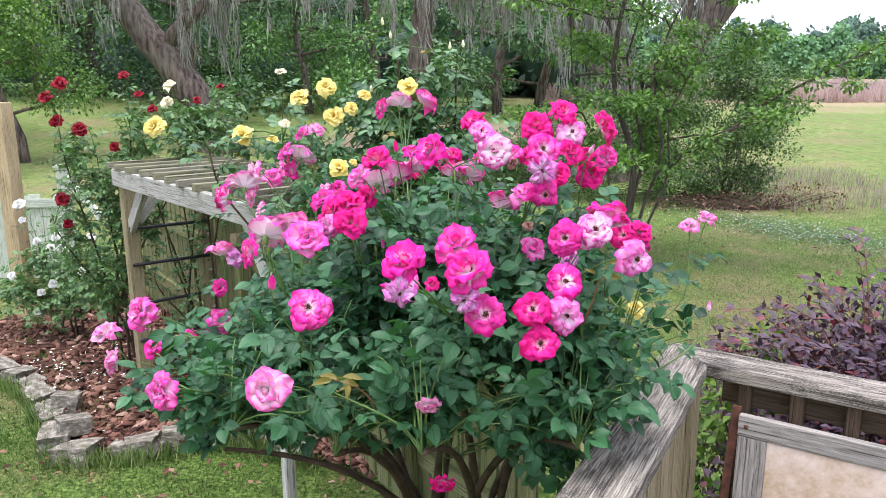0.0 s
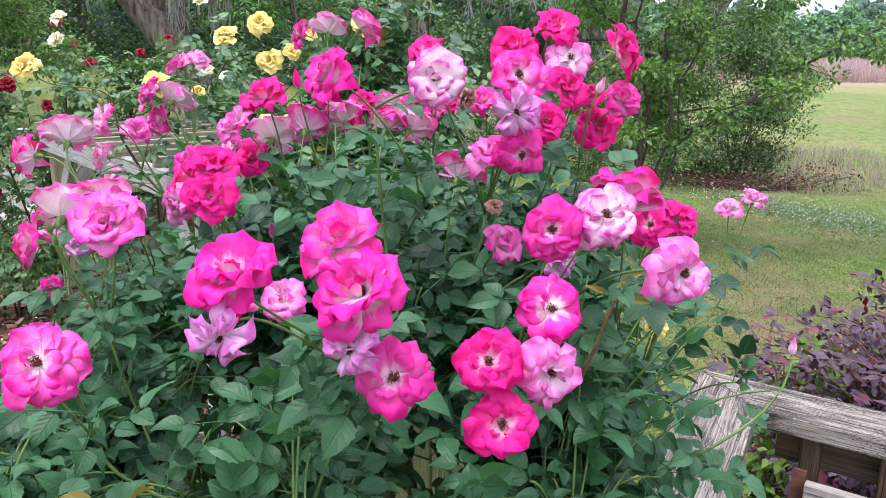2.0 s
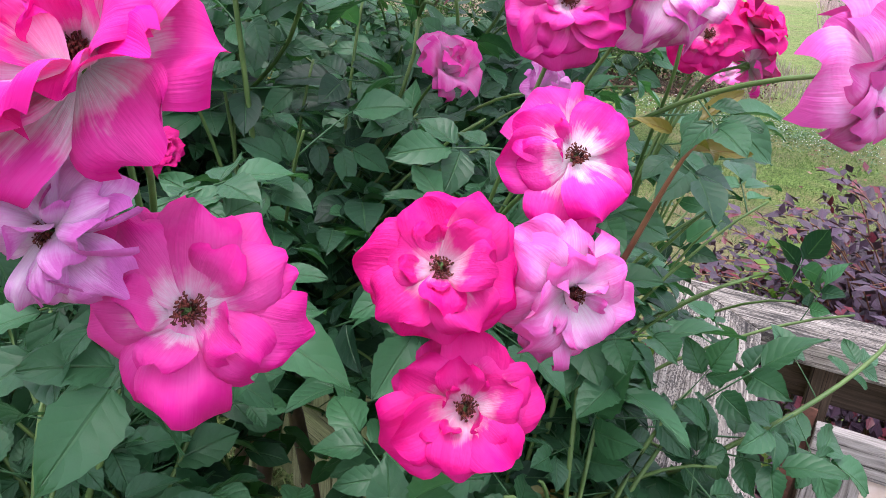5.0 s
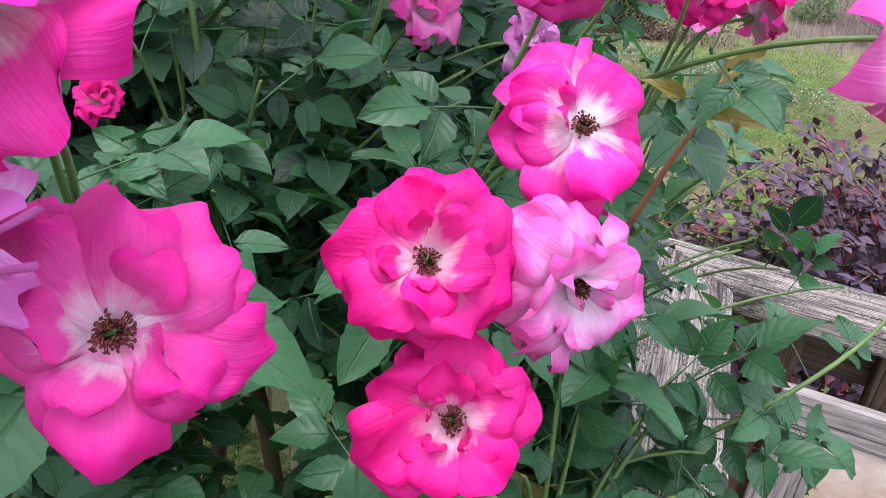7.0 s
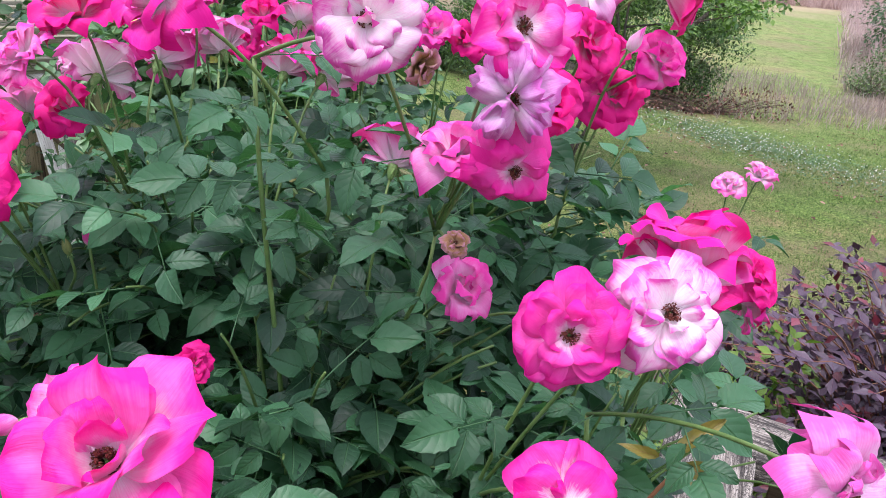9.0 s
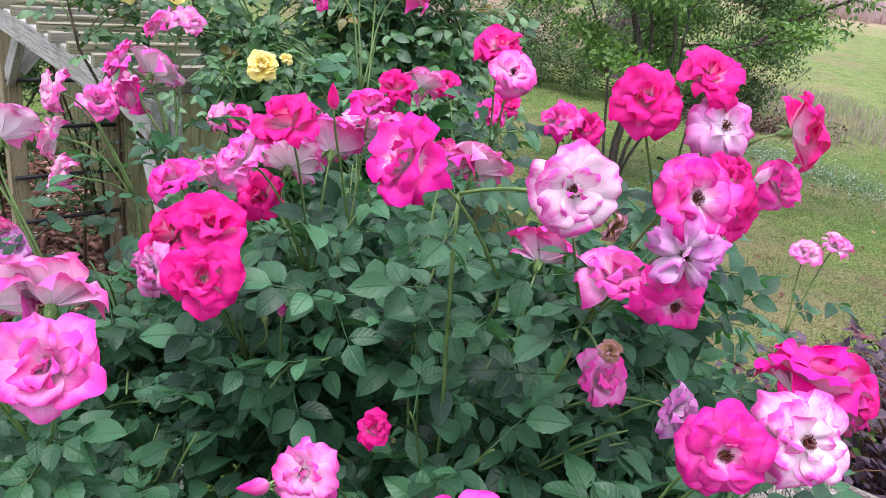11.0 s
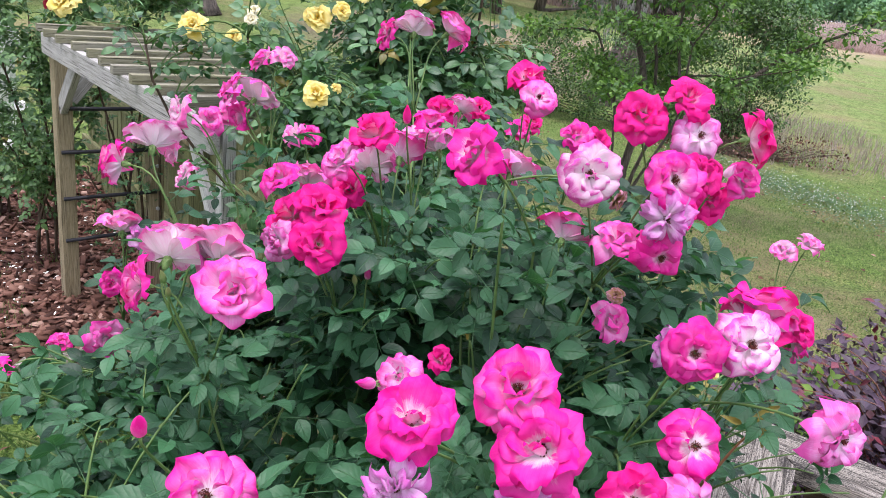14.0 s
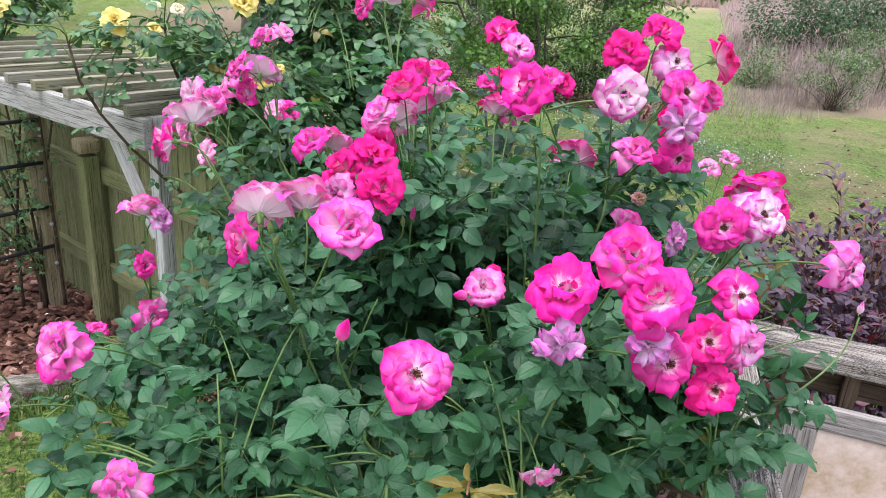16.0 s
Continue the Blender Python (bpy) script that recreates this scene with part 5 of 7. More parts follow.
def build_meadow():
    rng = np.random.default_rng(71)
    blade = ([(-.5, 0, 0), (.5, 0, 0), (.32, .08, .6), (0, .2, 1)], [(0, 1, 2, 3)], [(0, 0), (1, 0), (1, .6), (.5, 1)])

    def stand(name, label, mat, x, y, tall, wide, lean=0.25):
        n = len(x)
        base = np.column_stack([x, y, rises(x, y) - 0.02])
        a = rng.uniform(0, 2 * np.pi, n)
        al = np.column_stack([np.cos(a), np.sin(a), 0 * a])
        up = np.column_stack([lean * rng.normal(size=n), lean * rng.normal(size=n), np.ones(n)])
        # y axis along the ground, z axis up the blade
        s = np.column_stack([wide * rng.uniform(0.7, 1.4, n), tall, tall])
        ob = joined(name, None, mat, blade, base, turned(al, up), s, "stuff", label, (float(x.mean()), float(y.mean()), 0.0))
        return tagged(ob, label, "grass")

    n = 42000
    x, y = rng.uniform(6, 70, n), rng.uniform(46, 62, n)
    y += 0.12 * (x - 20)
    stand("tall_meadow_grass", "tall dry pinkish meadow grass", TALL_GRASS, x, y, rng.uniform(0.9, 1.7, n) * (0.85 + 0.15 * np.sin(x * 0.7 + np.sin(y * 0.5))), 0.04, 0.25)
    n = 44000
    x, y = rng.uniform(8.2, 22, n), rng.uniform(13.0, 26, n)
    keep = (x > 0.60 * y + rng.uniform(0.0, 1.2, n)) & (y > 13.4 + rng.uniform(0, 0.8, n))
    x, y = x[keep], y[keep]
    stand("dry_weeds", "standing dry straw-coloured weeds", STRAW, x, y, rng.uniform(0.2, 0.7, len(x)) * (0.6 + 0.4 * np.sin(x * 1.7) * np.sin(y * 1.3)), 0.014, 0.35)
    n = 30000
    x, y = rng.uniform(14, 44, n), rng.uniform(20, 46, n)
    keep = x > 0.60 * y + rng.uniform(0.0, 1.5, n)
    x, y = x[keep], y[keep]
    stand("dry_weeds", "pinkish dry weeds of the rough meadow", TALL_GRASS, x, y, rng.uniform(0.3, 0.8, len(x)), 0.05, 0.35)
    n = 2600
    x, y = rng.uniform(5.6, 9.5, n), rng.uniform(12.4, 18, n)
    stand("dry_weeds", "thin straw-coloured weeds at the lawn's edge", STRAW, x, y, rng.uniform(0.08, 0.30, n), 0.012, 0.4)
    # lawn near the garden bed
    n = 60000
    x, y = rng.uniform(-3.9, 0.6, n), rng.uniform(2.3, 5.6, n)
    e = np.array(EDGE)
    edge = np.interp(x, e[:, 0], e[:, 1])
    keep = (y < edge - 0.05) & ((x - 0.756) * 0.877 - (y - 2.03) * 0.48 < -0.2)
    x, y = x[keep], y[keep]
    stand("lawn_grass", "short green lawn grass beside the flower bed", GRASS, x, y, rng.uniform(0.02, 0.065, len(x)), 0.008, 0.8)
    n = 2600
    k = rng.integers(0, len(EDGE) - 1, n)
    f = rng.random(n)[:, None]
    p = e[k] * (1 - f) + e[k + 1] * f + rng.normal(size=(n, 2)) * 0.03 - np.array([0.02, 0.11])
    stand("grass_tufts", "longer grass tufts along the stone edging", GRASS, p[:, 0], p[:, 1], rng.uniform(0.07, 0.17, n), 0.008, 0.45)
    n = 1500
    k = rng.integers(0, 9, n)
    c = np.array([(-3.3, 5.75), (-2.95, 5.5), (-2.75, 5.15), (-3.6, 6.1), (-2.4, 4.75), (-3.1, 6.2), (-2.5, 5.5), (-2.2, 4.45), (-3.8, 6.5)])[k]
    p = c + rng.normal(size=(n, 2)) * (0.05 + 0.03 * (k % 3))[:, None]
    stand("bed_weeds", "small tufts of grass growing through the mulch", GRASS, p[:, 0], p[:, 1], rng.uniform(0.07, 0.15, n), 0.008, 0.7)
    n = 420
    x, y = rng.uniform(-3.6, 0.4, n), rng.uniform(2.6, 5.0, n)
    keep = (y < np.interp(x, e[:, 0], e[:, 1]) - 0.15) & ((x - 0.756) * 0.877 - (y - 2.03) * 0.48 < -0.25)
    x, y = x[keep], y[keep]
    n = len(x)
    ob = joined("leaf_litter", None, CHIP, LEAF_FLAT, np.column_stack([x, y, rng.uniform(0.045, 0.075, n)]), turned(random_dirs(rng, n) * [1, 1, 0.2], np.array([0, 0, 1.0]) + 0.4 * random_dirs(rng, n)), rng.uniform(0.025, 0.06, n), "stuff", "brown fallen leaves on the lawn by the bed", (-1.5, 3.6, 0))
    tagged(ob, "", "leaf litter")
    n = 96000
    r = rng.uniform(0, 1, n) ** 0.8
    x, y = 0.9 + rng.uniform(0, 1, n) * (1.5 + 7.5 * r), 3.4 + r * 11.0
    keep = np.sin(x * 2.1 + np.sin(y * 1.7)) * np.sin(y * 2.6 + np.sin(x * 1.3)) + rng.normal(size=n) * 0.5 > -0.55
    x, y, r = x[keep], y[keep], r[keep]
    stand("lawn_grass", "short green lawn grass beyond the railing", GRASS, x, y, rng.uniform(0.02, 0.055, len(x)), 0.007 + 0.006 * r, 0.6)
    n = 2600
    x, y = rng.uniform(1.5, 10, n), rng.uniform(4, 14.5, n)
    keep = rng.random(n) < 0.25 + 0.75 * (np.sin(x * 1.3) * np.sin(y * 0.9 + 1) > 0.2)
    x, y = x[keep], y[keep]
    n = len(x)
    ob = joined("leaf_litter", None, CHIP, LEAF_FLAT, np.column_stack([x, y, rng.uniform(0.03, 0.055, n)]), turned(random_dirs(rng, n) * [1, 1, 0.2], np.array([0, 0, 1.0]) + 0.5 * random_dirs(rng, n)), rng.uniform(0.03, 0.07, n), "stuff", "scattered brown fallen leaves on the lawn", (5.0, 9.0, 0))
    tagged(ob, "", "leaf litter")
    n = 850
    s = rng.normal(size=n) * 1.1
    x, y = 5.25 + 0.7 * s, 10.7 - 0.8 * s + rng.normal(size=n) * 0.8
    head = ([(0.5, 0, 0), (0, 0.5, 0), (-0.5, 0, 0), (0, -0.5, 0), (0, 0, 0.45), (0, 0, -0.3)], [(0, 1, 4), (1, 2, 4), (2, 3, 4), (3, 0, 4), (1, 0, 5), (2, 1, 5), (3, 2, 5), (0, 3, 5)], [(0, 0)] * 6)
    ob = joined("clover_flowers", None, CLOVER, head, np.column_stack([x, y, np.full(n, 0.065)]), np.tile(np.eye(3), (n, 1, 1)), rng.uniform(0.010, 0.018, n), "stuff", "scattered white clover heads in the lawn", (5.25, 10.7, 0))
    tagged(ob, "", "clover")
    n = 4200
    s = rng.normal(size=n) * 1.0
    x, y = 5.25 + 0.7 * s, 10.7 - 0.8 * s + rng.normal(size=n) * 0.75
    ob = joined("clover_leaves", None, CLOVER_LEAF, LEAF_FAR, np.column_stack([x, y, rng.uniform(0.02, 0.05, n)]), turned(random_dirs(rng, n) * [1, 1, 0.2], np.array([0, 0, 1.0]) + 0.4 * random_dirs(rng, n)), rng.uniform(0.03, 0.05, n), "stuff", "patch of blue-green clover leaves in the lawn", (5.25, 10.7, 0))
    tagged(ob, "", "clover")


build_meadow()

PURPLE = [(1.30, 2.42, 1.02, 0.30, 0.28, 0.28), (1.65, 2.38, 1.05, 0.38, 0.36, 0.32), (2.0, 2.25, 1.05, 0.42, 0.36, 0.33), (1.42, 2.86, 0.98, 0.40, 0.34, 0.32), (1.15, 2.20, 0.85, 0.20, 0.2, 0.38), (1.55, 2.02, 0.85, 0.3, 0.2, 0.36),
          (1.85, 2.95, 1.06, 0.46, 0.40, 0.34), (2.35, 2.85, 1.12, 0.48, 0.42, 0.36), (1.35, 3.10, 0.70, 0.36, 0.32, 0.40), (1.85, 3.25, 0.72, 0.50, 0.34, 0.44), (2.45, 3.15, 0.80, 0.50, 0.36, 0.46), (1.02, 2.34, 0.55, 0.24, 0.24, 0.34)]


def purple_shrub():
    at = Vector((1.7, 2.62, 0.0))
    bush = shrub("purple_shrub", at, [(x, y, z + 0.02, a * 0.95, b * 0.95, c * 0.9) for x, y, z, a, b, c in PURPLE], (PURPLE_LEAF, WINE_LEAF), 23000, 0.036, 81, "low shrub with dark purple leaves behind the railing", 40, shell=0.9)
    rng = random.Random(85)
    pieces, spots, ways, faces, sizes, red = [], [], [], [], [], []
    for k in range(110):
        a, r = k * 2.4, math.sqrt((k + 0.5) / 110)
        tip = at + Vector((math.cos(a) * r * 0.82 + 0.05, math.sin(a) * r * 0.58, 1.40 - 0.22 * r + rng.uniform(-0.08, 0.10)))
        if tip.x > 1.45 and tip.y > 2.55 and k % 5 < 3:
            tip.z += rng.uniform(0.05, 0.30)
        if (tip - CORNER).dot(OUT_R) < 0.22:
            tip += OUT_R * (0.24 - (tip - CORNER).dot(OUT_R))
        foot = at.lerp(tip, 0.45)
        foot.z = 0.75
        out = Vector((tip.x - at.x, tip.y - at.y, 0)) * 0.35
        pts = curve(foot, foot + Vector((0, 0, 0.30)), tip - out - Vector((0, 0, -0.02)), tip, 12)
        pieces.append(tube_data([p - at for p in pts], [0.0042 - 0.003 * i / 11 for i in range(12)], 4))
        for i in range(4, 12):
            axis = (pts[i] - pts[i - 1]).normalized()
            side = axis.cross(Vector((0, 0, 1))).normalized()
            for w in ((1, -1) if i < 11 else (1, -1, 0)):
                spots.append(tuple(pts[i]))
                ways.append(tuple(side * w * 0.9 + axis * 0.75 + Vector((0, 0, rng.uniform(-0.25, 0.35)))))
                faces.append((rng.uniform(-0.4, 0.4), rng.uniform(-0.5, 0.2), 1.0))
                size = rng.uniform(0.034, 0.062)
                sizes.append((size * 0.78, size, size))
                red.append(rng.random() < (0.07 if i < 9 else 0.24))
    v, f, u = merged(pieces)
    part("twig_mass", mesh_of("twig_mass", v, f, u, [WINE_STEM]), bush, Matrix.Translation(at), "", "stuff")
    red = np.array(red)
    for name, mat, keep in (("spray_leaves", PURPLE_LEAF, ~red), ("wine_leaves", WINE_LEAF, red)):
        joined(name, bush, mat, LEAF_FLAT, np.array(spots)[keep], turned(np.array(ways), np.array(faces))[keep], np.array(sizes)[keep])


purple_shrub()
shrub("green_groundcover", (1.08, 2.75, 0.0), [(1.10, 2.62, 1.02, 0.14, 0.14, 0.16), (1.20, 2.70, 1.15, 0.12, 0.12, 0.12), (1.02, 2.62, 0.80, 0.2, 0.24, 0.26), (1.15, 3.0, 0.80, 0.22, 0.2, 0.2)], (GROUNDCOVER,), 900, 0.046, 83, "light green leafy plant beside the purple shrub", 16)


# ---- roses ----
COARSE = {}


def petal_pair(*shape, **more):
    """A fine petal and a coarser twin of the same shape."""
    fine = petal_mesh("petal", *shape, **more)
    COARSE[fine.name] = petal_mesh("petal", *shape, nu=7, nv=6, **more)
    return fine


def petal_mesh(name, seed, wide, cup, bend, curl, ruffle=0.05, point=0.0, claw=0.30, fold=0.0, nu=12, nv=9):
    """One petal of length 1 along y with its inner face up: broad blade, narrow claw, rolled rim; two skins."""
    rng = random.Random(seed)
    ph = [rng.uniform(0, 6.3) for _ in range(5)]
    skew, twist = rng.uniform(-0.12, 0.12), rng.uniform(-0.16, 0.16)
    notch, pleat = rng.choice((0.0, 0.0, 0.07, 0.10)), rng.uniform(0.008, 0.019)
    grid = []
    for j in range(nv + 1):
        v = j / nv
        if v < 0.62:
            w = claw + (1 - claw) * math.sin(0.5 * math.pi * v / 0.62) ** 1.15
        else:
            w = math.sqrt(max(0.0, 1 - ((v - 0.62) / 0.46) ** 2.6))
        row = []
        for i in range(nu + 1):
            u = 2 * i / nu - 1
            rim = v ** 3
            x = 0.5 * wide * w * u + skew * v * v
            y = v * (1 - 0.13 * u * u * v * v) + point * rim * math.exp(-(u / 0.3) ** 2) - 0.03 * rim * math.cos(3.4 * u + ph[0]) - notch * rim * math.exp(-((u - 2 * skew) / 0.22) ** 2)
            z = cup * (u * w) ** 2 * (0.35 + 0.65 * v) + bend * v * v
            roll = max(0.0, v - 0.55) / 0.45
            z -= curl * roll ** 2 * (1 + 0.35 * math.sin(2.2 * u + ph[1]))
            y -= 0.35 * curl * roll ** 3
            side = max(0.0, abs(u) - 0.55) / 0.45
            z -= curl * 0.85 * side ** 2 * v
            z += ruffle * (1.25 * math.sin(3.1 * u + ph[2]) * v * v + 0.5 * math.sin(6.2 * u + 2 * v + ph[3]) * rim)
            z += twist * u * v * v + pleat * math.sin(8.0 * u + ph[4]) * v * (1 - 0.45 * v)
            z += fold * math.exp(-(u / 0.22) ** 2) * v * (1 - 0.4 * v)
            row.append(Vector((x, y, z)))
        grid.append(row)
    verts, uvs, faces, slots = [], [], [], []
    for skin in (0, 1):
        for j, row in enumerate(grid):
            for i, p in enumerate(row):
                a = grid[j][min(i + 1, nu)] - grid[j][max(i - 1, 0)]
                b = grid[min(j + 1, nv)][i] - grid[max(j - 1, 0)][i]
                n = a.cross(b)
                n = n.normalized() if n.length > 1e-9 else Vector((0, 0, 1))
                thin = 0.006 if 0 < i < nu and 0 < j < nv else 0.0004
                verts.append(p + n * (thin if skin == 0 else -thin))
                uvs.append((i / nu, j / nv))
    k = (nu + 1) * (nv + 1)
    for j in range(nv):
        for i in range(nu):
            a, b, c, d = j * (nu + 1) + i, j * (nu + 1) + i + 1, (j + 1) * (nu + 1) + i + 1, (j + 1) * (nu + 1) + i
            faces.append((a, b, c, d))
            slots.append(0)
            faces.append((k + a, k + d, k + c, k + b))
            slots.append(1)
    front, back = PETALS["pink"]
    return mesh_of(name, verts, faces, uvs, [front, back], slots)


BROAD = [petal_pair(100 + i, 0.88 + 0.08 * (i % 3), 0.03 + 0.04 * (i % 4), 0.08 + 0.05 * (i % 2), 0.14 + 0.07 * (i % 3), 0.07, 0.02 + 0.04 * (i % 2), 0.24, fold=-0.03) for i in range(8)]
CUPPED = [petal_pair(120 + i, 0.90, 0.20 + 0.06 * (i % 3), 0.20, 0.20 + 0.08 * (i % 2), 0.07, 0.05 * (i % 2), 0.26) for i in range(6)]
SMALL = [petal_pair(140 + i, 0.80, 0.30, 0.30, 0.14, 0.07, 0.04, fold=-0.06) for i in range(4)]
POINTED = [petal_pair(160 + i, 0.80, 0.02, 0.02, 0.28 + 0.06 * (i % 3), 0.07, 0.14, 0.26) for i in range(5)]
ROLLED = [petal_pair(180 + i, 0.62 + 0.1 * (i % 2), -0.5, 0.12, 0.26, 0.10, 0.08, 0.4, fold=0.16) for i in range(4)]


def stamens_mesh():
    rng = random.Random(77)
    pieces = []
    for i in range(64):
        a = rng.uniform(0, 6.283)
        r0, r1 = rng.uniform(0.02, 0.07), rng.uniform(0.03, 0.155)
        h = 0.17 - r1 * 0.25 + rng.uniform(-0.02, 0.03)
        base = Vector((math.cos(a) * r0, math.sin(a) * r0, 0.03))
        tip = Vector((math.cos(a + 0.5) * r1, math.sin(a + 0.5) * r1, h))
        mid = base.lerp(tip, 0.5) + Vector((0, 0, 0.03))
        pieces.append(tube_data([base, mid, tip], [0.006, 0.006, 0.005], 3))
        d = Vector((rng.uniform(-1, 1), rng.uniform(-1, 1), rng.uniform(-0.4, 0.8))).normalized() * 0.017
        pieces.append(tube_data([tip - d, tip, tip + d], [0.004, 0.011, 0.004], 4))
    v, f, u = merged(pieces)
    return mesh_of("stamens", v, f, u, [STAMEN])


def calyx_mesh():
    pieces = [tube_data([(0, 0, -0.34), (0, 0, -0.24), (0, 0, -0.12), (0, 0, -0.02), (0, 0, 0.05)], [0.045, 0.085, 0.125, 0.11, 0.04], 10)]
    for i in range(5):
        a = 2 * math.pi * i / 5
        c, s = math.cos(a), math.sin(a)
        row = []
        for r, z, w in ((0.08, -0.05, 0.055), (0.16, -0.10, 0.055), (0.24, -0.18, 0.035), (0.30, -0.28, 0.006)):
            row.append((Vector((c * r - s * w, s * r + c * w, z)), Vector((c * r, s * r, z - 0.02)), Vector((c * r + s * w, s * r - c * w, z))))
        v = [p for q in row for p in q]
        f = [(k * 3 + j, k * 3 + j + 1, k * 3 + j + 4, k * 3 + j + 3) for k in range(3) for j in range(2)]
        pieces.append((v, f, [(0.5, 0.5)] * len(v)))
    v, f, u = merged(pieces)
    return mesh_of("bloom", v, f, u, [SEPAL])


STAMENS, CALYX = stamens_mesh(), calyx_mesh()


def whorl(out, rng, meshes, count, tilt, length, start, spread=13, lift=0.0, out_r=0.04):
    for i in range(count):
        a = start + 360.0 * i / count + rng.uniform(-spread, spread)
        t = tilt + rng.uniform(-spread, spread)
        s = length * rng.uniform(0.86, 1.10)
        m = pose(0, 0, lift, 0, 0, a) @ pose(0, out_r, 0, t, rng.uniform(-17, 17), rng.uniform(-9, 9)) @ Matrix.Diagonal((s, s, s, 1))
        out.append((meshes[rng.randrange(len(meshes))], m))


def bloom_plan(kind, seed):
    rng = random.Random(seed)
    out, open_heart = [], True
    if kind == "open":
        whorl(out, rng, BROAD, 7, -5, 1.0, 0, 13)
        whorl(out, rng, BROAD, 6, 10, 0.90, 26, 15, lift=0.015)
        whorl(out, rng, BROAD + CUPPED, 5, 24, 0.68, 15, 22, 0.02)
        whorl(out, rng, SMALL, 4, 44, 0.38, 70, 34, 0.0, 0.16)
    elif kind == "full":
        whorl(out, rng, BROAD, 8, -6, 1.0, 0, 12)
        whorl(out, rng, BROAD, 7, 6, 0.84, 24, 16, lift=0.015)
        whorl(out, rng, BROAD, 6, 18, 0.64, 12, 20, 0.03)
        whorl(out, rng, SMALL + ROLLED, 4, 40, 0.38, 70, 36, 0.0, 0.12)
    elif kind == "flat":
        whorl(out, rng, POINTED, 8, -10, 1.0, 0, 13)
        whorl(out, rng, POINTED, 6, 12, 0.88, 30, 18, lift=0.015)
        whorl(out, rng, CUPPED + SMALL, 4, 36, 0.60, 50, 22, 0.0, 0.14)
    elif kind == "wide":
        whorl(out, rng, BROAD, 6, -8, 1.0, 0, 9)
        whorl(out, rng, BROAD, 5, 8, 0.84, 30, 14, lift=0.015)
        whorl(out, rng, SMALL + ROLLED, 3, 40, 0.40, 70, 30, 0.0, 0.14)
    elif kind == "bowl":
        whorl(out, rng, BROAD, 6, 4, 1.0, 0, 16)
        whorl(out, rng, BROAD, 6, 28, 0.96, 36, 18, lift=0.01)
        whorl(out, rng, BROAD + CUPPED, 5, 46, 0.74, 10, 24, 0.02, 0.08)
        whorl(out, rng, SMALL, 3, 58, 0.5, 50, 28, 0.02, 0.10)
    elif kind == "cup":
        open_heart = False
        whorl(out, rng, BROAD, 7, 4, 1.0, 0, 16)
        whorl(out, rng, BROAD + CUPPED, 6, 26, 0.90, 36, 18, lift=0.01)
        whorl(out, rng, CUPPED, 5, 48, 0.72, 10, 20, 0.02)
        whorl(out, rng, SMALL, 3, 66, 0.48, 40, 20, 0.02)
    elif kind == "half":
        open_heart = False
        whorl(out, rng, BROAD, 5, 20, 1.0, 0, 15)
        whorl(out, rng, CUPPED + BROAD, 5, 44, 0.96, 36, 18)
        whorl(out, rng, CUPPED, 3, 62, 0.84, 10, 16, 0.01)
        whorl(out, rng, SMALL, 2, 74, 0.62, 40, 14, 0.02)
    elif kind == "bell":
        open_heart = False
        whorl(out, rng, BROAD, 5, 32, 1.0, 0, 20)
        whorl(out, rng, CUPPED + BROAD, 5, 48, 1.0, 36, 16)
        whorl(out, rng, CUPPED + BROAD, 4, 62, 0.94, 10, 16, 0.01)
    elif kind == "loose":
        whorl(out, rng, BROAD, 6, -6, 1.0, 0, 18)
        whorl(out, rng, BROAD, 5, 20, 0.90, 30, 20, lift=0.015)
        whorl(out, rng, CUPPED, 4, 44, 0.68, 15, 24, 0.02)
        whorl(out, rng, SMALL, 3, 60, 0.44, 70, 28, 0.02, 0.10)
    elif kind == "spent":
        whorl(out, rng, POINTED, 5, 6, 1.0, 0, 20)
        whorl(out, rng, ROLLED, 6, 30, 0.92, 25, 20)
        whorl(out, rng, ROLLED + SMALL, 5, 56, 0.70, 12, 22)
    elif kind == "ragged":
        whorl(out, rng, BROAD + POINTED, 8, -12, 1.0, 0, 14)
        whorl(out, rng, BROAD + POINTED, 7, 8, 0.88, 25, 18, lift=0.015)
        whorl(out, rng, BROAD + ROLLED, 6, 30, 0.66, 12, 22, 0.02)
        whorl(out, rng, ROLLED + SMALL, 4, 52, 0.46, 40, 26, 0.02, 0.10)
    elif kind == "double":
        open_heart = False
        whorl(out, rng, BROAD, 7, 0, 0.98, 0)
        whorl(out, rng, BROAD, 7, 22, 0.86, 25)
        whorl(out, rng, CUPPED, 6, 45, 0.70, 10)
        whorl(out, rng, SMALL, 6, 66, 0.52, 30, 14)
    return out, open_heart


PLANS = {k: [bloom_plan(k, 900 + 13 * i + len(k)) for i in range(4)] for k in ("open", "full", "flat", "wide", "bowl", "cup", "half", "bell", "loose", "spent", "ragged", "double")}
BLOOMS = []
COUNT = [0]


def facing(az, el):
    a, e = radians(az), radians(el)
    return Vector((math.sin(a) * math.cos(e), -math.cos(a) * math.cos(e), math.sin(e)))


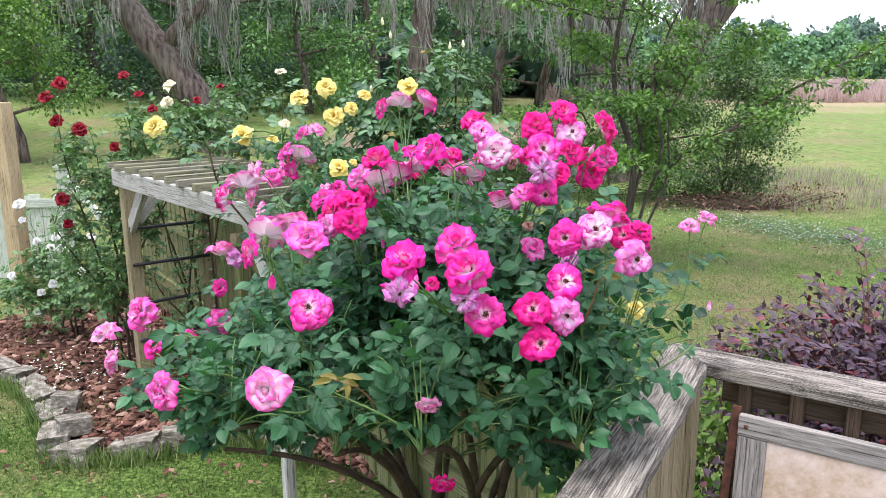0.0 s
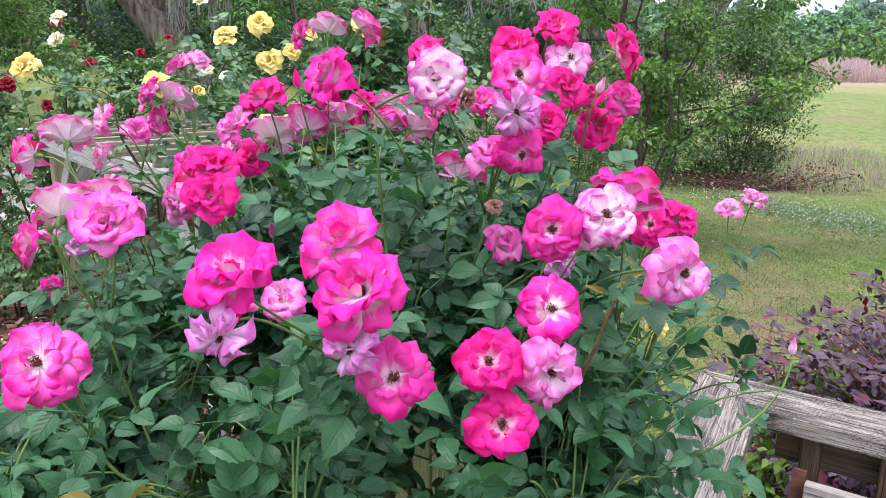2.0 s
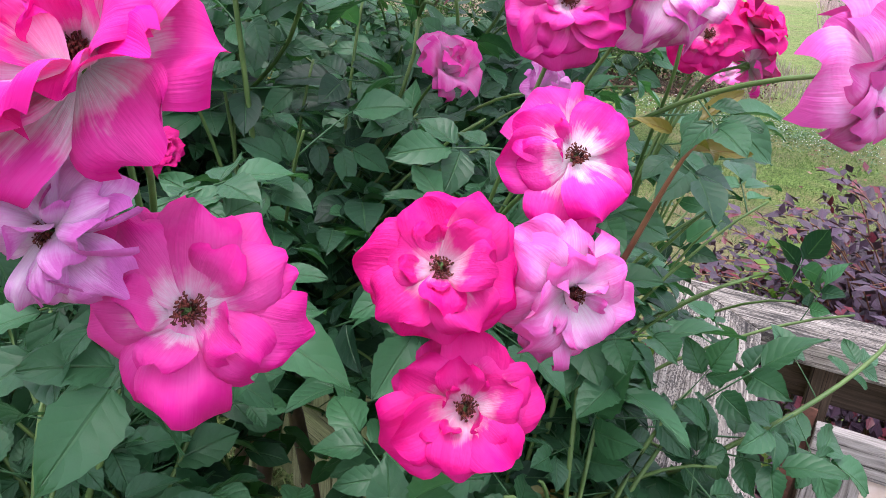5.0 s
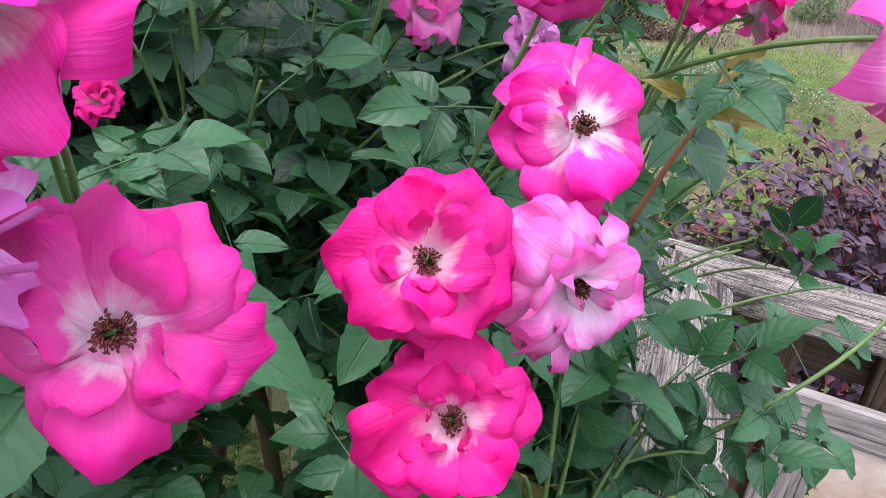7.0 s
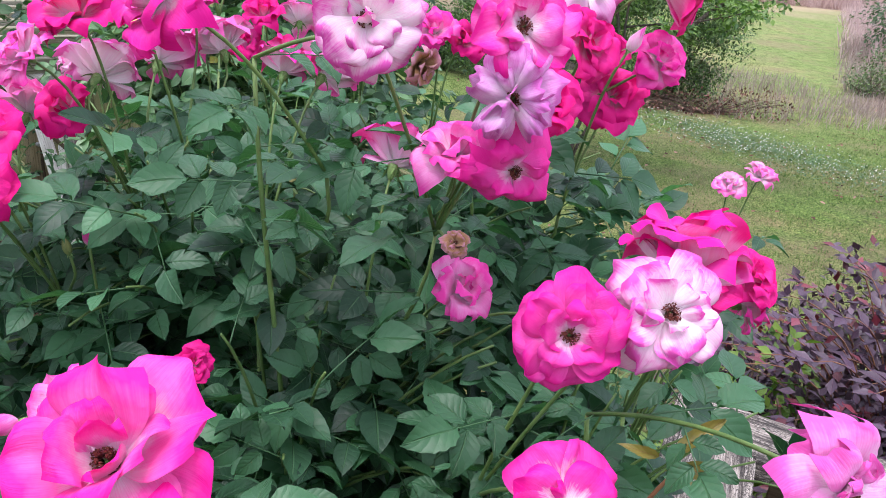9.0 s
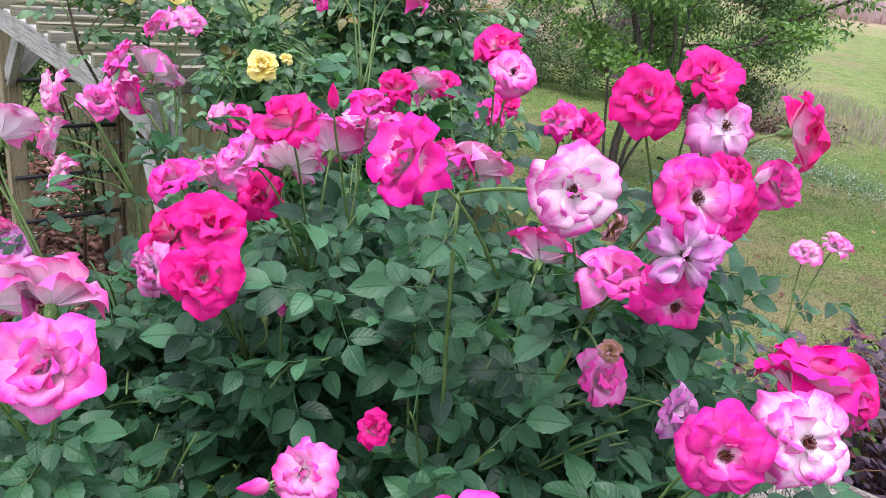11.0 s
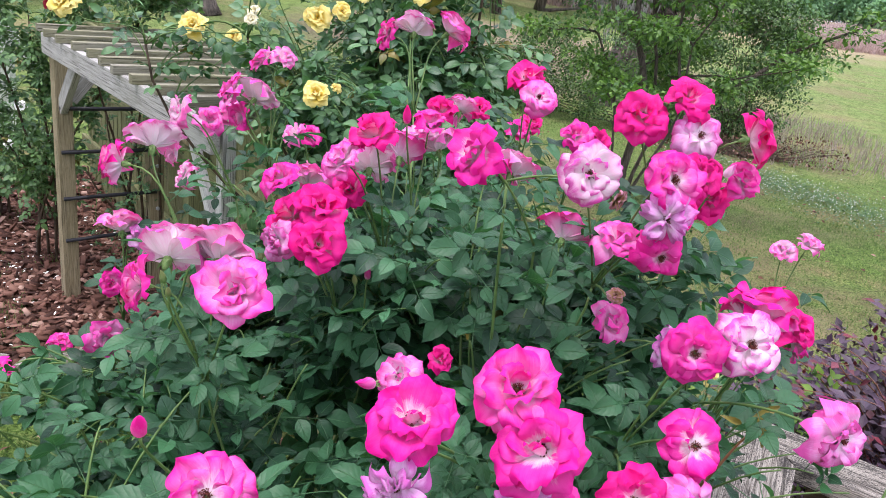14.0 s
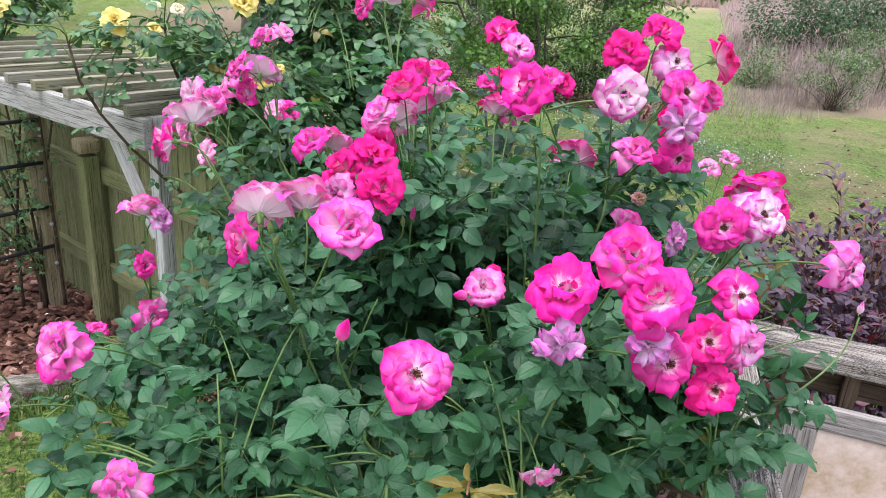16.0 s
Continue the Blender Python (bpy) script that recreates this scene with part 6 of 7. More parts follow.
def bloom(bush, kind, tint, x, y, z, across, az=0, el=25, stem=True):
    """A rose of so many centimetres whose heart looks at azimuth az (0: to the deck) and elevation el."""
    COUNT[0] += 1
    d = facing(az, el)
    spin = Matrix.Rotation(COUNT[0] * 2.399, 4, "Z")
    r = across / 200.0 * {"half": 1.10, "bell": 1.3, "bowl": 1.02, "cup": 1.0, "double": 1.1, "ragged": 1.03}.get(kind, 0.94)
    m = Matrix.Translation((x, y, z)) @ d.to_track_quat("Z", "Y").to_matrix().to_4x4() @ spin @ Matrix.Diagonal((r, r, r, 1))
    head = part("bloom", CALYX, bush, m)
    plan, heart = PLANS[kind][COUNT[0] % 4]
    front, back = PETALS[tint]
    for me, local in plan:
        p = new("petal", me if y < 1.62 else COARSE[me.name])
        p.parent = head
        p.matrix_basis = local
        for slot, mat in zip(p.material_slots, (front, back)):
            slot.link = "OBJECT"
            slot.material = mat
    if heart:
        s = new("flower_heart", STAMENS)
        s.parent = head
        s.matrix_basis = Matrix.Diagonal((1.12, 1.12, 1.05, 1))
        tagged(s, "brown stamens")
    BLOOMS.append((Vector((x, y, z)), d, r, bush, stem))
    return head


def bud_mesh():
    """Closed petals wound round each other into a pointed bud, length 1."""
    verts, faces, uvs = [], [], []
    ring, rows = 18, 10
    for j in range(rows + 1):
        v = j / rows
        r = 0.30 * math.sin(math.pi * (0.18 + 0.805 * v ** 0.75)) ** 0.9
        for i in range(ring):
            a = 2 * math.pi * i / ring
            wrap = (2.0 * i / ring + 0.75 * v) % 1.0
            q = r * (0.88 + 0.20 * wrap)
            verts.append(Vector((q * math.cos(a), q * math.sin(a), -0.05 + v * (1 + 0.06 * wrap))))
            uvs.append((wrap, 0.35 + 0.62 * v))
    for j in range(rows):
        for i in range(ring):
            n = (i + 1) % ring
            faces.append((j * ring + i, j * ring + n, (j + 1) * ring + n, (j + 1) * ring + i))
    faces.append(tuple(rows * ring + i for i in range(ring)))
    return mesh_of("petals", verts, faces, uvs, list(PETALS["pink"]))


BUD = bud_mesh()


def bud(bush, tint, x, y, z, across, az=0, el=70):
    COUNT[0] += 1
    d = facing(az, el)
    r = across / 100.0
    m = Matrix.Translation((x, y, z)) @ d.to_track_quat("Z", "Y").to_matrix().to_4x4() @ Matrix.Diagonal((r, r, r, 1))
    head = part("bud", CALYX, bush, m)
    front, back = PETALS[tint]
    p = new("petals", BUD)
    p.parent = head
    p.matrix_basis = Matrix.Diagonal((1, 1, 1.25, 1))
    for slot, mat in zip(p.material_slots, (front, back)):
        slot.link = "OBJECT"
        slot.material = mat
    BLOOMS.append((Vector((x, y, z)), d, r, bush, True))


def leaflet(length, wide, turn, at, droop, fold, seed, rows, teeth):
    """One oval, pointed leaflet folded along its midrib."""
    rng = random.Random(seed)
    verts, uvs, faces = [], [], []
    cols = (-1, -0.5, 0, 0.5, 1) if teeth else (-1, 0, 1)
    wave = rng.uniform(0, 6)
    for j in range(rows + 1):
        v = j / rows
        w = wide * 0.48 * math.sin(math.pi * v ** 0.84) ** 0.78 * (1 - 0.10 * v)
        for c in cols:
            q = w * c
            if teeth and abs(c) == 1 and 0 < j < rows:
                q *= 1.0 + (0.07 if j % 2 else -0.03)
            y = v * length + (0.02 * length if teeth and abs(c) == 1 and j % 2 == 0 else 0)
            z = 1.7 * fold * abs(c) * w - droop * length * v * v + 0.07 * length * math.sin(5 * v + wave) * c
            verts.append(Vector((q, y, z)))
            uvs.append((0.5 + 0.5 * c, v))
    k = len(cols)
    for j in range(rows):
        for i in range(k - 1):
            faces.append((j * k + i, j * k + i + 1, (j + 1) * k + i + 1, (j + 1) * k + i))
    m = Matrix.Translation(at) @ pose(0, 0, 0, rng.uniform(-16, 6), rng.uniform(-22, 22), turn)
    return [m @ p for p in verts], faces, uvs


def rose_leaf(seed, fine, count=5):
    rng = random.Random(seed)
    rows = 12 if fine else 5
    arch = lambda y: -0.9 * y * y
    pieces = [tube_data([(0, y, arch(y)) for y in ((0, 0.025, 0.05, 0.078) if fine else (0, 0.078))], [0.0011, 0.0010, 0.0009, 0.0007], 4 if fine else 3)]
    v, f, u = pieces[0]
    pieces[0] = (v, f, [(0.5, 0.5)] * len(v))
    pieces.append(leaflet(0.058 * rng.uniform(0.9, 1.15), 0.040, rng.uniform(-8, 8), (0, 0.078, arch(0.078)), 0.22, 0.18, seed, rows, fine))
    for k, (y, size) in enumerate(((0.066, 0.050), (0.032, 0.042))[: (count - 1) // 2]):
        for side in (-1, 1):
            a = -side * rng.uniform(52, 72)
            pieces.append(leaflet(size * rng.uniform(0.85, 1.12), size * 0.68, a, (side * 0.003, y, arch(y)), 0.22, 0.18, seed * 7 + k * 3 + side, rows, fine))
    return merged(pieces)


FINE_LEAVES = [rose_leaf(500 + i, True, 5 if i < 4 else 3) for i in range(6)]
PLAIN_LEAVES = [rose_leaf(540 + i, False, 5 if i < 4 else 3) for i in range(6)]
FINE_MESHES = [mesh_of("leaf", v, f, u, [ROSE_LEAF_NEAR]) for v, f, u in FINE_LEAVES]


def off_rail(p):
    """True where a leaf clears the deck's railing."""
    d = (p[0] - CORNER.x) * OUT_L.x + (p[1] - CORNER.y) * OUT_L.y
    e = (p[0] - CORNER.x) * OUT_R.x + (p[1] - CORNER.y) * OUT_R.y
    if d > 0.19 or (e > 0.19):
        return True
    return p[2] > 1.46 and d > -0.16


WAY = [Vector(p) for p in ((0.0, 0.0, 2.2), (0.12, 0.65, 2.08), (0.13, 1.13, 1.9), (0.12, 1.1, 2.11), (-0.02, 1.0, 2.24), (-0.06, 0.91, 2.28), (-0.1, 0.74, 2.26), (-0.38, 0.6, 2.21))]


def clear_of(p, heads, room=0.20):
    p = Vector(p)
    for a, b in zip(WAY[:-1], WAY[1:]):
        s = max(0.0, min(1.0, (p - a).dot(b - a) / max(1e-9, (b - a).length_squared)))
        if (p - a.lerp(b, s)).length < room:
            return False
    for c, d, r, *_ in heads:
        w = p - c
        along = w.dot(d)
        side = (w - d * along).length
        if -0.015 < along < 0.13 and side < r + 0.03 and r > 0.02:
            return False
    return True


def leaf_frames(rng, points, ways, face_up=1.0, jitter=0.62):
    n = len(points)
    ways = ways / (np.linalg.norm(ways, axis=1, keepdims=True) + 1e-9)
    face = np.array([0, -0.22, face_up]) + 0.35 * ways + jitter * random_dirs(rng, n)
    return turned(ways + 0.25 * random_dirs(rng, n), face)


class Canopy:
    """Shoots and leaves of one rose bush."""

    def __init__(self, bush, seed):
        self.bush, self.rng, self.npr = bush, random.Random(seed), np.random.default_rng(seed)
        self.p, self.d = [], []

    def leaves_on(self, pts, first, last, step, reach=0.03):
        total = sum((b - a).length for a, b in zip(pts[:-1], pts[1:]))
        if total < 0.02:
            return
        s, k = first * total, self.rng.randrange(8)
        while s < last * total:
            q = s
            for a, b in zip(pts[:-1], pts[1:]):
                l = (b - a).length
                if q <= l or b is pts[-1]:
                    at = a.lerp(b, min(1, q / max(l, 1e-6)))
                    axis = (b - a).normalized()
                    break
                q -= l
            ang = k * 2.4
            side = axis.cross(Vector((0.2, 0.1, 0.97))).normalized()
            up = side.cross(axis)
            way = side * math.cos(ang) + up * math.sin(ang) + axis * 0.5
            way.z = way.z * 0.5 - 0.05
            self.p.append(tuple(at))
            self.d.append(tuple(way))
            s += step * self.rng.uniform(0.8, 1.25)
            k += 1

    def finish(self, fine=300, mat=ROSE_LEAF, size=1.0, heads=(), extra_ok=None, young=0.02, name="leaves"):
        ok = [i for i, p in enumerate(self.p) if clear_of(Vector(p) + Vector(self.d[i]).normalized() * 0.08 * size, heads) and (extra_ok is None or (extra_ok(p) and extra_ok(Vector(p) + Vector(self.d[i]).normalized() * 0.09 * size)))]
        p, d = np.array([self.p[i] for i in ok]), np.array([self.d[i] for i in ok])
        turns = leaf_frames(self.npr, p, d)
        order = np.argsort(p[:, 1] - 0.6 * p[:, 2])
        sizes = size * self.npr.uniform(0.50, 1.0, len(p)) * np.where(p[:, 0] < -0.3, 0.88, 1.0) * np.where(p[:, 1] < 1.5, 0.95, 0.94)
        near = set(order[:fine].tolist()) if fine else set()
        for k in near:
            m = Matrix(turns[k].tolist()).to_4x4()
            m.translation = p[k].tolist()
            s = sizes[k]
            part("leaf", FINE_MESHES[k % 6], self.bush, m @ Matrix.Diagonal((s, s, s, 1)))
        rest = np.array([k for k in range(len(p)) if k not in near])
        pick = self.npr.integers(0, 6, len(rest))
        fresh = self.npr.random(len(rest)) < young
        for v in range(6):
            sel = rest[(pick == v) & ~fresh]
            if len(sel):
                joined(name, self.bush, mat, PLAIN_LEAVES[v], p[sel], turns[sel], sizes[sel])
        sel = rest[fresh]
        if len(sel):
            joined("young_leaves", self.bush, YOUNG_LEAF, PLAIN_LEAVES[4], p[sel], turns[sel], sizes[sel] * 0.8, label="bronze young leaves")


# the pink rose bush beside the deck
BASE = Vector((0.02, 2.02, 0.0))
pink_bush = thing("pink_rose_bush", BASE, "large bush of bright pink roses with dark green leaves", "rose bush")
PB = lambda *a: bloom(pink_bush, *a)
# the sprays nearest to the deck
PB("full", "pink", -0.242, 1.275, 1.812, 8.8, -2, 33)
PB("bowl", "bright", -0.074, 1.312, 1.885, 8.6, -12, 52)
PB("spent", "faded", -0.08, 1.286, 1.835, 6.8, -8, -22)
PB("loose", "rose", -0.085, 1.57, 1.777, 7.0, -20, 40)
PB("bowl", "pink", 0.022, 1.35, 1.906, 8.6, -14, 50)
PB("bowl", "bright", 0.046, 1.312, 1.868, 9.2, -22, 48)
PB("spent", "faded", 0.036, 1.3, 1.818, 6.2, -12, 10)
PB("flat", "satin", 0.073, 1.312, 1.785, 9.0, 4, 24)
PB("wide", "bright", 0.240, 1.43, 1.814, 8.8, 8, 28)
PB("open", "hot", 0.169, 1.38, 1.774, 8.4, -2, 34)
PB("open", "hot", 0.183, 1.366, 1.708, 8.4, -2, 28)
PB("ragged", "lilac", 0.236, 1.395, 1.756, 8.2, 24, 2)
PB("open", "satin", 0.249, 1.512, 1.886, 8.4, -16, 20)
PB("ragged", "white_pink", 0.312, 1.515, 1.902, 8.6, 6, 26)
PB("bell", "bright", 0.353, 1.590, 1.893, 9.4, 170, 72)
PB("open", "hot", 0.408, 1.665, 1.858, 7.2, -22, 30)
PB("cup", "hot", 0.446, 1.665, 1.868, 6.0, 30, 48)
PB("half", "pink", 0.452, 1.672, 1.836, 5.2, 80, 10)
PB("ragged", "lilac", 0.366, 1.39, 1.868, 8.0, 24, 8)
PB("loose", "white_pink", 0.110, 1.607, 2.058, 8.6, -4, 18)
# the tall spray above the lawn
PB("bowl", "hot", 0.231, 1.862, 2.094, 8.6, -18, 42)
PB("bowl", "hot", 0.295, 1.862, 2.127, 8.0, 8, 56)
PB("flat", "lilac", 0.313, 1.832, 2.083, 9.0, -2, 34)
PB("half", "hot", 0.378, 1.812, 2.090, 8.4, 66, 22)
PB("half", "hot", 0.355, 1.88, 2.020, 5.0, -20, 50)
PB("cup", "pink", 0.400, 1.85, 2.02, 6.6, 20, 35)
PB("cup", "hot", 0.375, 1.90, 1.972, 8.4, -10, 36)
PB("open", "pink", 0.214, 1.618, 2.061, 8.8, 12, 24)
PB("cup", "hot", 0.296, 1.75, 2.040, 6.8, 28, 30)
PB("cup", "hot", 0.262, 1.715, 1.995, 6.6, 15, 20)
PB("spent", "faded", 0.211, 1.602, 2.016, 7.6, -8, 10)
PB("flat", "satin", 0.220, 1.618, 1.961, 7.8, 10, -10)
PB("half", "rose", 0.186, 1.693, 1.948, 6.8, -20, 62)
# the row along the top, most of them turned away from the deck
PB("bowl", "bright", -0.026, 1.638, 2.056, 8.4, -58, 28)
PB("bell", "pale", -0.062, 2.022, 1.969, 7.0, -145, 56)
PB("bell", "rose", -0.127, 1.984, 1.957, 7.6, 176, 44)
PB("bell", "white_pink", -0.171, 1.92, 1.948, 6.8, 165, 38)
PB("half", "hot", -0.166, 1.865, 2.014, 7.6, -25, 58)
PB("cup", "rose", -0.208, 1.838, 1.977, 7.2, -48, 34)
PB("half", "hot", -0.196, 1.899, 1.915, 6.2, -20, 30)
PB("half", "pink", -0.316, 1.944, 1.903, 6.8, -50, 52)
PB("bell", "pale", -0.282, 2.000, 1.882, 6.8, 168, 50)
PB("half", "hot", -0.226, 1.78, 1.916, 8.0, 5, 48)
PB("double", "lilac", -0.284, 1.767, 1.866, 6.2, -42, 4)
PB("cup", "hot", -0.220, 1.725, 1.882, 8.2, 12, 30)
PB("half", "hot", -0.272, 1.80, 1.892, 7.0, -50, 40)
PB("half", "hot", -0.058, 2.322, 1.982, 6.8, -10, 58)
PB("half", "hot", -0.085, 2.33, 1.935, 6.4, -20, 40)
PB("bell", "pale", -0.015, 2.45, 1.965, 6.8, 175, 48)
PB("loose", "hot", 0.032, 2.505, 1.970, 6.8, 15, 46)
PB("bowl", "hot", 0.086, 2.15, 2.092, 8.0, -10, 62)
PB("loose", "rose", 0.107, 2.096, 2.070, 7.8, 0, 36)
PB("bell", "pale", 0.060, 1.95, 1.962, 7.0, 150, 42)
PB("half", "pink", 0.197, 2.148, 1.998, 6.2, -20, 50)
PB("half", "hot", 0.24, 2.18, 1.985, 6.6, 25, 40)
PB("half", "pink", 0.10, 2.28, 1.965, 5.6, 20, 50)
PB("half", "hot", 0.13, 2.30, 1.985, 4.8, 30, 50)
PB("half", "pale", -0.106, 2.129, 1.958, 6.2, -20, 76)
PB("bell", "pink", 0.02, 1.93, 1.965, 6.2, 160, 53)
PB("bell", "rose", 0.142, 1.84, 1.896, 7.4, 155, 58)
PB("half", "pale", 0.821, 2.454, 1.724, 6.6, -20, 64)
PB("half", "pale", 0.873, 2.446, 1.75, 6.6, 20, 70)
PB("cup", "pink", -0.184, 2.296, 2.128, 7.2, -75, 12)
PB("bell", "white_pink", -0.135, 2.344, 2.134, 7.0, 178, 58)
PB("bell", "rose", -0.065, 2.353, 2.140, 7.6, 105, 42)
# the spray that arches towards the pergola
PB("half", "rose", -0.396, 2.149, 2.062, 5.6, -70, 50)
PB("half", "pale", -0.366, 2.15, 2.070, 5.4, 60, 50)
PB("cup", "rose", -0.440, 2.10, 2.010, 7.2, -72, 22)
PB("bell", "white_pink", -0.405, 2.12, 1.998, 6.4, 150, 38)
PB("half", "pink", -0.428, 2.12, 1.962, 5.4, -40, 0)
PB("ragged", "pale", -0.48, 2.2, 1.955, 5.8, -89, 37)
PB("loose", "pale", -0.528, 2.084, 1.966, 7.2, -52, 24)
PB("half", "rose", -0.500, 2.16, 1.935, 5.8, 40, 40)
PB("half", "pale", -0.540, 2.108, 1.890, 6.4, -70, 10)
PB("half", "pink", -0.544, 1.858, 1.924, 7.6, -82, 4)
PB("bell", "white_pink", -0.518, 1.915, 1.942, 7.4, -160, 52)
PB("ragged", "pale", -0.507, 2.04, 1.86, 5.6, -67, 15)
PB("half", "pale", -0.375, 2.40, 1.872, 6.0, -60, 38)
PB("half", "pink", -0.345, 2.42, 1.868, 5.8, 30, 50)
PB("bell", "pale", -0.636, 2.080, 1.725, 6.8, -150, 64)
PB("half", "faded", -0.605, 2.085, 1.715, 5.2, 60, 20)
PB("bell", "white_pink", -0.404, 1.655, 1.866, 8.4, 172, 40)
PB("bell", "pale", -0.340, 1.655, 1.872, 8.0, 186, 48)
PB("cup", "rose", -0.291, 1.541, 1.883, 9.0, 8, 30)
PB("half", "pink", -0.425, 1.622, 1.838, 7.0, -64, 12)
PB("cup", "rose", -0.655, 1.542, 1.722, 8.2, -35, 22)
PB("half", "pale", -0.895, 1.88, 1.556, 7.6, -50, 59)
PB("half", "pale", -0.772, 1.656, 1.568, 6.8, -60, 10)
PB("cup", "rose", -0.564, 1.396, 1.604, 8.0, -30, 12)
PB("cup", "pale", -0.292, 1.146, 1.712, 8.0, -10, 18)
PB("half", "pale", -0.035, 1.402, 1.575, 5.6, 10, -42)
PB("half", "pink", -0.754, 1.85, 1.528, 6.4, -40, 54)
PB("half", "rose", -0.61, 1.93, 1.578, 6.6, 40, 10)
PB("half", "pink", -0.726, 2.007, 1.51, 4.6, 20, 74)
PB("half", "pink", -0.628, 2.01, 1.65, 4.8, 30, 10)
PB("half", "rose", 0.205, 1.724, 1.812, 6.4, 30, 40)
PB("half", "faded", 0.285, 1.7, 1.8, 6.0, 40, 10)
PB("half", "hot", -0.008, 1.46, 1.365, 5.6, 0, -30)
PB("half", "hot", -0.03, 1.70, 1.735, 4.0, 0, 50)
PB("bell", "pink", -0.085, 1.985, 2.015, 5.0, 0, 70)
PB("ragged", "dried", 0.19, 1.66, 1.885, 2.6, 0, 50)
PB("half", "dried", 0.145, 1.605, 2.032, 3.0, 60, -20)
PB("half", "yellow", 0.574, 2.152, 1.53, 5.4, -10, 26)
bud(pink_bush, "pink", -0.317, 1.319, 1.838, 2.6, 20, 60)
bud(pink_bush, "white_pink", 0.576, 1.562, 1.712, 1.8, 10, 85)
bud(pink_bush, "pink", -0.152, 1.805, 1.806, 1.9, 10, 75)
bud(pink_bush, "pink", -0.118, 1.555, 1.772, 2.4, -50, 20)
bud(pink_bush, "white_pink", 0.352, 1.80, 2.035, 2.0, 40, 60)
bud(pink_bush, "hot", -0.12, 1.9, 2.035, 2.4, -10, 70)
bud(pink_bush, "green", -0.389, 1.593, 1.860, 1.5, -20, 72)
bud(pink_bush, "green", -0.383, 1.590, 1.844, 1.4, 20, 60)
bud(pink_bush, "green", -0.169, 1.798, 1.797, 1.5, -30, 75)

BODY = [(0.06, 1.93, 1.50, 0.56, 0.42, 0.42), (-0.36, 1.70, 1.40, 0.32, 0.32, 0.24), (0.05, 1.56, 1.42, 0.43, 0.26, 0.26), (0.44, 1.80, 1.40, 0.24, 0.32, 0.32), (-0.32, 1.98, 1.50, 0.24, 0.28, 0.28), (-0.52, 1.66, 1.53, 0.20, 0.24, 0.13), (0.36, 1.90, 1.76, 0.20, 0.22, 0.15), (0.34, 1.74, 1.70, 0.18, 0.16, 0.13), (-0.62, 1.84, 1.45, 0.20, 0.24, 0.13), (-0.58, 1.66, 1.40, 0.16, 0.18, 0.10)]


def floor_of(p):
    """Lowest leaves of the bush: they end higher on its outer side."""
    low = 1.31 + 0.55 * max(0.0, 1.66 - p[1]) + 0.18 * max(0.0, -0.32 - p[0])
    low -= 0.13 * min(1.0, max(0.0, (p[0] + 0.15) / 0.2))
    return low + 0.22 * math.exp(-((p[0] - 0.05) / 0.13) ** 2)


def leaf_room(p):
    sparse = p[0] > 0.44 and p[2] < 1.66 and p[1] < 1.98 and math.sin(p[0] * 91 + p[1] * 57 + p[2] * 73) > 0.1
    airy = p[0] < -0.26 and p[2] < (1.40 if p[0] > -0.42 else 1.50) and math.sin(p[0] * 37 + 1) + math.sin(p[1] * 41) + math.sin(p[2] * 53) > (0.5 if p[0] > -0.42 else -0.1)
    slot = p[2] < 1.54 and abs(p[0] + 0.316 + 0.337 * (p[1] - 1.9)) < 0.05 and math.sin(p[0] * 83 + p[1] * 61 + p[2] * 97) > -0.55
    # nothing grows over the late yellow bloom
    way = Vector((-0.29, -0.90, 0.33))
    w = Vector(p) - Vector((0.574, 2.152, 1.53))
    late = -0.02 < w.dot(way) < 0.6 and (w - way * w.dot(way)).length < 0.06
    return off_rail(p) and p[2] > floor_of(p) - 0.03 and not (sparse or airy or slot or late)


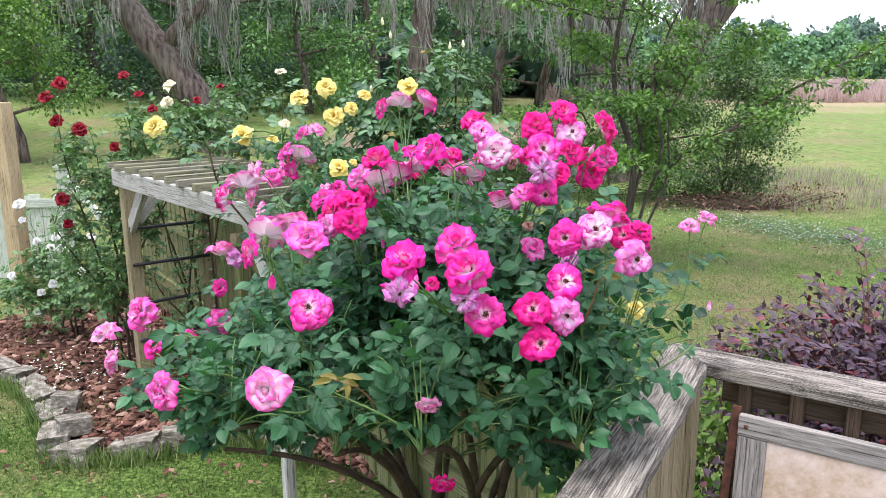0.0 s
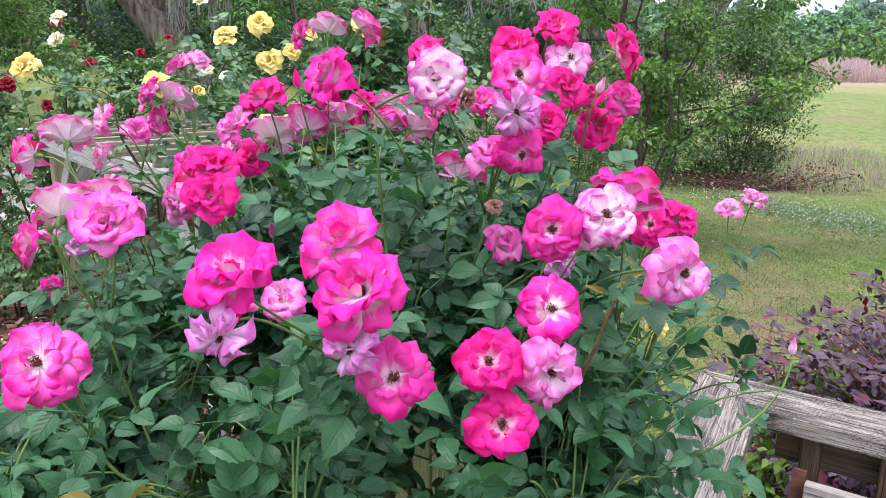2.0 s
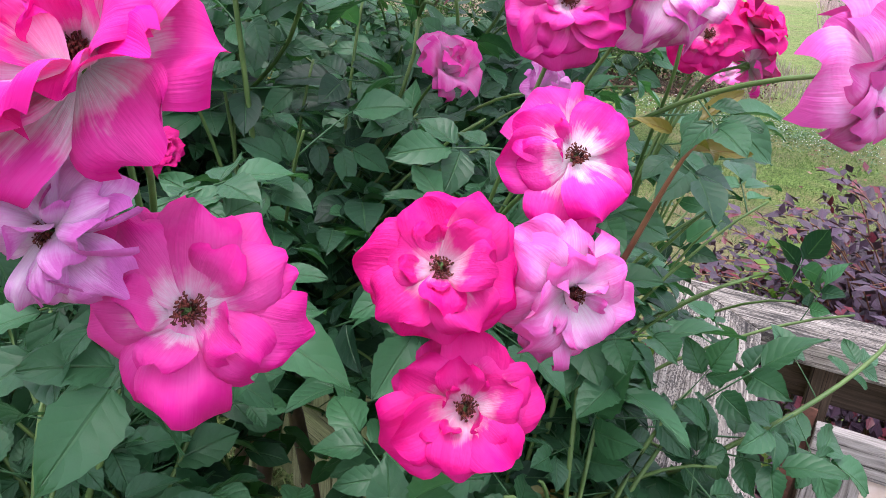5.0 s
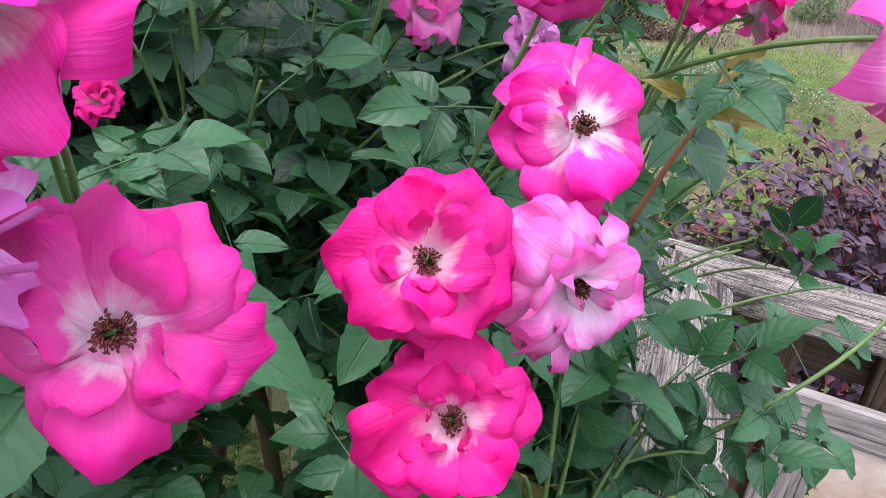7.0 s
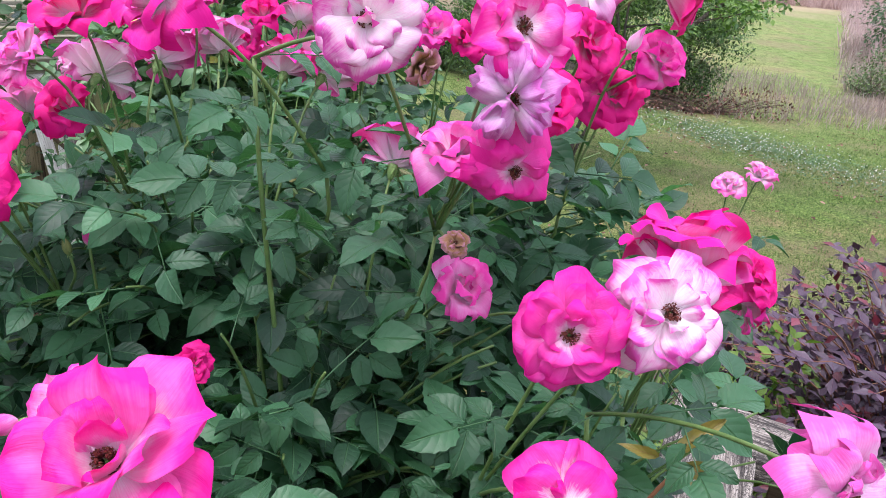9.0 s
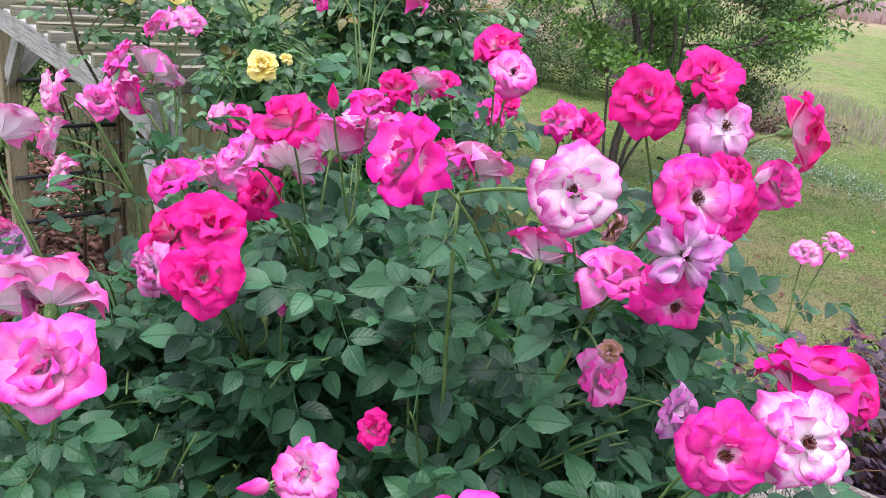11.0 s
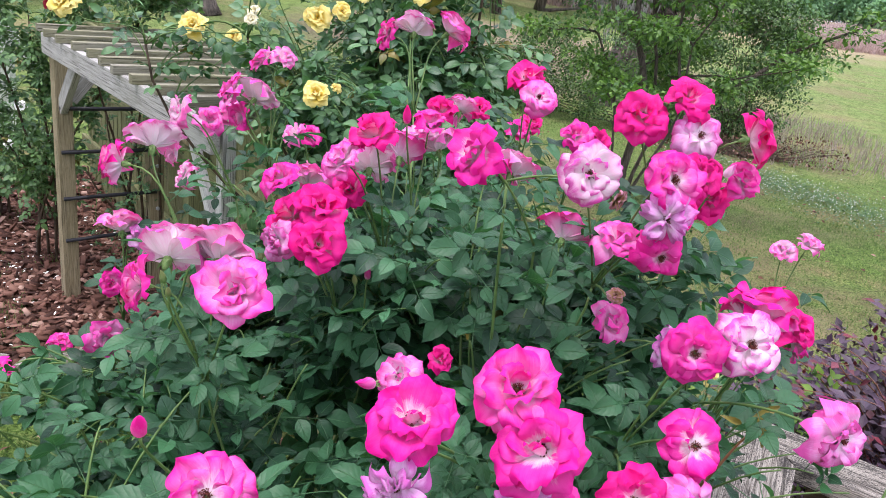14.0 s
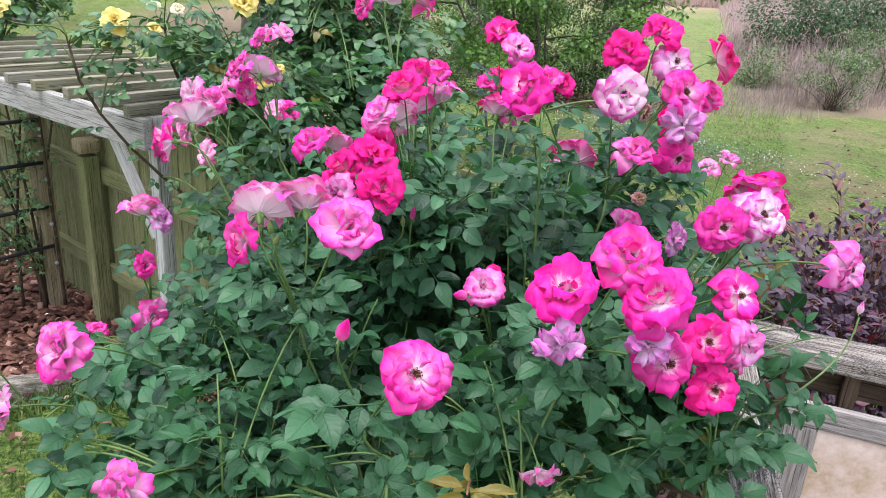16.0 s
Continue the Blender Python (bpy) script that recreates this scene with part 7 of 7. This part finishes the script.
def build_pink_bush():
    can = Canopy(pink_bush, 12)
    rng = can.rng
    heads = [h for h in BLOOMS if h[3] is pink_bush]
    lone = min(heads, key=lambda h: (h[0] - Vector((0.576, 1.562, 1.712))).length)
    # old canes fan out from the root
    canes = []
    roots = [BASE + Vector((0.11 * math.cos(k * 1.9), 0.07 * math.sin(k * 1.9), 0)) for k in range(5)]
    for k, tip in enumerate(((-0.55, 1.70, 1.32), (-0.25, 1.55, 1.38), (0.05, 1.75, 1.50), (0.30, 1.70, 1.42), (0.46, 1.90, 1.38), (-0.10, 2.0, 1.60), (-0.42, 2.05, 1.5), (0.2, 2.1, 1.6), (-0.6, 1.92, 1.46), (-0.46, 1.48, 1.48), (-0.05, 1.40, 1.46), (0.28, 1.46, 1.44))):
        t = Vector(tip)
        foot = roots[k % 5] + Vector((rng.uniform(-0.012, 0.012), rng.uniform(-0.012, 0.012), 0))
        pts = curve(foot, foot + Vector((0, 0, t.z * 0.75)), Vector((foot.x + (t.x - foot.x) * 0.55 + rng.uniform(-.05, .05), foot.y + (t.y - foot.y) * 0.55 + rng.uniform(-.05, .05), t.z - 0.08)), t, 14)
        tube("cane", pink_bush, CANE, pts, [0.018 - 0.0125 * i / 13 for i in range(14)], 8)
        canes.append(pts)
    joints = [p for c in canes for p in c[9:]]
    # blooms stand in sprays: one shoot carries the thin stalks of a group
    groups = []
    for h in heads:
        if h is lone:
            continue
        near = [g for g in groups if len(g) < 6 and min((h[0] - k[0]).length for k in g) < 0.125]
        if near:
            near[0].append(h)
        else:
            groups.append([h])
    for g in groups:
        mean = sum((h[0] for h in g), Vector()) / len(g)
        aim = sum((h[1] for h in g), Vector()) / len(g)
        flat = math.hypot(aim.x, aim.y)
        node = mean - aim * (0.05 + 0.10 * flat) - Vector((0, 0, 0.11 - 0.06 * flat + 0.03 * rng.random())) + Vector((0.04 * (0.05 - mean.x), 0.25 * (1.85 - mean.y) * 0.4, 0))
        cand = sorted(joints, key=lambda q: abs((q - node).length - 0.30) + 0.5 * max(0, q.z - node.z + 0.12))
        a = cand[rng.randrange(3)]
        reach = (node - a).length
        side = Vector((rng.uniform(-0.05, 0.05), rng.uniform(-0.05, 0.05), 0))
        pts = curve(a, a + Vector((0, 0, reach * 0.3)) + side, node - Vector((0, 0, reach * 0.3)) + side * 0.6, node, 12)
        tube("flowering_shoot", pink_bush, GREEN_STEM, pts, [0.0029 - 0.0010 * i / 11 for i in range(12)], 6)
        can.leaves_on(pts, 0.10, 1.0, 0.036)
        for c, d, r, bush, stem in g:
            foot = c - d * r * 0.30
            size = (foot - node).length
            pts = curve(node, node.lerp(foot, 0.4) + Vector((0, 0, 0.02)), foot - d * min(0.05, size * 0.4), foot, 9)
            tube("flower_stalk", pink_bush, GREEN_STEM, pts, [0.0019 - 0.0005 * i / 8 for i in range(9)], 5)
            if size > 0.14:
                can.leaves_on(pts, 0.05, 0.55, 0.045)
    pieces = []
    npr = can.npr
    tips, dirs = cloud_leaves(npr, BODY, 1110, 0.36)
    for t, d in zip(tips, dirs):
        if t[2] < floor_of(t) + 0.08 * rng.random() or not off_rail(t) or not clear_of(t, ()) or (t[0] < -0.24 and t[2] < 1.42 and rng.random() < 0.7) or (t[0] > 0.42 and t[2] < 1.66 and t[1] < 2.0 and rng.random() < 0.8):
            continue
        t = Vector(t)
        a = min(joints, key=lambda q: abs((q - t).length - 0.20) + rng.uniform(0, 0.10))
        if (a - t).length > 0.38:
            continue
        pts = curve(a, a.lerp(t, 0.35) + Vector((0, 0, 0.06)), a.lerp(t, 0.75) + Vector((0, 0, 0.04)), t, 8)
        pieces.append(tube_data([q - BASE for q in pts], [0.0024 - 0.0012 * i / 7 for i in range(8)], 5))
        can.leaves_on(pts, 0.25, 1.0, 0.036)
    v, f, u = merged(pieces)
    part("shoot_mass", mesh_of("shoot_mass", v, f, u, [GREEN_STEM]), pink_bush, Matrix.Translation(BASE), "", "stuff")
    can.finish(300, ROSE_LEAF, 1.0, heads, leaf_room, 0.002)


build_pink_bush()


def leaf_at(name, mesh, at, way, up, size, label=""):
    way, up = Vector(way).normalized(), Vector(up)
    x = way.cross(up).normalized()
    m = Matrix((x, way, x.cross(way))).transposed().to_4x4()
    m.translation = Vector(at)
    return part(name, mesh, pink_bush, m @ Matrix.Diagonal((size, size, size, 1)), label)


def rail_sprig():
    """The long shoot that leans over the corner of the rail and carries one bud."""
    low = curve(Vector((0.22, 1.66, 1.36)), Vector((0.30, 1.58, 1.43)), Vector((0.385, 1.50, 1.565)), Vector((0.47, 1.525, 1.595)), 10)
    high = curve(Vector((0.47, 1.525, 1.595)), Vector((0.52, 1.535, 1.622)), Vector((0.571, 1.553, 1.645)), Vector((0.577, 1.561, 1.704)), 9)
    pts = low + high[1:]
    n = len(pts)
    tube("flowering_shoot", pink_bush, GREEN_STEM, pts, [0.0025 - 0.0009 * i / (n - 1) for i in range(n)], 6)
    for k, (at, way, size) in enumerate(((5, (-0.6, -0.2, 0.35), 0.62), (6, (0.75, -0.25, -0.42), 0.75), (7, (-0.35, -0.3, 0.6), 0.6), (8, (0.9, -0.15, -0.28), 0.85),
                                          (9, (0.3, -0.4, -0.6), 0.55), (10, (-0.2, 0.5, 0.5), 0.5), (3, (0.5, -0.5, -0.3), 0.7), (4, (-0.5, -0.5, 0.2), 0.7), (2, (-0.4, -0.5, 0.3), 0.75), (3, (0.1, -0.6, 0.5), 0.7),
                                          (5, (0.5, -0.5, 0.1), 0.72), (6, (-0.1, -0.6, -0.4), 0.6), (7, (0.4, -0.6, 0.3), 0.66), (9, (-0.5, -0.4, 0.1), 0.6), (11, (0.5, 0.3, 0.2), 0.45))):
        leaf_at("leaf", FINE_MESHES[k % 6], pts[at], way, (0.1, -0.55, 0.8), size)


rail_sprig()

def lone_leaf(seed):
    v, f, u = leaflet(0.085, 0.024, 0, (0, 0.008, 0), 0.22, 0.45, seed, 12, True)
    return mesh_of("young_leaf", v, f, u, [YOUNG_LEAF])


LONE_LEAVES = [lone_leaf(570 + i) for i in range(3)]


def young_sprig(tip, foot, count, size, seed):
    """A fresh shoot with bronze leaves."""
    rng = random.Random(seed)
    a, b = Vector(foot), Vector(tip)
    pts = curve(a, a.lerp(b, 0.35) + Vector((0.01, 0, 0.02)), a.lerp(b, 0.7) + Vector((0, 0, 0.015)), b, 8)
    tube("young_shoot", pink_bush, WINE_STEM, pts, [0.0024 - 0.0012 * i / 7 for i in range(8)], 6, "reddish young shoot")
    for i in range(count):
        at = pts[7 - (i % 4)]
        ang = i * 2.4 + seed
        way = Vector((math.cos(ang), math.sin(ang) * 0.7 - 0.3, rng.uniform(-0.1, 0.5))).normalized()
        up = (Vector((0, -0.2, 1)) + Vector((rng.uniform(-0.4, 0.4), rng.uniform(-0.4, 0.4), 0))).normalized()
        x = way.cross(up).normalized()
        m = Matrix((x, way, x.cross(way))).transposed().to_4x4()
        m.translation = at
        s = size * rng.uniform(0.7, 1.1)
        part("young_leaf", LONE_LEAVES[i % 3], pink_bush, m @ Matrix.Diagonal((s, s, s, 1)), "bronze young leaf")


young_sprig((-0.193, 1.217, 1.699), (-0.14, 1.40, 1.56), 7, 0.55, 3)
young_sprig((0.322, 1.470, 1.815), (0.290, 1.50, 1.70), 1, 0.25, 5)
for k, (at, way, size) in enumerate((((0.316, 1.478, 1.815), (0.5, -0.05, 0.8), 0.50), ((0.312, 1.478, 1.808), (0.95, -0.1, 0.10), 0.52), ((0.312, 1.478, 1.818), (-0.6, -0.2, 0.35), 0.32))):
    leaf_at("young_leaf", LONE_LEAVES[k % 2], at, way, (0, -0.6, 0.8), size, "bronze young leaf")


def climber(bush, base, canes, blobs, shoots, seed, mat, size, stems_to=(), leaf_step=0.05, young=0.02, green=GREEN_STEM):
    can = Canopy(bush, seed)
    rng = can.rng
    joints = []
    for k, tip in enumerate(canes):
        t = Vector(tip)
        foot = Vector(base) + Vector((rng.uniform(-0.12, 0.12), rng.uniform(-0.08, 0.08), 0))
        pts = curve(foot, foot + Vector((0, 0, t.z * 0.5)), t - Vector((0, 0, t.z * 0.25)), t, 14)
        tube("cane", bush, CANE, pts, [0.011 - 0.007 * i / 13 for i in range(14)], 6)
        joints += pts[5:]
        can.leaves_on(pts, 0.3, 1.0, 0.07)
    heads = [h for h in BLOOMS if h[3] is bush]
    for c, d, r, _, stem in heads:
        foot = c - d * r * 0.30
        a = min(joints, key=lambda q: abs((q - c).length - 0.35) + 0.3 * max(0, q.z - c.z))
        reach = (foot - a).length
        pts = curve(a, a + Vector((0, 0, reach * 0.3)), foot - d * reach * 0.2 - Vector((0, 0, reach * 0.15)), foot, 10)
        tube("flower_stem", bush, green, pts, [0.0026 - 0.0011 * i / 9 for i in range(10)], 5)
        can.leaves_on(pts, 0.1, 0.85, leaf_step)
    pieces = []
    tips, dirs = cloud_leaves(can.npr, blobs, shoots, 0.3)
    for t in tips:
        t = Vector(t)
        a = min(joints, key=lambda q: abs((q - t).length - 0.25) + rng.uniform(0, 0.1))
        pts = curve(a, a.lerp(t, 0.35) + Vector((0, 0, 0.08)), a.lerp(t, 0.75) + Vector((0, 0, 0.05)), t, 7)
        pieces.append(tube_data([q - Vector(base) for q in pts], [0.0035 - 0.0018 * i / 6 for i in range(7)], 4))
        can.leaves_on(pts, 0.2, 1.0, leaf_step)
    v, f, u = merged(pieces)
    part("shoot_mass", mesh_of("shoot_mass", v, f, u, [green]), bush, Matrix.Translation(base), "", "stuff")
    can.finish(0, mat, size, heads, None, young)


yellow_bush = thing("yellow_rose_bush", (0.05, 3.62, 0), "climbing yellow rose spilling over the pergola roof", "rose bush")
YB = lambda *a: bloom(yellow_bush, *a)
YB("double", "yellow", -1.101, 2.885, 2.05, 9.0, -10, 35)
YB("double", "yellow", -0.868, 3.255, 1.99, 9.0, 0, 40)
YB("cup", "yellow", -0.412, 2.932, 1.878, 9.0, -5, 35)
YB("half", "yellow", -0.36, 2.96, 1.895, 3.4, 30, 45)
YB("half", "yellow", -0.775, 3.411, 1.955, 5.2, 0, 30)
YB("half", "cream", -0.85, 4.03, 1.995, 5.6, 0, 45)
YB("double", "yellow", -0.492, 3.223, 2.19, 9.0, 0, 35)
YB("cup", "yellow", -0.604, 3.21, 2.148, 9.0, -20, 45)
YB("cup", "yellow", -0.464, 3.215, 2.068, 9.0, 0, 20)
YB("cup", "yellow", -0.39, 3.215, 2.1, 6.5, 20, 30)
YB("cup", "yellow", -0.33, 3.205, 2.155, 6.0, 20, 40)
YB("cup", "yellow", -0.147, 3.21, 2.186, 9.0, 10, 40)
YB("half", "cream", -1.145, 3.2, 2.2, 5.6, -20, 60)
YB("half", "cream", -1.159, 3.2, 2.13, 5.6, -10, 40)
YB("half", "cream", -0.676, 3.2, 2.25, 4.7, 0, 60)
YB("half", "cream", -0.669, 3.2, 2.036, 4.3, 0, 40)
YB("half", "yellow", 0.177, 2.11, 1.652, 4.3, 0, 30)
for x, z in ((-0.255, 2.448), (-0.222, 2.392), (0.031, 2.345), (0.087, 2.354), (-0.31, 2.17)):
    bud(yellow_bush, "cream", x, 3.3, z, 2.4, 0, 80)
climber(yellow_bush, (0.05, 3.62, 0.0), [(-0.75, 3.5, 1.95), (-0.3, 3.5, 2.1), (0.06, 3.45, 2.28), (-0.2, 3.4, 2.34), (-1.0, 3.2, 1.92), (-0.5, 3.3, 1.85)],
        [(-0.35, 3.50, 1.95, 0.40, 0.34, 0.20), (-0.06, 3.45, 1.88, 0.34, 0.28, 0.22), (-0.78, 3.42, 1.92, 0.16, 0.14, 0.07), (-0.05, 3.35, 1.55, 0.45, 0.20, 0.35), (-0.42, 3.14, 1.80, 0.16, 0.16, 0.10), (-0.15, 3.05, 1.66, 0.30, 0.20, 0.24), (-0.12, 2.95, 1.25, 0.42, 0.25, 0.35), (-0.42, 2.98, 1.72, 0.26, 0.12, 0.12), (-0.10, 2.98, 1.70, 0.28, 0.14, 0.16)],
        500, 33, LIGHT_ROSE_LEAF, 1.2, leaf_step=0.06)

red_bush = thing("red_rose_bush", (-2.55, 5.55, 0), "tall dark red climbing rose by the fence", "rose bush")
RB = lambda *a: bloom(red_bush, *a)
RB("cup", "red", -2.661, 5.3, 2.224, 12.5, 0, 55)
RB("cup", "red", -2.77, 5.3, 2.133, 11.2, -20, 40)
RB("cup", "red", -2.723, 5.32, 1.966, 10.0, 0, 20)
RB("cup", "red", -2.584, 5.35, 1.906, 12.5, 0, 40)
RB("cup", "red", -2.119, 5.3, 2.147, 7, 0, 50)
RB("half", "red", -2.031, 5.3, 2.038, 7, 0, 40)
RB("half", "red", -2.322, 5.3, 1.785, 7, 0, 20)
RB("half", "red", -2.205, 5.3, 2.27, 8, 0, 60)
RB("half", "red", -1.546, 5.3, 2.188, 6, 0, 60)
RB("cup", "red", -2.738, 5.3, 1.414, 11, 0, 20)
RB("cup", "red", -2.727, 5.32, 1.233, 8, 0, 0)
RB("half", "red", -1.7, 5.25, 2.1, 6, 0, 40)
climber(red_bush, (-2.55, 5.55, 0.0), [(-2.7, 5.3, 1.9), (-2.5, 5.4, 1.7), (-2.2, 5.3, 1.95), (-2.85, 5.35, 1.3), (-2.3, 5.45, 1.6), (-1.8, 5.35, 1.9)],
        [(-2.55, 5.45, 0.95, 0.36, 0.25, 0.55), (-2.05, 5.35, 1.93, 0.30, 0.25, 0.20), (-1.65, 5.35, 1.98, 0.28, 0.22, 0.18), (-2.6, 5.35, 1.65, 0.22, 0.2, 0.35), (-2.30, 5.4, 1.35, 0.22, 0.2, 0.35)],
        250, 34, PALE_ROSE_LEAF, 1.25)

white_bush = thing("white_rose_bush", (-3.3, 6.25, 0), "low white rose bush in the mulch bed", "rose bush")
WB = lambda *a: bloom(white_bush, *a)
WB("cup", "white", -3.539, 6.15, 1.25, 11, 0, 40)
WB("cup", "white", -3.337, 6.15, 0.561, 9, 0, 40)
WB("cup", "white", -3.21, 6.1, 0.898, 10, 0, 40)
WB("cup", "white", -2.902, 6.0, 0.993, 9, 0, 40)
WB("cup", "white", -3.453, 6.15, 0.486, 8, 0, 40)
WB("cup", "white", -3.532, 6.15, 1.115, 7, 0, 40)
WB("cup", "white", -3.436, 6.15, 0.934, 7, 0, 40)
WB("cup", "white", -3.323, 6.15, 0.874, 9, 0, 40)
WB("cup", "white", -3.238, 6.1, 0.981, 9, 0, 30)
WB("cup", "white", -3.505, 6.15, 0.309, 6, 0, 40)
WB("half", "white", -2.98, 5.95, 0.72, 7, 0, 30)
WB("half", "white", -3.65, 6.1, 0.65, 7, 0, 30)
climber(white_bush, (-3.3, 6.25, 0.0), [(-3.45, 6.2, 0.9), (-3.2, 6.2, 0.8), (-3.0, 6.15, 0.9), (-3.5, 6.2, 0.5), (-3.1, 6.1, 0.55)],
        [(-3.35, 6.2, 0.62, 0.35, 0.28, 0.32), (-3.0, 6.1, 0.62, 0.30, 0.25, 0.36), (-3.45, 6.1, 0.35, 0.30, 0.25, 0.22), (-3.75, 6.3, 0.45, 0.25, 0.2, 0.3)], 130, 35, PALE_ROSE_LEAF, 1.2)

vine = thing("climbing_rose", (-1.80, 5.30, 0), "bare-stemmed climbing rose on the pipe rungs of the pergola", "climbing plant")
climber(vine, (-1.80, 5.30, 0.0), [(-2.0, 5.1, 1.62), (-1.85, 5.2, 1.66), (-1.7, 5.3, 1.5), (-1.95, 5.15, 1.2), (-1.75, 5.25, 1.64), (-1.6, 5.35, 1.6), (-2.05, 5.1, 0.9)],
        [(-1.85, 5.2, 1.3, 0.22, 0.14, 0.3), (-1.9, 5.15, 0.6, 0.2, 0.12, 0.4), (-1.3, 4.75, 1.45, 0.3, 0.2, 0.18)], 46, 36, LIGHT_ROSE_LEAF, 0.8)
